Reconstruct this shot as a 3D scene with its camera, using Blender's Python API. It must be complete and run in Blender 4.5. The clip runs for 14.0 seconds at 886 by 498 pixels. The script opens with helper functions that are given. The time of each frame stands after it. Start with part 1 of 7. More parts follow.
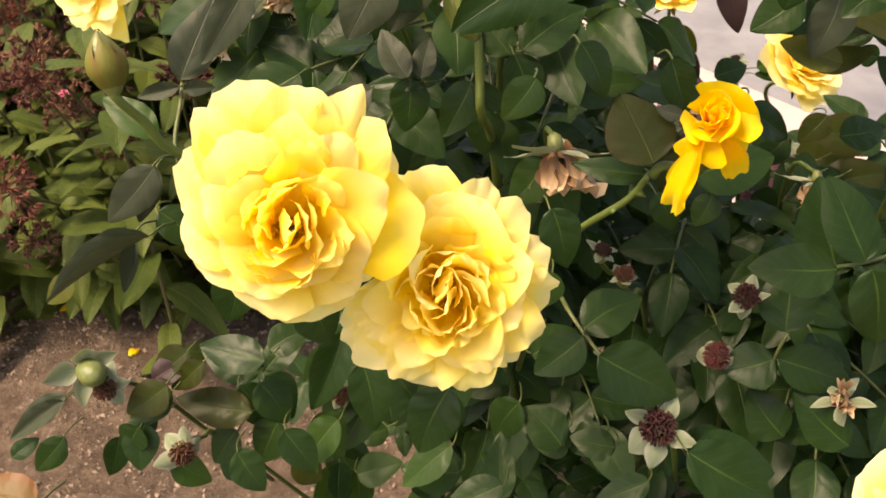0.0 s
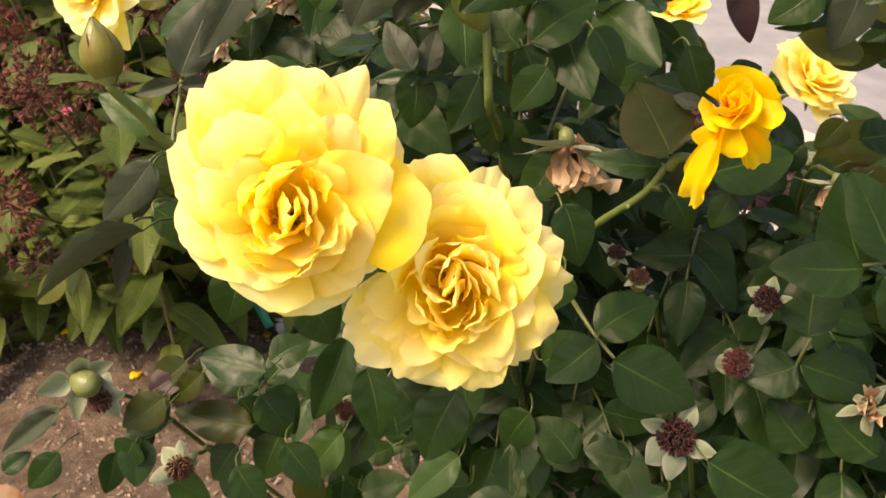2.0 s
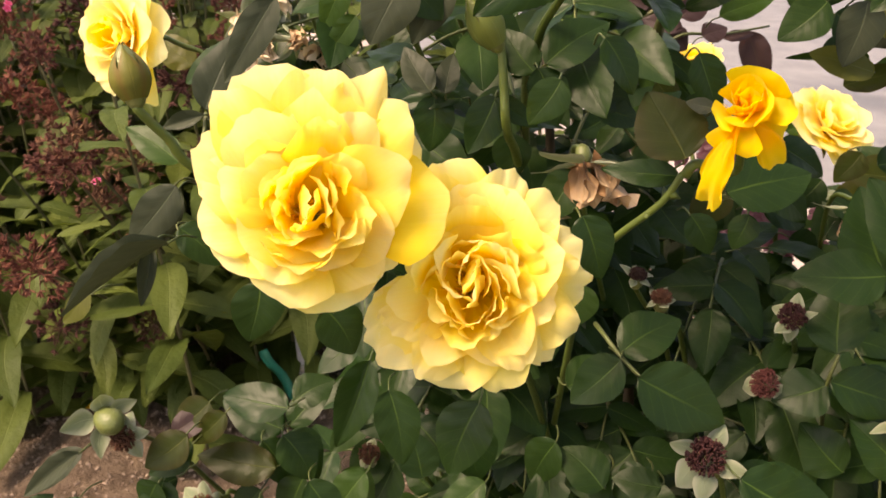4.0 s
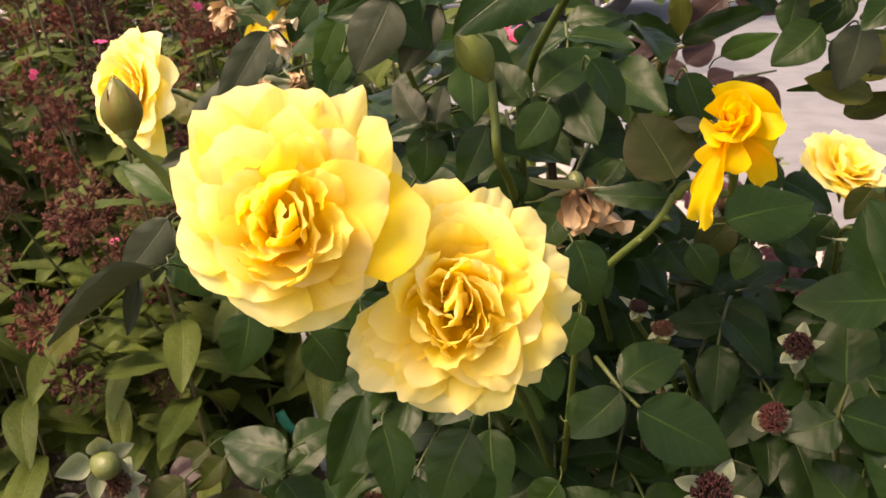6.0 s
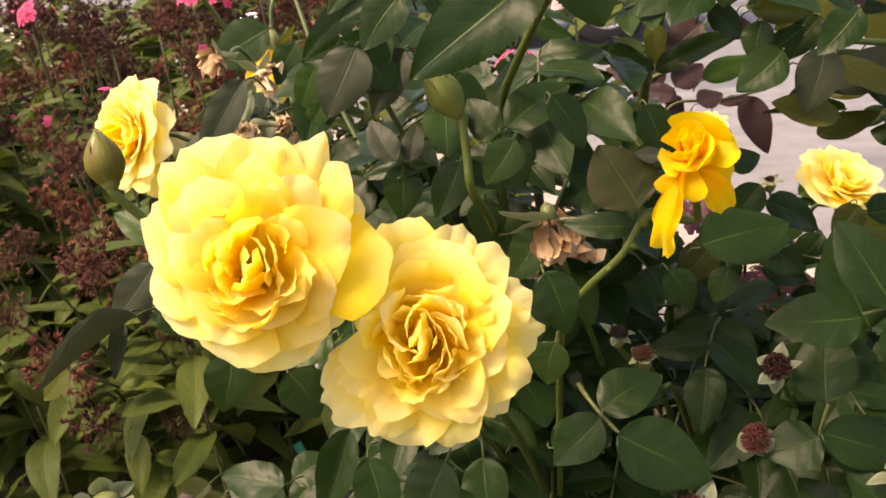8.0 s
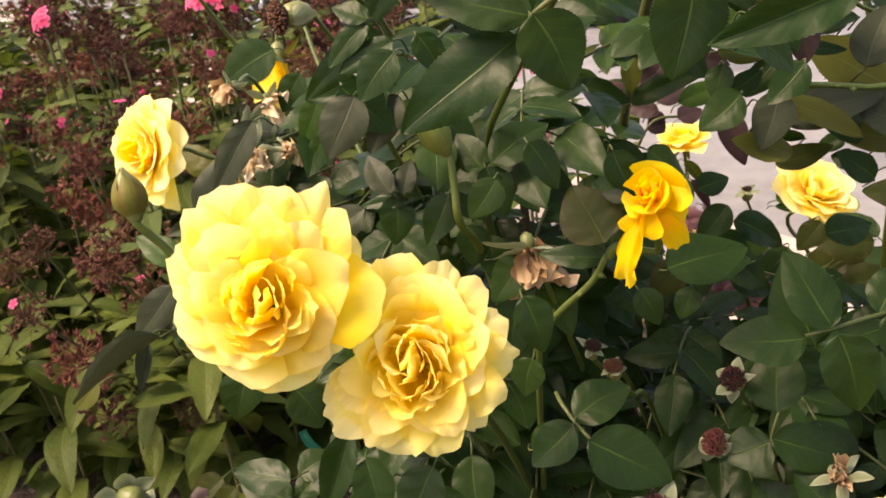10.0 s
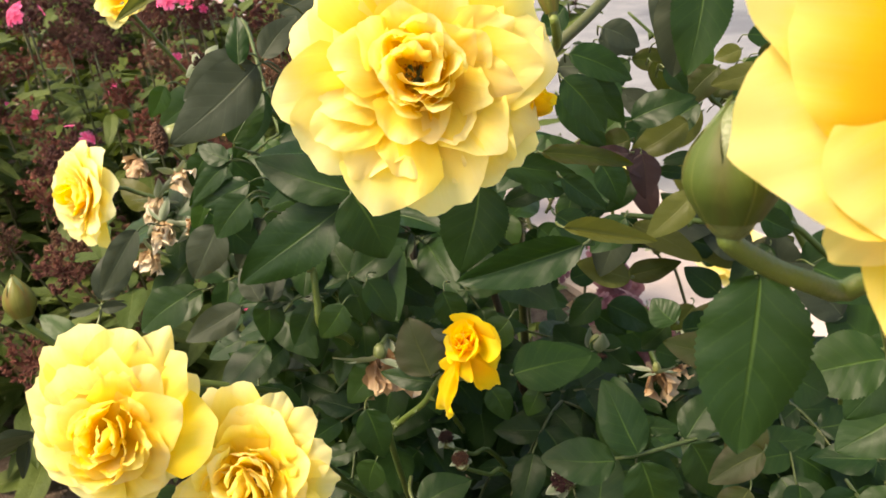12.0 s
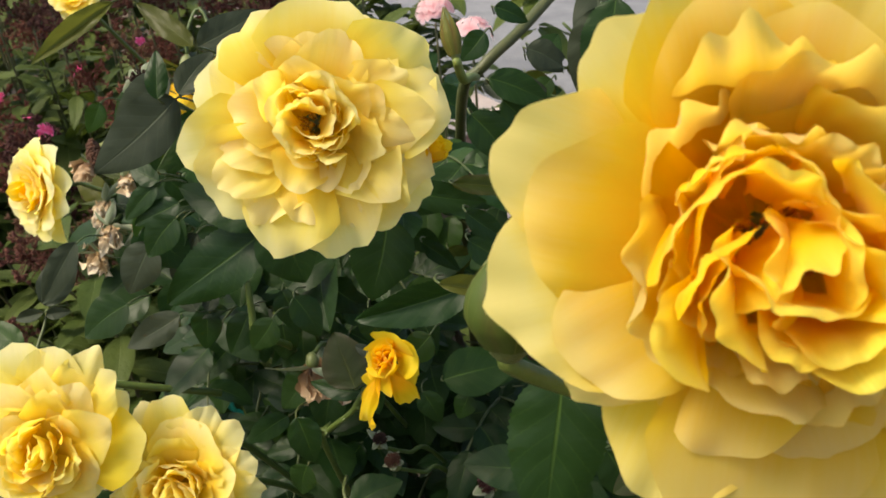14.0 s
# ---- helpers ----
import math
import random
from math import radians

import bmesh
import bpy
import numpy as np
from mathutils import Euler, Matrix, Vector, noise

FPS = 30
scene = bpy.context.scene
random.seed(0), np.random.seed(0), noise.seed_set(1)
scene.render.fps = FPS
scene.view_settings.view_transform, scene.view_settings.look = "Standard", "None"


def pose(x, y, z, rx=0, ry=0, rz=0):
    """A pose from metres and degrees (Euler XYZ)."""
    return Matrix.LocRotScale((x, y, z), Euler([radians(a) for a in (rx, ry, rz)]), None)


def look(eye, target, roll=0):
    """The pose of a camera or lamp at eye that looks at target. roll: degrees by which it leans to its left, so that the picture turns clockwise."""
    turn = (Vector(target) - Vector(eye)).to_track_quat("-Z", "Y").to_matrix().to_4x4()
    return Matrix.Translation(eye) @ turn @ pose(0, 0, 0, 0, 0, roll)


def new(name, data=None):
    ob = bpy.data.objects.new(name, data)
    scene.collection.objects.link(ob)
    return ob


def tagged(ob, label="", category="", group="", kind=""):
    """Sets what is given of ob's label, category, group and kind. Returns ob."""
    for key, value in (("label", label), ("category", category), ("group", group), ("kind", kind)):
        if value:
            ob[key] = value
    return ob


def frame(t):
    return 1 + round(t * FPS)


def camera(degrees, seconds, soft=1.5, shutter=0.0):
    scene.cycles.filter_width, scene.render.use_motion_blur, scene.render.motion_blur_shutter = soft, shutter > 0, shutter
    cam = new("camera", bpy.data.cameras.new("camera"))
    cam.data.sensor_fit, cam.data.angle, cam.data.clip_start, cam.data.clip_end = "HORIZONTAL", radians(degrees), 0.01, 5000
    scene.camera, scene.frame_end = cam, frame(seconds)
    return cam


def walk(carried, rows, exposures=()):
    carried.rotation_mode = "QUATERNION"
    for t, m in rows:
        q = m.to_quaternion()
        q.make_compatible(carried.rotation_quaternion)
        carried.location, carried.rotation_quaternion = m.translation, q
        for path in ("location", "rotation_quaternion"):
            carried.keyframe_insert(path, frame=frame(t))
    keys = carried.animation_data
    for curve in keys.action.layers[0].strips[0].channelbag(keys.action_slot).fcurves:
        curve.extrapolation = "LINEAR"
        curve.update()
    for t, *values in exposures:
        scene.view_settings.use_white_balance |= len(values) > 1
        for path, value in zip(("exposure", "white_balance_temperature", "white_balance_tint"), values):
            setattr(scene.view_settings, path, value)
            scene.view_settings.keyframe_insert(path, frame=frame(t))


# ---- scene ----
cam = camera(50.8, 14.0, soft=1.6)
cam.data.dof.use_dof, cam.data.dof.focus_distance, cam.data.dof.aperture_fstop = True, 0.37, 44.0
PATH = [
    (0, (0.017, -0.019, 0.782), (-0.042, 1.648, -0.322), -1.0),
    (0.5, (0.023, -0.016, 0.779), (-0.054, 1.656, -0.314), -1.8),
    (1, (0.018, -0.014, 0.775), (-0.048, 1.662, -0.314), -1.4),
    (1.5, (0.017, -0.013, 0.768), (-0.054, 1.673, -0.305), -1.4),
    (2, (0.016, -0.012, 0.757), (-0.057, 1.693, -0.286), -1.3),
    (2.5, (0.013, -0.025, 0.752), (-0.059, 1.718, -0.228), -1.4),
    (3, (0.014, -0.031, 0.752), (-0.065, 1.734, -0.185), -1.8),
    (3.2, (0.01, -0.029, 0.744), (-0.074, 1.743, -0.179), -2.1),
    (5.3, (0.034, -0.04, 0.707), (-0.134, 1.805, -0.047), -3.9),
    (5.5, (0.032, -0.039, 0.700), (-0.135, 1.813, -0.037), -3.9),
    (6, (0.036, -0.035, 0.701), (-0.149, 1.824, -0.013), -4.5),
    (6.5, (0.053, -0.034, 0.697), (-0.176, 1.831, 0.013), -5.6),
    (7, (0.061, -0.039, 0.692), (-0.19, 1.834, 0.036), -6.1),
    (7.2, (0.064, -0.04, 0.697), (-0.196, 1.83, 0.037), -6.7),
    (9.3, (0.053, -0.059, 0.711), (-0.163, 1.815, 0.048), -7.1),
    (9.5, (0.048, -0.073, 0.713), (-0.15, 1.805, 0.056), -6.7),
    (10, (0.08, -0.082, 0.749), (-0.175, 1.773, 0.045), -7.3),
    (10.5, (0.11, -0.076, 0.773), (-0.198, 1.76, 0.042), -7.1),
    (11, (0.147, -0.068, 0.808), (-0.174, 1.745, 0.028), -6.8),
    (11.5, (0.174, -0.065, 0.839), (-0.172, 1.727, 0.023), -6.9),
    (12, (0.19, -0.075, 0.861), (-0.117, 1.713, 0.020), -5.5),
    (12.5, (0.196, -0.089, 0.884), (-0.104, 1.692, 0.025), -4.5),
    (13, (0.213, -0.073, 0.889), (-0.102, 1.693, 0.006), -4.8),
    (13.5, (0.223, -0.071, 0.894), (-0.091, 1.686, -0.008), -5.3),
    (14, (0.232, -0.073, 0.897), (-0.055, 1.679, -0.023), -5.2),
]
EXPOSURES = [(0, 1.57, 8800, 22), (7, 1.43, 9000, 26), (9.5, 1.48, 8900, 25), (11.5, 1.63, 8100, 14), (12.5, 1.32, 7900, 13), (14, 0.88, 7200, 9)]
walk(cam, [(t, look(eye, target, roll)) for t, eye, target, roll in PATH], EXPOSURES)

# ---------------------------------------------------------------- world and light
world = bpy.data.worlds.new("sky")
scene.world = world
world.use_nodes = True
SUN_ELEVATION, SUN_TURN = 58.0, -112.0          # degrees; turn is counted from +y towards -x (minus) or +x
wn = world.node_tree.nodes
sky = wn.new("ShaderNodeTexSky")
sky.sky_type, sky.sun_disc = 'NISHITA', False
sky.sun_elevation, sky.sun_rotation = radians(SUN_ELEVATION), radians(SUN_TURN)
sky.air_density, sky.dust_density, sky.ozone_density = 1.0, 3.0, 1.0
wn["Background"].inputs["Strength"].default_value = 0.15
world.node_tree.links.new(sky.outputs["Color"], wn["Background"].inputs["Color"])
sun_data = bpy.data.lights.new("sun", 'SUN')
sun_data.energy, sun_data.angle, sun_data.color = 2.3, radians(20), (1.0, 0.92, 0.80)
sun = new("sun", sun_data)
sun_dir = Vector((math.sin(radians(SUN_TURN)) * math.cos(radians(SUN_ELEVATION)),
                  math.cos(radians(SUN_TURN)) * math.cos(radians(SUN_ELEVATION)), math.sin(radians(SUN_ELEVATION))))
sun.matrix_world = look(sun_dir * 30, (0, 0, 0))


# ---------------------------------------------------------------- materials
class Nodes:
    """Short hand for building a node material."""

    def __init__(self, name):
        self.m = bpy.data.materials.new(name)
        self.m.use_nodes = True
        self.t = self.m.node_tree
        self.t.nodes.clear()
        self.out = self.t.nodes.new("ShaderNodeOutputMaterial")

    def add(self, kind, *ins, out=0):
        n = self.t.nodes.new("ShaderNode" + kind)
        for i, v in enumerate(ins):
            self.put(n.inputs[i], v)
        return n.outputs[out]

    def put(self, socket, v):
        if v is None:
            return
        if isinstance(v, bpy.types.NodeSocket):
            self.t.links.new(v, socket)
        else:
            socket.default_value = (*v, 1.0) if isinstance(v, tuple) and len(v) == 3 and socket.type == 'RGBA' else v

    def math(self, op, a, b=0.0, clamp=False):
        n = self.t.nodes.new("ShaderNodeMath")
        n.operation, n.use_clamp = op, clamp
        self.put(n.inputs[0], a), self.put(n.inputs[1], b)
        return n.outputs[0]

    def mix(self, f, a, b, blend='MIX'):
        n = self.t.nodes.new("ShaderNodeMix")
        n.data_type, n.blend_type = 'RGBA', blend
        self.put(n.inputs[0], f), self.put(n.inputs[6], a), self.put(n.inputs[7], b)
        return n.outputs[2]

    def ramp(self, f, *stops):
        n = self.t.nodes.new("ShaderNodeValToRGB")
        e = n.color_ramp.elements
        while len(e) < len(stops):
            e.new(0.5)
        for k, (p, c) in zip(e, stops):
            k.position, k.color = p, (*c, 1.0) if isinstance(c, tuple) else (c, c, c, 1.0)
        self.put(n.inputs[0], f)
        return n.outputs[0]

    def step(self, v, lo, hi):
        n = self.t.nodes.new("ShaderNodeMapRange")
        n.interpolation_type = 'SMOOTHSTEP'
        self.put(n.inputs[0], v)
        n.inputs[1].default_value, n.inputs[2].default_value = lo, hi
        return n.outputs[0]

    def noise(self, scale, detail=4.0, vec=None, rough=0.55):
        n = self.t.nodes.new("ShaderNodeTexNoise")
        n.inputs["Scale"].default_value, n.inputs["Detail"].default_value, n.inputs["Roughness"].default_value = scale, detail, rough
        self.put(n.inputs["Vector"], vec)
        return n.outputs[0]

    def coords(self, which="Object"):
        return self.t.nodes.new("ShaderNodeTexCoord").outputs[which]

    def world_place(self):
        return self.t.nodes.new("ShaderNodeNewGeometry").outputs["Position"]

    def uv(self):
        s = self.t.nodes.new("ShaderNodeSeparateXYZ")
        self.put(s.inputs[0], self.coords("UV"))
        return s.outputs[0], s.outputs[1]

    def any(self):
        return self.t.nodes.new("ShaderNodeObjectInfo").outputs["Random"]

    def bump(self, height, strength, distance=0.01):
        n = self.t.nodes.new("ShaderNodeBump")
        n.inputs["Strength"].default_value, n.inputs["Distance"].default_value = strength, distance
        self.put(n.inputs["Height"], height)
        return n.outputs[0]

    def principled(self, color, rough, normal=None, spec=0.5, metal=0.0, **more):
        n = self.t.nodes.new("ShaderNodeBsdfPrincipled")
        self.put(n.inputs["Base Color"], color), self.put(n.inputs["Roughness"], rough), self.put(n.inputs["Normal"], normal)
        self.put(n.inputs["Specular IOR Level"], spec), self.put(n.inputs["Metallic"], metal)
        for k, v in more.items():
            self.put(n.inputs[k.replace("_", " ")], v)
        return n.outputs[0]

    def translucent(self, color, normal=None):
        return self.add("BsdfTranslucent", color, normal)

    def done(self, shader, other=None, f=0.3):
        if other is not None:
            shader = self.add("MixShader", f, shader, other)
        self.put(self.out.inputs[0], shader)
        return self.m


def leaf_material(name, dark, light, rib, through_light, gloss=0.31, share=0.22, veins=7.0, blush=None, wrinkle=0.0):
    """A leaf: blade with a pale midrib, arching side veins, blotches, and light that shines through."""
    k = Nodes(name)
    u, v = k.uv()
    off = k.math('ABSOLUTE', k.math('MULTIPLY', k.math('SUBTRACT', u, 0.5), 2.0))
    r = k.any()
    place = k.world_place()
    blotch = k.noise(45.0, 3.0, place)
    tone = k.math('ADD', k.math('MULTIPLY', r, 0.65), k.math('MULTIPLY', blotch, 0.5), clamp=True)
    color = k.mix(tone, dark, light)
    if blush:
        color = k.mix(k.math('MULTIPLY', k.step(off, 0.35, 1.0), 0.6), color, blush)
    line = k.math('ABSOLUTE', k.math('SUBTRACT', k.math('FRACT', k.math('SUBTRACT', k.math('MULTIPLY', v, veins), k.math('MULTIPLY', off, 1.9))), 0.5))
    side = k.step(line, 0.09, 0.0)
    mid = k.step(off, 0.055, 0.012)
    color = k.mix(k.math('MULTIPLY', side, 0.13), color, rib)
    color = k.mix(k.math('MULTIPLY', k.math('MULTIPLY', mid, k.step(v, 1.0, 0.0)), 0.75), color, rib)
    fine = k.noise(900.0, 2.0, place)
    h = k.math('SUBTRACT', k.math('MULTIPLY', line, 0.30), k.math('ADD', k.math('MULTIPLY', mid, 0.8), k.math('MULTIPLY', fine, 0.12)))
    h = k.math('ADD', h, k.math('MULTIPLY', k.noise(110.0, 2.0, place), max(wrinkle, 1.3)))
    nrm = k.bump(h, 0.34 + 0.06 * wrinkle, 0.0010)
    rough = k.math('ADD', gloss - 0.02, k.math('MULTIPLY', blotch, 0.24))
    return k.done(k.principled(color, rough, nrm, 0.19), k.translucent(k.mix(0.35, through_light, color), nrm), share)


LEAF = leaf_material("rose_leaf_green", (0.005, 0.022, 0.004), (0.015, 0.038, 0.007), (0.056, 0.108, 0.019), (0.046, 0.115, 0.007))
LEAF_MID = leaf_material("rose_leaf_fresh", (0.014, 0.040, 0.007), (0.025, 0.060, 0.010), (0.071, 0.128, 0.026), (0.095, 0.187, 0.014), share=0.3)
# olive leaf whose bright base colour also paints in light from behind
LEAF_OLIVE_BACKLIT = leaf_material("rose_leaf_olive_backlit", (0.055, 0.059, 0.012), (0.085, 0.097, 0.020), (0.130, 0.152, 0.049), (0.195, 0.208, 0.027), share=0.42)
LEAF_GREY = leaf_material("rose_leaf_grey_green", (0.021, 0.030, 0.016), (0.034, 0.044, 0.024), (0.074, 0.093, 0.053), (0.053, 0.076, 0.029), gloss=0.42, share=0.16)
LEAF_PURPLE = leaf_material("rose_leaf_burgundy", (0.023, 0.012, 0.013), (0.044, 0.027, 0.026), (0.056, 0.041, 0.025), (0.075, 0.022, 0.016), gloss=0.36, share=0.2)
LEAF_BRONZE = leaf_material("rose_leaf_bronze", (0.017, 0.029, 0.004), (0.028, 0.040, 0.005), (0.08, 0.09, 0.02), (0.15, 0.17, 0.01), share=0.32, blush=(0.032, 0.025, 0.007))
LEAF_ORANGE = leaf_material("rose_leaf_turning", (0.085, 0.052, 0.010), (0.150, 0.084, 0.018), (0.19, 0.14, 0.04), (0.22, 0.12, 0.02), share=0.3, blush=(0.160, 0.050, 0.014))
SEPAL = leaf_material("sepal_pale_green", (0.115, 0.150, 0.080), (0.190, 0.230, 0.140), (0.260, 0.300, 0.180), (0.200, 0.256, 0.076), gloss=0.55, share=0.2, veins=4.0, blush=(0.330, 0.340, 0.250))
SEPAL_PALE = leaf_material("sepal_pale_bud", (0.120, 0.165, 0.035), (0.170, 0.215, 0.055), (0.220, 0.260, 0.080), (0.22, 0.28, 0.05), gloss=0.45, share=0.2, veins=3.0)
SEPAL_FRESH = leaf_material("sepal_fresh_green", (0.050, 0.080, 0.014), (0.085, 0.115, 0.022), (0.130, 0.158, 0.036), (0.15, 0.20, 0.022), gloss=0.45, share=0.2, veins=3.0, blush=(0.075, 0.065, 0.018))
SEPAL_GREEN = leaf_material("sepal_bud_green", (0.085, 0.098, 0.016), (0.136, 0.133, 0.025), (0.162, 0.158, 0.036), (0.186, 0.202, 0.022), gloss=0.45, share=0.2, veins=3.0, blush=(0.144, 0.075, 0.022))
PHLOX_LEAF = leaf_material("phlox_leaf", (0.030, 0.056, 0.010), (0.074, 0.100, 0.018), (0.128, 0.163, 0.051), (0.125, 0.185, 0.022), gloss=0.5, share=0.25, veins=9.0, wrinkle=3.0)
WEED_LEAF = leaf_material("low_plant_leaf", (0.034, 0.065, 0.034), (0.065, 0.103, 0.053), (0.114, 0.152, 0.076), (0.114, 0.190, 0.046), gloss=0.5, share=0.25)


def petal_material(name, heart, middle, rim, share=0.60, streak=0.5, glow=(1.0, 0.80, 0.10), stops=(0.26, 0.62, 0.96)):
    """A petal: deep at the claw and pale at the rim, with faint streaks along it."""
    k = Nodes(name)
    u, v = k.uv()
    comb = k.t.nodes.new("ShaderNodeCombineXYZ")
    k.put(comb.inputs[0], k.math('MULTIPLY', u, 34.0)), k.put(comb.inputs[1], k.math('MULTIPLY', v, 2.2)), k.put(comb.inputs[2], k.math('MULTIPLY', k.any(), 50.0))
    lines = k.noise(1.0, 3.0, comb.outputs[0])
    place = k.world_place()
    cloud = k.noise(55.0, 3.0, place)
    f = k.math('ADD', v, k.math('ADD', k.math('MULTIPLY', k.math('SUBTRACT', lines, 0.5), 0.16), k.math('MULTIPLY', k.math('SUBTRACT', k.any(), 0.5), 0.22)), clamp=True)
    f = k.math('ADD', f, k.math('MULTIPLY', k.math('SUBTRACT', cloud, 0.5), 0.3), clamp=True)
    color = k.ramp(f, (stops[0], heart), (stops[1], middle), (stops[2], rim))
    nrm = k.bump(k.math('ADD', lines, k.math('MULTIPLY', cloud, 0.6)), 0.22 * streak, 0.0012)
    return k.done(k.principled(color, 0.55, nrm, 0.25, Sheen_Weight=0.15), k.translucent(k.mix(0.6, color, glow), nrm), share)


PETAL = petal_material("petal_yellow", (0.90, 0.60, 0.010), (0.90, 0.74, 0.055), (0.90, 0.82, 0.27))
PETAL_PALE = petal_material("petal_pale_yellow", (0.90, 0.65, 0.024), (0.90, 0.78, 0.15), (0.90, 0.84, 0.40))
# lemon petals, lightened in the colour to stand for sun on the roses
PETAL_LEMON_SUNLIT = petal_material("petal_lemon_sunlit", (0.94, 0.74, 0.04), (0.95, 0.88, 0.26), (0.95, 0.92, 0.52), glow=(1.0, 0.80, 0.12))
# gold-based petals, their colours also darkened for shade on the largest rose
PETAL_DEEP_SHADED = petal_material("petal_deep_based_shaded", (0.80, 0.45, 0.004), (0.76, 0.56, 0.028), (0.76, 0.67, 0.23), glow=(0.95, 0.66, 0.04), stops=(0.34, 0.62, 0.94), streak=0.15)
PETAL_INNER = petal_material("petal_golden_heart", (0.93, 0.53, 0.004), (0.94, 0.71, 0.015), (0.95, 0.82, 0.11), glow=(1.0, 0.68, 0.03))
PETAL_GOLD = petal_material("petal_deep_gold", (0.92, 0.52, 0.008), (0.93, 0.67, 0.012), (0.94, 0.74, 0.03), glow=(1.0, 0.62, 0.02))
PETAL_PINK = petal_material("petal_pink", (0.74, 0.06, 0.17), (0.80, 0.10, 0.27), (0.83, 0.26, 0.44), glow=(0.9, 0.1, 0.3))
PETAL_PALE_PINK = petal_material("petal_pale_pink", (0.80, 0.42, 0.45), (0.86, 0.60, 0.62), (0.90, 0.76, 0.76), glow=(0.9, 0.5, 0.5))
PETAL_MAUVE = petal_material("petal_faded_mauve", (0.120, 0.036, 0.054), (0.180, 0.072, 0.096), (0.240, 0.132, 0.156), glow=(0.300, 0.120, 0.150))
PETAL_CREAM = petal_material("petal_dried_cream", (0.40, 0.26, 0.12), (0.62, 0.47, 0.28), (0.78, 0.68, 0.50), share=0.25, streak=1.5, glow=(0.7, 0.5, 0.25))
PETAL_DRY = petal_material("petal_withered", (0.20, 0.10, 0.04), (0.42, 0.26, 0.13), (0.58, 0.42, 0.25), share=0.2, streak=2.0, glow=(0.5, 0.3, 0.1))


def plain_material(name, a, b, scale, rough, bump=0.3, depth=0.002, share=0.0, spec=0.4, metal=0.0):
    k = Nodes(name)
    place = k.world_place()
    n1, n2 = k.noise(scale, 5.0, place), k.noise(scale * 7.0, 3.0, place)
    f = k.math('ADD', k.math('MULTIPLY', n1, 0.8), k.math('MULTIPLY', k.math('SUBTRACT', k.any(), 0.5), 0.5), clamp=True)
    color = k.mix(k.step(f, 0.2, 0.65), a, b)
    nrm = k.bump(k.math('ADD', n1, k.math('MULTIPLY', n2, 0.6)), bump, depth)
    s = k.principled(color, k.math('ADD', rough, k.math('MULTIPLY', n2, 0.12)), nrm, spec, metal)
    return k.done(s, k.translucent(color), share) if share else k.done(s)


CANE = plain_material("cane_green", (0.040, 0.068, 0.011), (0.070, 0.105, 0.018), 60.0, 0.42)
CANE_RED = plain_material("cane_reddish", (0.046, 0.060, 0.016), (0.078, 0.080, 0.026), 60.0, 0.45)
STALK = plain_material("leaf_stalk_green", (0.047, 0.070, 0.017), (0.075, 0.093, 0.026), 90.0, 0.45)
WOOD = plain_material("old_cane_brown", (0.042, 0.032, 0.019), (0.084, 0.065, 0.038), 80.0, 0.7, 0.5)
HIP = plain_material("hip_green", (0.090, 0.116, 0.032), (0.150, 0.170, 0.052), 120.0, 0.33)
STAMEN = plain_material("stamens_brown", (0.036, 0.016, 0.009), (0.115, 0.046, 0.022), 300.0, 0.8)
STAMEN_RED = plain_material("stamens_dark_red", (0.034, 0.009, 0.008), (0.090, 0.022, 0.018), 300.0, 0.7)
STAMEN_GOLD = plain_material("stamens_amber", (0.36, 0.10, 0.010), (0.60, 0.24, 0.02), 300.0, 0.6)
STAMEN_YELLOW = plain_material("stamens_golden", (0.62, 0.30, 0.015), (0.82, 0.48, 0.03), 300.0, 0.6)
STEM_FRESH = plain_material("fresh_stem_green", (0.080, 0.118, 0.020), (0.120, 0.160, 0.030), 60.0, 0.42)
SEED_HEAD = plain_material("phlox_calyx_maroon", (0.052, 0.014, 0.009), (0.150, 0.046, 0.026), 160.0, 0.75, share=0.12)
SEED_BROWN = plain_material("phlox_calyx_brown", (0.080, 0.034, 0.018), (0.160, 0.078, 0.038), 160.0, 0.8, share=0.12)
PHLOX_STEM = plain_material("phlox_stem", (0.057, 0.065, 0.023), (0.091, 0.084, 0.034), 80.0, 0.6)
CHIP = plain_material("mulch_chip", (0.060, 0.041, 0.030), (0.230, 0.172, 0.130), 40.0, 0.9, 0.4)
PEBBLE = plain_material("pebble_pale", (0.120, 0.092, 0.074), (0.225, 0.185, 0.150), 60.0, 0.8)
PIPE = plain_material("pipe_grey_plastic", (0.198, 0.205, 0.213), (0.274, 0.281, 0.289), 60.0, 0.5)
TAPE = plain_material("tag_green_plastic", (0.006, 0.230, 0.150), (0.012, 0.300, 0.200), 60.0, 0.4)
WHITE_PLASTIC = plain_material("clip_white_plastic", (0.456, 0.456, 0.441), (0.547, 0.547, 0.532), 60.0, 0.5)
RUBBER = plain_material("tyre_rubber", (0.012, 0.012, 0.013), (0.023, 0.023, 0.024), 30.0, 0.85)
ALLOY = plain_material("rim_silver", (0.418, 0.418, 0.426), (0.517, 0.517, 0.524), 20.0, 0.35, 0.05, metal=0.85)
CAR_PAINT = plain_material("car_paint_dark", (0.023, 0.017, 0.018), (0.027, 0.020, 0.021), 3.0, 0.25, 0.02)
CAR_GLASS = plain_material("car_glass_dark", (0.009, 0.011, 0.012), (0.012, 0.014, 0.015), 3.0, 0.08, 0.0)


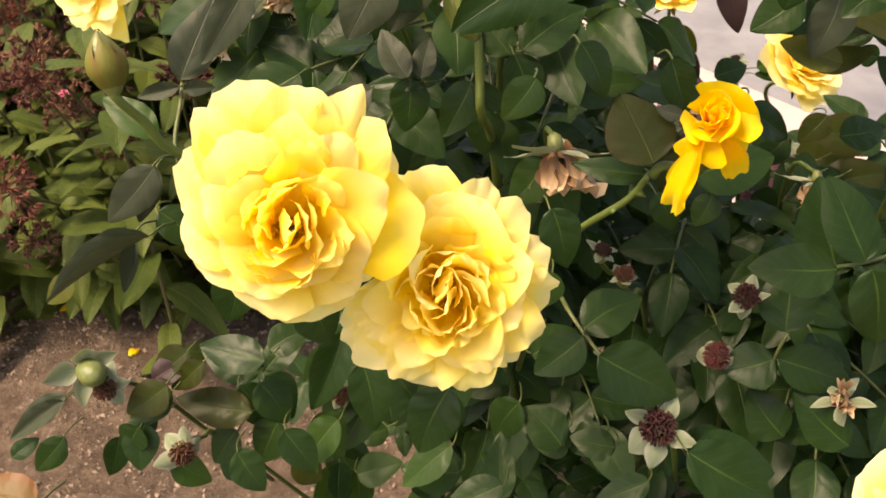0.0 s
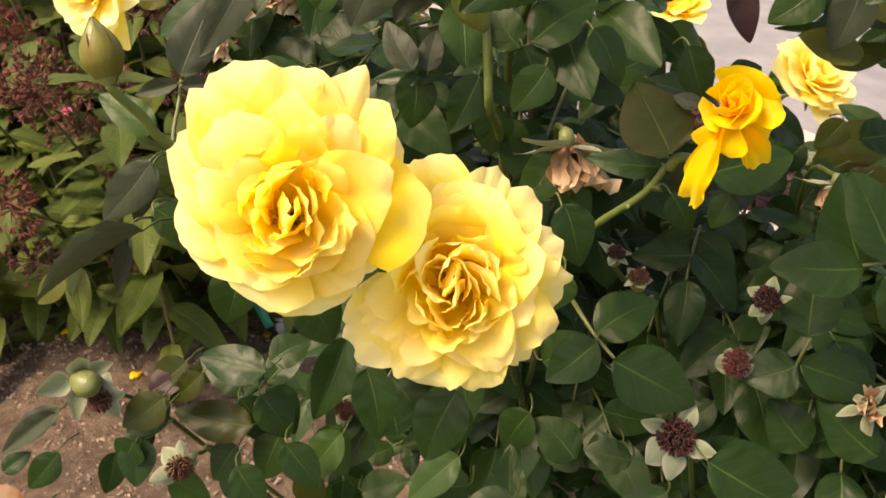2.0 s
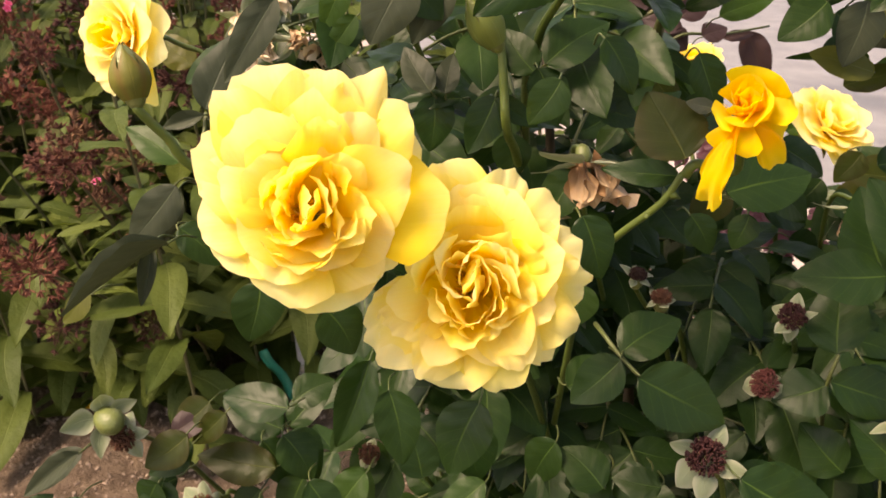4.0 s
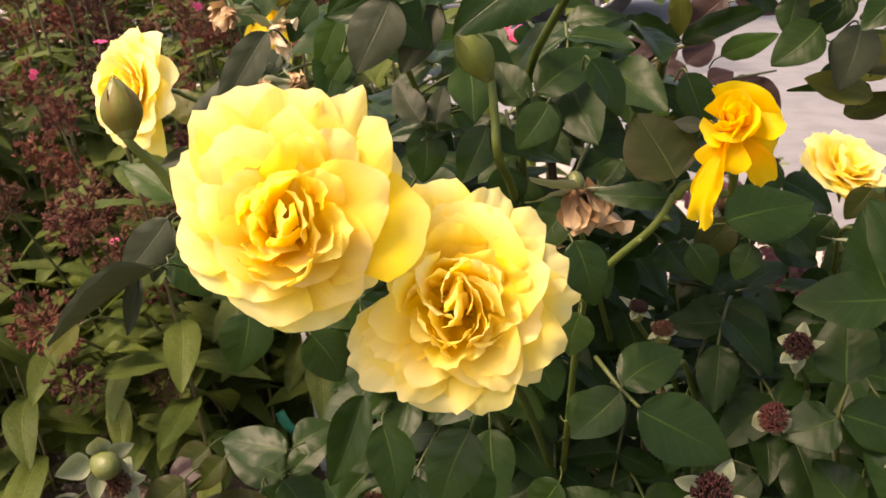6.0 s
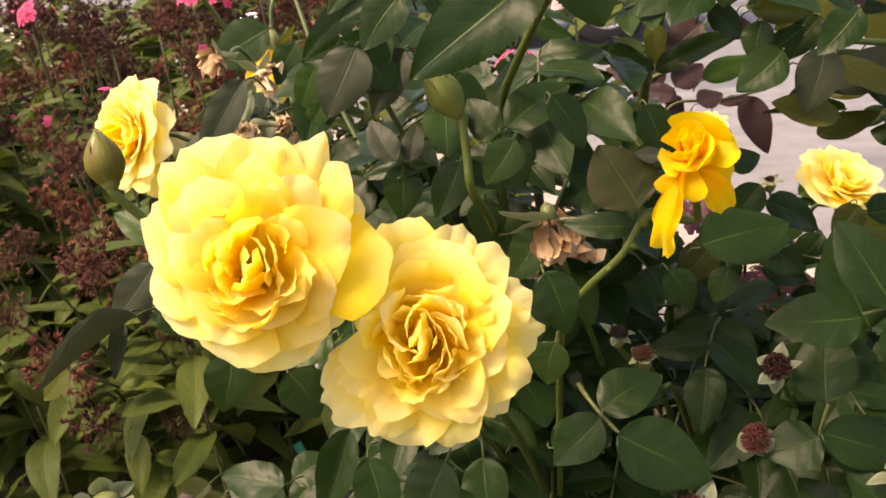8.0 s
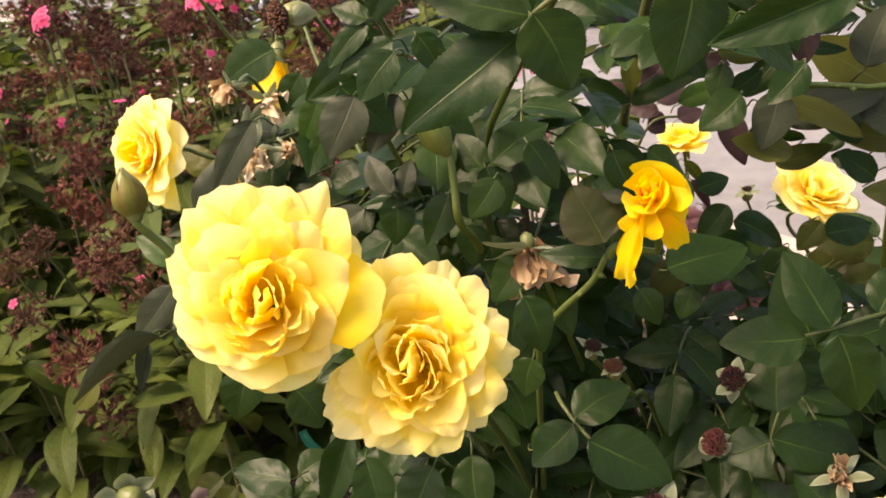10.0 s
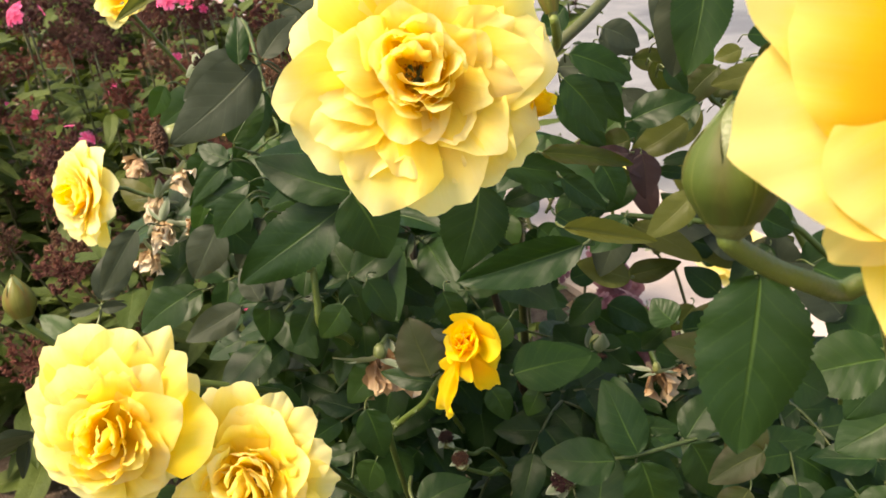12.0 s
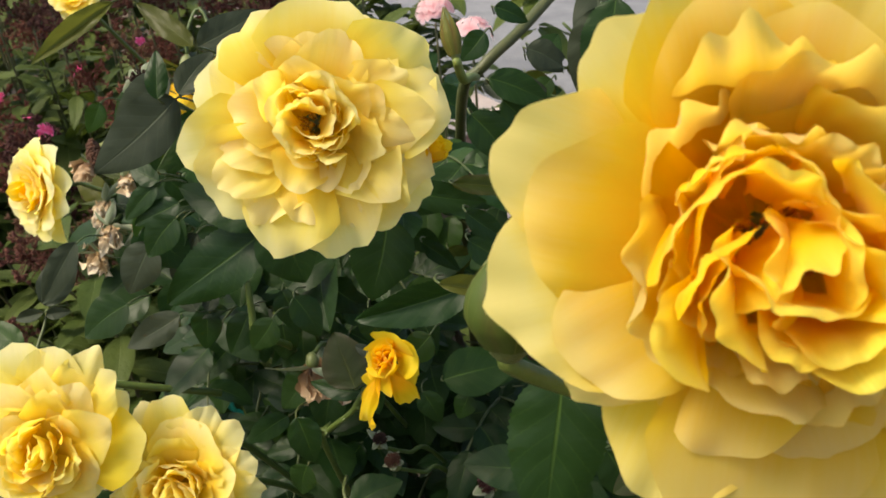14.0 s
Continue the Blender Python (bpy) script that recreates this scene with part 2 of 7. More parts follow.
def soil_material():
    k = Nodes("soil")
    p = k.world_place()
    big, mid, fine = k.noise(3.5, 4.0, p), k.noise(38.0, 6.0, p, 0.65), k.noise(260.0, 6.0, p, 0.75)
    c = k.mix(k.step(mid, 0.30, 0.70), (0.098, 0.068, 0.046), (0.235, 0.172, 0.120))
    c = k.mix(k.step(fine, 0.56, 0.72), c, (0.320, 0.245, 0.178))
    c = k.mix(k.step(fine, 0.44, 0.30), c, (0.038, 0.024, 0.016))
    c = k.mix(k.math('MULTIPLY', k.step(big, 0.35, 0.7), 0.45), c, (0.090, 0.066, 0.048))
    h = k.math('ADD', k.math('MULTIPLY', mid, 1.0), k.math('MULTIPLY', fine, 0.55))
    return k.done(k.principled(c, 0.95, k.bump(h, 1.0, 0.02), 0.2))


def paving_material(name, a, b, dark, patch, wear):
    k = Nodes(name)
    p = k.world_place()
    big, mid, fine = k.noise(patch, 4.0, p), k.noise(9.0, 5.0, p), k.noise(170.0, 4.0, p, 0.7)
    c = k.mix(k.step(mid, 0.25, 0.75), a, b)
    c = k.mix(k.math('MULTIPLY', k.step(big, 0.52, 0.66), wear), c, dark)
    c = k.mix(k.math('MULTIPLY', k.step(fine, 0.5, 0.75), 0.25), c, dark)
    return k.done(k.principled(c, 0.88, k.bump(fine, 0.5, 0.004), 0.25))


SOIL = soil_material()
CONCRETE = paving_material("kerb_concrete", (0.356, 0.294, 0.260), (0.424, 0.363, 0.321), (0.274, 0.226, 0.205), 1.2, 0.3)
ASPHALT = paving_material("asphalt_worn", (0.129, 0.136, 0.149), (0.170, 0.177, 0.190), (0.078, 0.087, 0.103), 1.1, 0.75)

# ---------------------------------------------------------------- building helpers
PLACE = {}                                      # the pose of every thing and part in the world


def mesh_of(name, verts, faces, material, uvs=None, smooth=True):
    me = bpy.data.meshes.new(name)
    me.from_pydata([tuple(v) for v in verts], [], faces)
    if smooth:
        me.polygons.foreach_set("use_smooth", [True] * len(me.polygons))
    if uvs is not None:
        layer = me.uv_layers.new(name="UVMap")
        idx = np.empty(len(me.loops), dtype=np.int32)
        me.loops.foreach_get("vertex_index", idx)
        layer.data.foreach_set("uv", np.asarray(uvs, dtype=np.float32)[idx].ravel())
    me.materials.append(material)
    return me


def part(name, me, parent, m=None, label=""):
    """Links a mesh as one part under a thing or a part, at the world pose m."""
    ob = new(name, me)
    m = m if m is not None else Matrix.Identity(4)
    ob.parent = parent
    ob.matrix_basis = PLACE[parent].inverted() @ m
    PLACE[ob] = m
    return tagged(ob, label)


def thing(name, place, label, category, group="", me=None, kind=""):
    ob = new(name, me)
    ob.matrix_basis = Matrix.Translation(place)
    PLACE[ob] = ob.matrix_basis.copy()
    return tagged(ob, label, category, group, kind)


def aim(origin, way, up=(0, 0, 1), size=1.0):
    """A pose at origin whose y runs along way and whose z leans to up."""
    y = Vector(way).normalized()
    z = Vector(up)
    z = z - y * z.dot(y)
    if z.length < 1e-4:
        z = Vector((1, 0, 0)) - y * y.x
    z.normalize()
    x = y.cross(z)
    return Matrix.Translation(origin) @ Matrix((x, y, z)).transposed().to_4x4() @ Matrix.Scale(size, 4)


def face(origin, axis, spin=0.0):
    """A pose at origin whose z runs along axis."""
    return Matrix.Translation(origin) @ Vector(axis).normalized().to_track_quat('Z', 'Y').to_matrix().to_4x4() @ Matrix.Rotation(radians(spin), 4, 'Z')


def glide(points, steps):
    """A smooth curve through the points (Catmull-Rom)."""
    p = [Vector(q) for q in points]
    p = [p[0] * 2 - p[1], *p, p[-1] * 2 - p[-2]]
    out = []
    for i in range(1, len(p) - 2):
        a, b, c, d = p[i - 1:i + 3]
        for j in range(steps):
            t = j / steps
            out.append(0.5 * (2 * b + (c - a) * t + (2 * a - 5 * b + 4 * c - d) * t * t + (3 * b - a - 3 * c + d) * t ** 3))
    out.append(p[-2])
    return out


def tube_data(points, r0, r1, sides=7, base=0):
    """Vertices and faces of a round tapered rod along the points."""
    verts, faces = [], []
    n = len(points)
    side = Vector((0.31, 0.87, 0.38))
    for i, q in enumerate(points):
        way = (points[min(i + 1, n - 1)] - points[max(i - 1, 0)]).normalized()
        x = (side - way * side.dot(way)).normalized()
        y = way.cross(x)
        side = x
        r = r0 + (r1 - r0) * i / max(1, n - 1)
        verts += [q + (x * math.cos(a) + y * math.sin(a)) * r for a in (2 * math.pi * j / sides for j in range(sides))]
    for i in range(n - 1):
        for j in range(sides):
            a, b = base + i * sides + j, base + i * sides + (j + 1) % sides
            faces.append((a, b, b + sides, a + sides))
    faces.append(tuple(base + j for j in reversed(range(sides))))
    faces.append(tuple(base + (n - 1) * sides + j for j in range(sides)))
    return verts, faces


def tube(name, points, r0, r1, material, parent, label="", steps=5, sides=7):
    v, f = tube_data(glide(points, steps), r0, r1, sides)
    return part(name, mesh_of(name, v, f, material), parent, None, label)


def thorny_cane(points, r0, r1, material, parent, thorns, seed, label=""):
    """A cane with hooked thorns on it, as one mesh."""
    rng = random.Random(seed)
    line = glide(points, 6)
    v, f = tube_data(line, r0, r1, 8)
    for _ in range(thorns):
        i = rng.randrange(1, len(line) - 1)
        way = (line[i + 1] - line[i - 1]).normalized()
        out = Vector((rng.uniform(-1, 1), rng.uniform(-1, 1), rng.uniform(-0.4, 0.6)))
        out = (out - way * out.dot(way)).normalized()
        r = r0 + (r1 - r0) * i / len(line)
        w = rng.uniform(0.004, 0.007)
        b = len(v)
        root = line[i] + out * r * 0.7
        across = way.cross(out) * 0.0012
        v += [root + way * 0.003, root + across, root - way * 0.003, root - across, root + out * w - way * 0.002]
        f += [(b, b + 1, b + 4), (b + 1, b + 2, b + 4), (b + 2, b + 3, b + 4), (b + 3, b, b + 4)]
    return part("cane", mesh_of("cane", v, f, material), parent, None, label)


def leaf_mesh(name, material, seed, fold=0.25, curl=0.25, shape=0.62, teeth=17, wide=1.0, sway=0.03, point=1.0, rows=48):
    """A leaf one unit long along y, with a saw-toothed rim, folded on its midrib and curling down to the tip."""
    rng = random.Random(seed)
    cols = (-1.0, -0.62, -0.28, 0.0, 0.28, 0.62, 1.0)
    ph = [rng.uniform(0, 6.28) for _ in range(4)]
    verts, uvs, faces = [], [], []
    for i in range(rows + 1):
        v = i / rows
        w = 0.5 * shape * wide * (math.sin(math.pi * v ** 0.80) ** 0.72) * (1 - 0.22 * v * point)
        if teeth and 0.06 < v < 0.97:
            w *= 1.030 if i % 2 else 0.974
        if i == 0 or i == rows:
            w = 0.0
        bend = sway * math.sin(v * 3.1 + ph[0])
        for c in cols:
            x = c * w
            side = 1 if c > 0 else -1
            z = fold * abs(x) * (1 - 0.35 * v) - curl * v * v * 0.6 + curl * 0.12 * v
            z += 0.011 * math.sin(v * 24 - abs(c) * 4 + ph[1]) * abs(c) * (1 - v) * 1.3
            z += 0.022 * math.sin(v * 6.5 + ph[2] + side) * c * c
            z -= 0.10 * abs(c) ** 3 * w * (1.1 + math.sin(ph[3] + side + 4 * v))
            verts.append((x * (1 - 0.12 * fold) + bend, v, z))
            uvs.append((0.5 + 0.5 * c, v))
    n = len(cols)
    for i in range(rows):
        for j in range(n - 1):
            a = i * n + j
            faces.append((a, a + 1, a + n + 1, a + n))
    return mesh_of(name, verts, faces, material, uvs)


LEAF_KINDS = {"green": LEAF, "mid": LEAF_MID, "olive": LEAF_OLIVE_BACKLIT, "grey": LEAF_GREY, "purple": LEAF_PURPLE, "bronze": LEAF_BRONZE, "orange": LEAF_ORANGE}
LEAF_LABEL = {"mid": "fresh mid-green rose leaflet", "olive": "thin olive rose leaflet with backlight put into its colour", "grey": "greyish green rose leaflet",
              "purple": "young burgundy rose leaflet", "bronze": "bronze-tinged rose leaflet", "orange": "orange rose leaflet turning in autumn colour"}
LEAF_STORE = {}


def leaflet_shape(kind, form, curl=0.25, fold=0.25):
    """Leaflet meshes are made once for each kind and form and then shared."""
    key = (kind, form, round(curl, 2), round(fold, 2))
    if key not in LEAF_STORE:
        LEAF_STORE[key] = leaf_mesh("leaflet", LEAF_KINDS[kind], form * 7 + 3, fold, curl, 0.66 + 0.05 * (form % 3), 0 if kind == "grey" else 16 + form % 4, sway=0.02 + 0.012 * (form % 3))
    return LEAF_STORE[key]


def leaf(parent, base, tip, width=0.66, turn=0.0, kind="green", curl=0.25, fold=0.25, up=(0, -0.75, 0.65), stalk=True, form=None):
    """One leaflet from base to tip. width: of its length. turn: degrees about its midrib. up: where its upper side looks."""
    b, t = Vector(base), Vector(tip)
    size = (t - b).length
    form = form if form is not None else int(abs(b.x * 977 + t.z * 613 + t.y * 331)) % 6
    me = leaflet_shape(kind, form, curl, fold)
    m = aim(b, t - b, up, size) @ Matrix.Rotation(radians(turn), 4, 'Y') @ Matrix.Diagonal((width / (0.66 + 0.05 * (form % 3)), 1, 1, 1))
    ob = part("leaflet", me, parent, m, LEAF_LABEL.get(kind, ""))
    if stalk:
        back = (b - t).normalized()
        tube("leaf_stalk", [b + (t - b) * 0.03, b + back * 0.002 + Vector((0, 0.004, -0.001)), b + back * 0.003 + Vector((0, 0.013, -0.004)), b + back * 0.003 + Vector((0, 0.028, -0.012))], 0.0005, 0.0006, STALK, parent, steps=2, sides=5)
    return ob


def compound_leaf(parent, base, way, droop, size, kind, rng, count=5):
    """A rose leaf: a stalk with a terminal leaflet and pairs of side leaflets."""
    way = Vector(way).normalized()
    length = size * 1.35
    pts = [Vector(base) + way * length * s + Vector((0, 0, -droop * length * s * s)) for s in (0, 0.33, 0.66, 1.0)]
    v, f = tube_data(glide(pts, 3), 0.0013, 0.0008, 5)
    stalk = part("leaf_stalk", mesh_of("leaf_stalk", v, f, STALK), parent)
    up = Vector((rng.uniform(-0.3, 0.3), -0.45 + rng.uniform(-0.3, 0.3), 0.85))
    end = (pts[3] - pts[2]).normalized()
    across = end.cross(up).normalized()
    spots = [(3, end, 1.0)]
    if count >= 3:
        spots += [(2, end * 0.45 + across, 0.86), (2, end * 0.45 - across, 0.86)]
    if count >= 5:
        spots += [(1, end * 0.25 + across, 0.7), (1, end * 0.25 - across, 0.7)]
    for i, w, s in spots:
        w = Vector(w).normalized() + Vector((rng.uniform(-0.2, 0.2), rng.uniform(-0.2, 0.2), rng.uniform(-0.25, 0.1)))
        me = leaflet_shape(kind, rng.randrange(6), rng.choice((0.15, 0.3)), rng.choice((0.2, 0.4)))
        part("leaflet", me, stalk, aim(pts[i], w, up + Vector((rng.uniform(-0.3, 0.3), rng.uniform(-0.3, 0.3), 0)), size * s * rng.uniform(0.85, 1.1)), LEAF_LABEL.get(kind, ""))
    return stalk


def petal_mesh(rng, material, length, half, rise0, rise1, cup, r0, z0, ruffle=0.05, tip=0.03, roll=0.0, notch=0.0, rows=12, cols=12, claw=0.30):
    """A petal in the flower's frame (z is its axis) leaving the axis along +x."""
    verts, uvs, faces = [], [], []
    seed = Vector((rng.uniform(-50, 50), rng.uniform(-50, 50), rng.uniform(-50, 50)))
    lean = rng.uniform(-0.12, 0.12)
    line = []
    x, z = r0, z0
    steps = 24
    for i in range(steps + 1):
        v = i / steps
        a = radians(rise0 + (rise1 - rise0) * v + roll * max(0.0, (v - 0.7) / 0.3) ** 2)
        line.append((x, z, a))
        x += math.cos(a) * length / steps
        z += math.sin(a) * length / steps
    for i in range(rows + 1):
        for j in range(cols + 1):
            u = 2 * j / cols - 1
            reach = 1 - 0.40 * abs(u) ** 2.3 + tip * math.exp(-(abs(u) / 0.24) ** 1.4) - notch * math.exp(-((u - lean * 3) / 0.22) ** 2)
            reach += 0.06 * noise.noise(seed + Vector((u * 2.3, 0, 0)))
            v = min(1.08, (i / rows) * reach)
            q = min(v, 1.0) * steps
            k = min(int(q), steps - 1)
            g = q - k
            cx, cz = (line[k][n] * (1 - g) + line[k + 1][n] * g for n in (0, 1))
            a = line[k][2] * (1 - g) + line[k + 1][2] * g
            over = max(0.0, v - 1.0) * length
            cx, cz = cx + math.cos(a) * over, cz + math.sin(a) * over
            grow = min(1.0, v / 0.72)
            w = half * (claw + (1 - claw) * grow * grow * (3 - 2 * grow))
            s = u * w + lean * v * half
            edge = max(abs(u) ** 2.5, (i / rows) ** 4)
            off = (1 - math.cos(cup * s)) / cup if cup else 0.0
            lat = math.sin(cup * s) / cup if cup else s
            off += length * ruffle * edge * (noise.noise(seed + Vector((u * 3.2, v * 2.4, 3.0))) * 1.6)
            off += length * 0.026 * noise.noise(seed + Vector((u * 1.5, v * 1.7, 9.0)))
            off -= length * 0.05 * abs(u) ** 5 * v
            verts.append((cx - math.sin(a) * off, lat, cz + math.cos(a) * off))
            uvs.append((0.5 + 0.5 * u, v))
    n = cols + 1
    for i in range(rows):
        for j in range(cols):
            c = i * n + j
            faces.append((c, c + 1, c + n + 1, c + n))
    return mesh_of("petal", verts, faces, material, uvs)


def sepal_mesh(material, seed, length, width, curl):
    me = leaf_mesh("sepal", material, seed, fold=-0.3, curl=curl, shape=width, teeth=0, sway=0.06, point=1.5, rows=12)
    me.transform(Matrix.Scale(length, 4))
    return me


def ovoid(name, profile, material, sides=12):
    """A turned body from (radius, height) pairs."""
    verts, faces = [], []
    for r, z in profile:
        verts += [(r * math.cos(2 * math.pi * j / sides), r * math.sin(2 * math.pi * j / sides), z) for j in range(sides)]
    for i in range(len(profile) - 1):
        for j in range(sides):
            a, b = i * sides + j, i * sides + (j + 1) % sides
            faces.append((a, b, b + sides, a + sides))
    faces += [tuple(reversed(range(sides))), tuple((len(profile) - 1) * sides + j for j in range(sides))]
    return mesh_of(name, verts, faces, material)


def bristles(name, count, radius, height, material, seed, knob=0.0009, dome=0.5):
    """A tuft of fine rods with thickened tips."""
    rng = random.Random(seed)
    verts, faces = [], []
    for _ in range(count):
        a, r = rng.uniform(0, 6.283), radius * math.sqrt(rng.random())
        root = Vector((r * 0.75 * math.cos(a), r * 0.75 * math.sin(a), 0))
        top = Vector((r * math.cos(a) * 1.15, r * math.sin(a) * 1.15, height * rng.uniform(0.55, 1.0) * (1 - dome * (r / radius) ** 2)))
        b = len(verts)
        mid = root.lerp(top, 0.72)
        for q, s in ((root, 0.4), (mid, 0.5), (top, 1.0)):
            verts += [q + Vector((math.cos(t) * knob * s, math.sin(t) * knob * s, 0)) for t in (0, 2.09, 4.19)]
        verts.append(top + Vector((0, 0, knob)))
        for i in (0, 3):
            for j in range(3):
                faces.append((b + i + j, b + i + (j + 1) % 3, b + i + 3 + (j + 1) % 3, b + i + 3 + j))
        faces += [(b + 6 + j, b + 6 + (j + 1) % 3, b + 9) for j in range(3)]
    return mesh_of(name, verts, faces, material)


def rose(bush, center, axis, spin, rings, seed, label, size=1.0, grid=12, sepals=SEPAL_GREEN, heart=None, lift=0.30, radius=0.045, stem=None, folds=0, fold_mat=None, extras=(), loose=1.0, spread=0.0135):
    """An open rose: rings of petals (count, length, half width, rise at the claw, rise at the rim, cup, material, ruffle, roll), outermost first,
    a crumpled heart of folds, and single extra petals (the way they point, length, half width, rise, rise at the rim, roll, material)."""
    rng = random.Random(seed)
    m = face(Vector(center) - Vector(axis).normalized() * lift * radius, axis, spin) @ Matrix.Scale(size, 4)
    body = part("rose_flower", ovoid("rose_flower", ((0.001, -0.016), (0.0042, -0.013), (0.0055, -0.008), (0.0048, -0.003), (0.0062, 0.001), (0.003, 0.003)), HIP), bush, m, label)
    for i in range(5):
        tilt = Matrix.Rotation(radians(72 * i + 20), 4, 'Z') @ Matrix.Translation((0.004, 0, -0.003)) @ Matrix.Rotation(radians(-90), 4, 'Z') @ Matrix.Rotation(radians(rng.uniform(-25, 5)), 4, 'X')
        part("sepal", sepal_mesh(sepals, seed + i, 0.024, 0.34, 0.3), body, m @ tilt, "green sepal")
    turn = rng.uniform(0, 360)
    for n, (count, length, half, rise0, rise1, cup, material, ruffle, roll) in enumerate(rings):
        turn += 137.5
        z0 = 0.0004 * n + 0.0025 * max(0, n - 3)
        r0 = max(0.0012, 0.0055 - 0.0009 * n)
        for i in range(count):
            az = turn + 360.0 * i / count + rng.uniform(-14, 14) * loose
            up = rng.uniform(-8, 9) * loose
            me = petal_mesh(rng, material, length * (1 + rng.uniform(-0.15, 0.10) * loose), half * rng.uniform(0.82, 1.15), rise0 + up, rise1 + up + rng.uniform(-12, 12) * loose, cup * rng.uniform(0.7, 1.4),
                            r0, z0 + rng.uniform(-0.0004, 0.0008), ruffle, rng.uniform(0.0, 0.10), roll + rng.uniform(-22, 14) * loose, rng.choice((0, 0, 0.05)), grid, grid)
            part("petal", me, body, m @ Matrix.Rotation(radians(az), 4, 'Z'))
    for i in range(folds):
        # short petals standing in the heart, folded every way
        r = spread * math.sqrt(i / folds)
        shut = i < 3
        a = 2.4 * i + rng.uniform(-0.5, 0.5)
        me = petal_mesh(rng, fold_mat or PETAL_INNER, rng.uniform(0.017, 0.023) - r * 0.2, rng.uniform(0.009, 0.014), 86 if shut else rng.uniform(58, 92), rng.uniform(95, 130) if shut else rng.uniform(60, 110), rng.uniform(35, 95), 0.0, 0.0, 0.10, rng.uniform(0, 0.1), rng.uniform(-60, 10), 0.03, grid, grid)
        part("petal", me, body, m @ Matrix.Translation((r * math.cos(a), r * math.sin(a), 0.011 + 0.25 * (spread - r))) @ Matrix.Rotation(a + rng.uniform(-0.8, 0.8), 4, 'Z'))
    for way, length, half, rise0, rise1, roll, material in extras:
        local = m.to_3x3().inverted() @ Vector(way)
        me = petal_mesh(rng, material, length, half, rise0, rise1, 18.0, 0.005, -0.001, 0.08, 0.06, roll, 0.0, grid, grid)
        part("petal", me, body, m @ Matrix.Rotation(math.atan2(local.y, local.x), 4, 'Z'))
    if heart:
        part("stamen_tuft", bristles("stamen_tuft", 60, 0.0055, 0.011, heart, seed), body, m @ Matrix.Translation((0, 0, 0.010)), "amber stamens in the open heart")
    if stem:
        back = Vector(center) - Vector(axis).normalized() * (lift * radius + 0.014 * size)
        tube("flower_stem", [back, back - Vector(axis).normalized() * 0.03, *stem], 0.0019, 0.0026, CANE, bush)
    return body


def set_out(origin, axis):
    """A pose whose z runs along axis and whose x lies level."""
    z = Vector(axis).normalized()
    x = Vector((1, 0, 0))
    x = (x - z * x.dot(z)).normalized()
    return Matrix.Translation(origin) @ Matrix((x, z.cross(x), z)).transposed().to_4x4()


def petal_bend(r0, z0, reach, height, rim):
    """Length and first rise of a petal that starts at (r0, z0), ends at (reach, height) and lies at the angle rim there."""
    def end(rise):
        steps = [radians(rise + (rim - rise) * (i + 0.5) / 24) for i in range(24)]
        return sum(math.cos(a) for a in steps) / 24, sum(math.sin(a) for a in steps) / 24
    want = math.atan2(height - z0, reach - r0)
    lo, hi = -60.0, 150.0
    for _ in range(30):
        mid = (lo + hi) / 2
        x, z = end(mid)
        lo, hi = (mid, hi) if math.atan2(z, x) < want else (lo, mid)
    x, z = end(lo)
    return math.hypot(reach - r0, height - z0) / math.hypot(x, z), lo


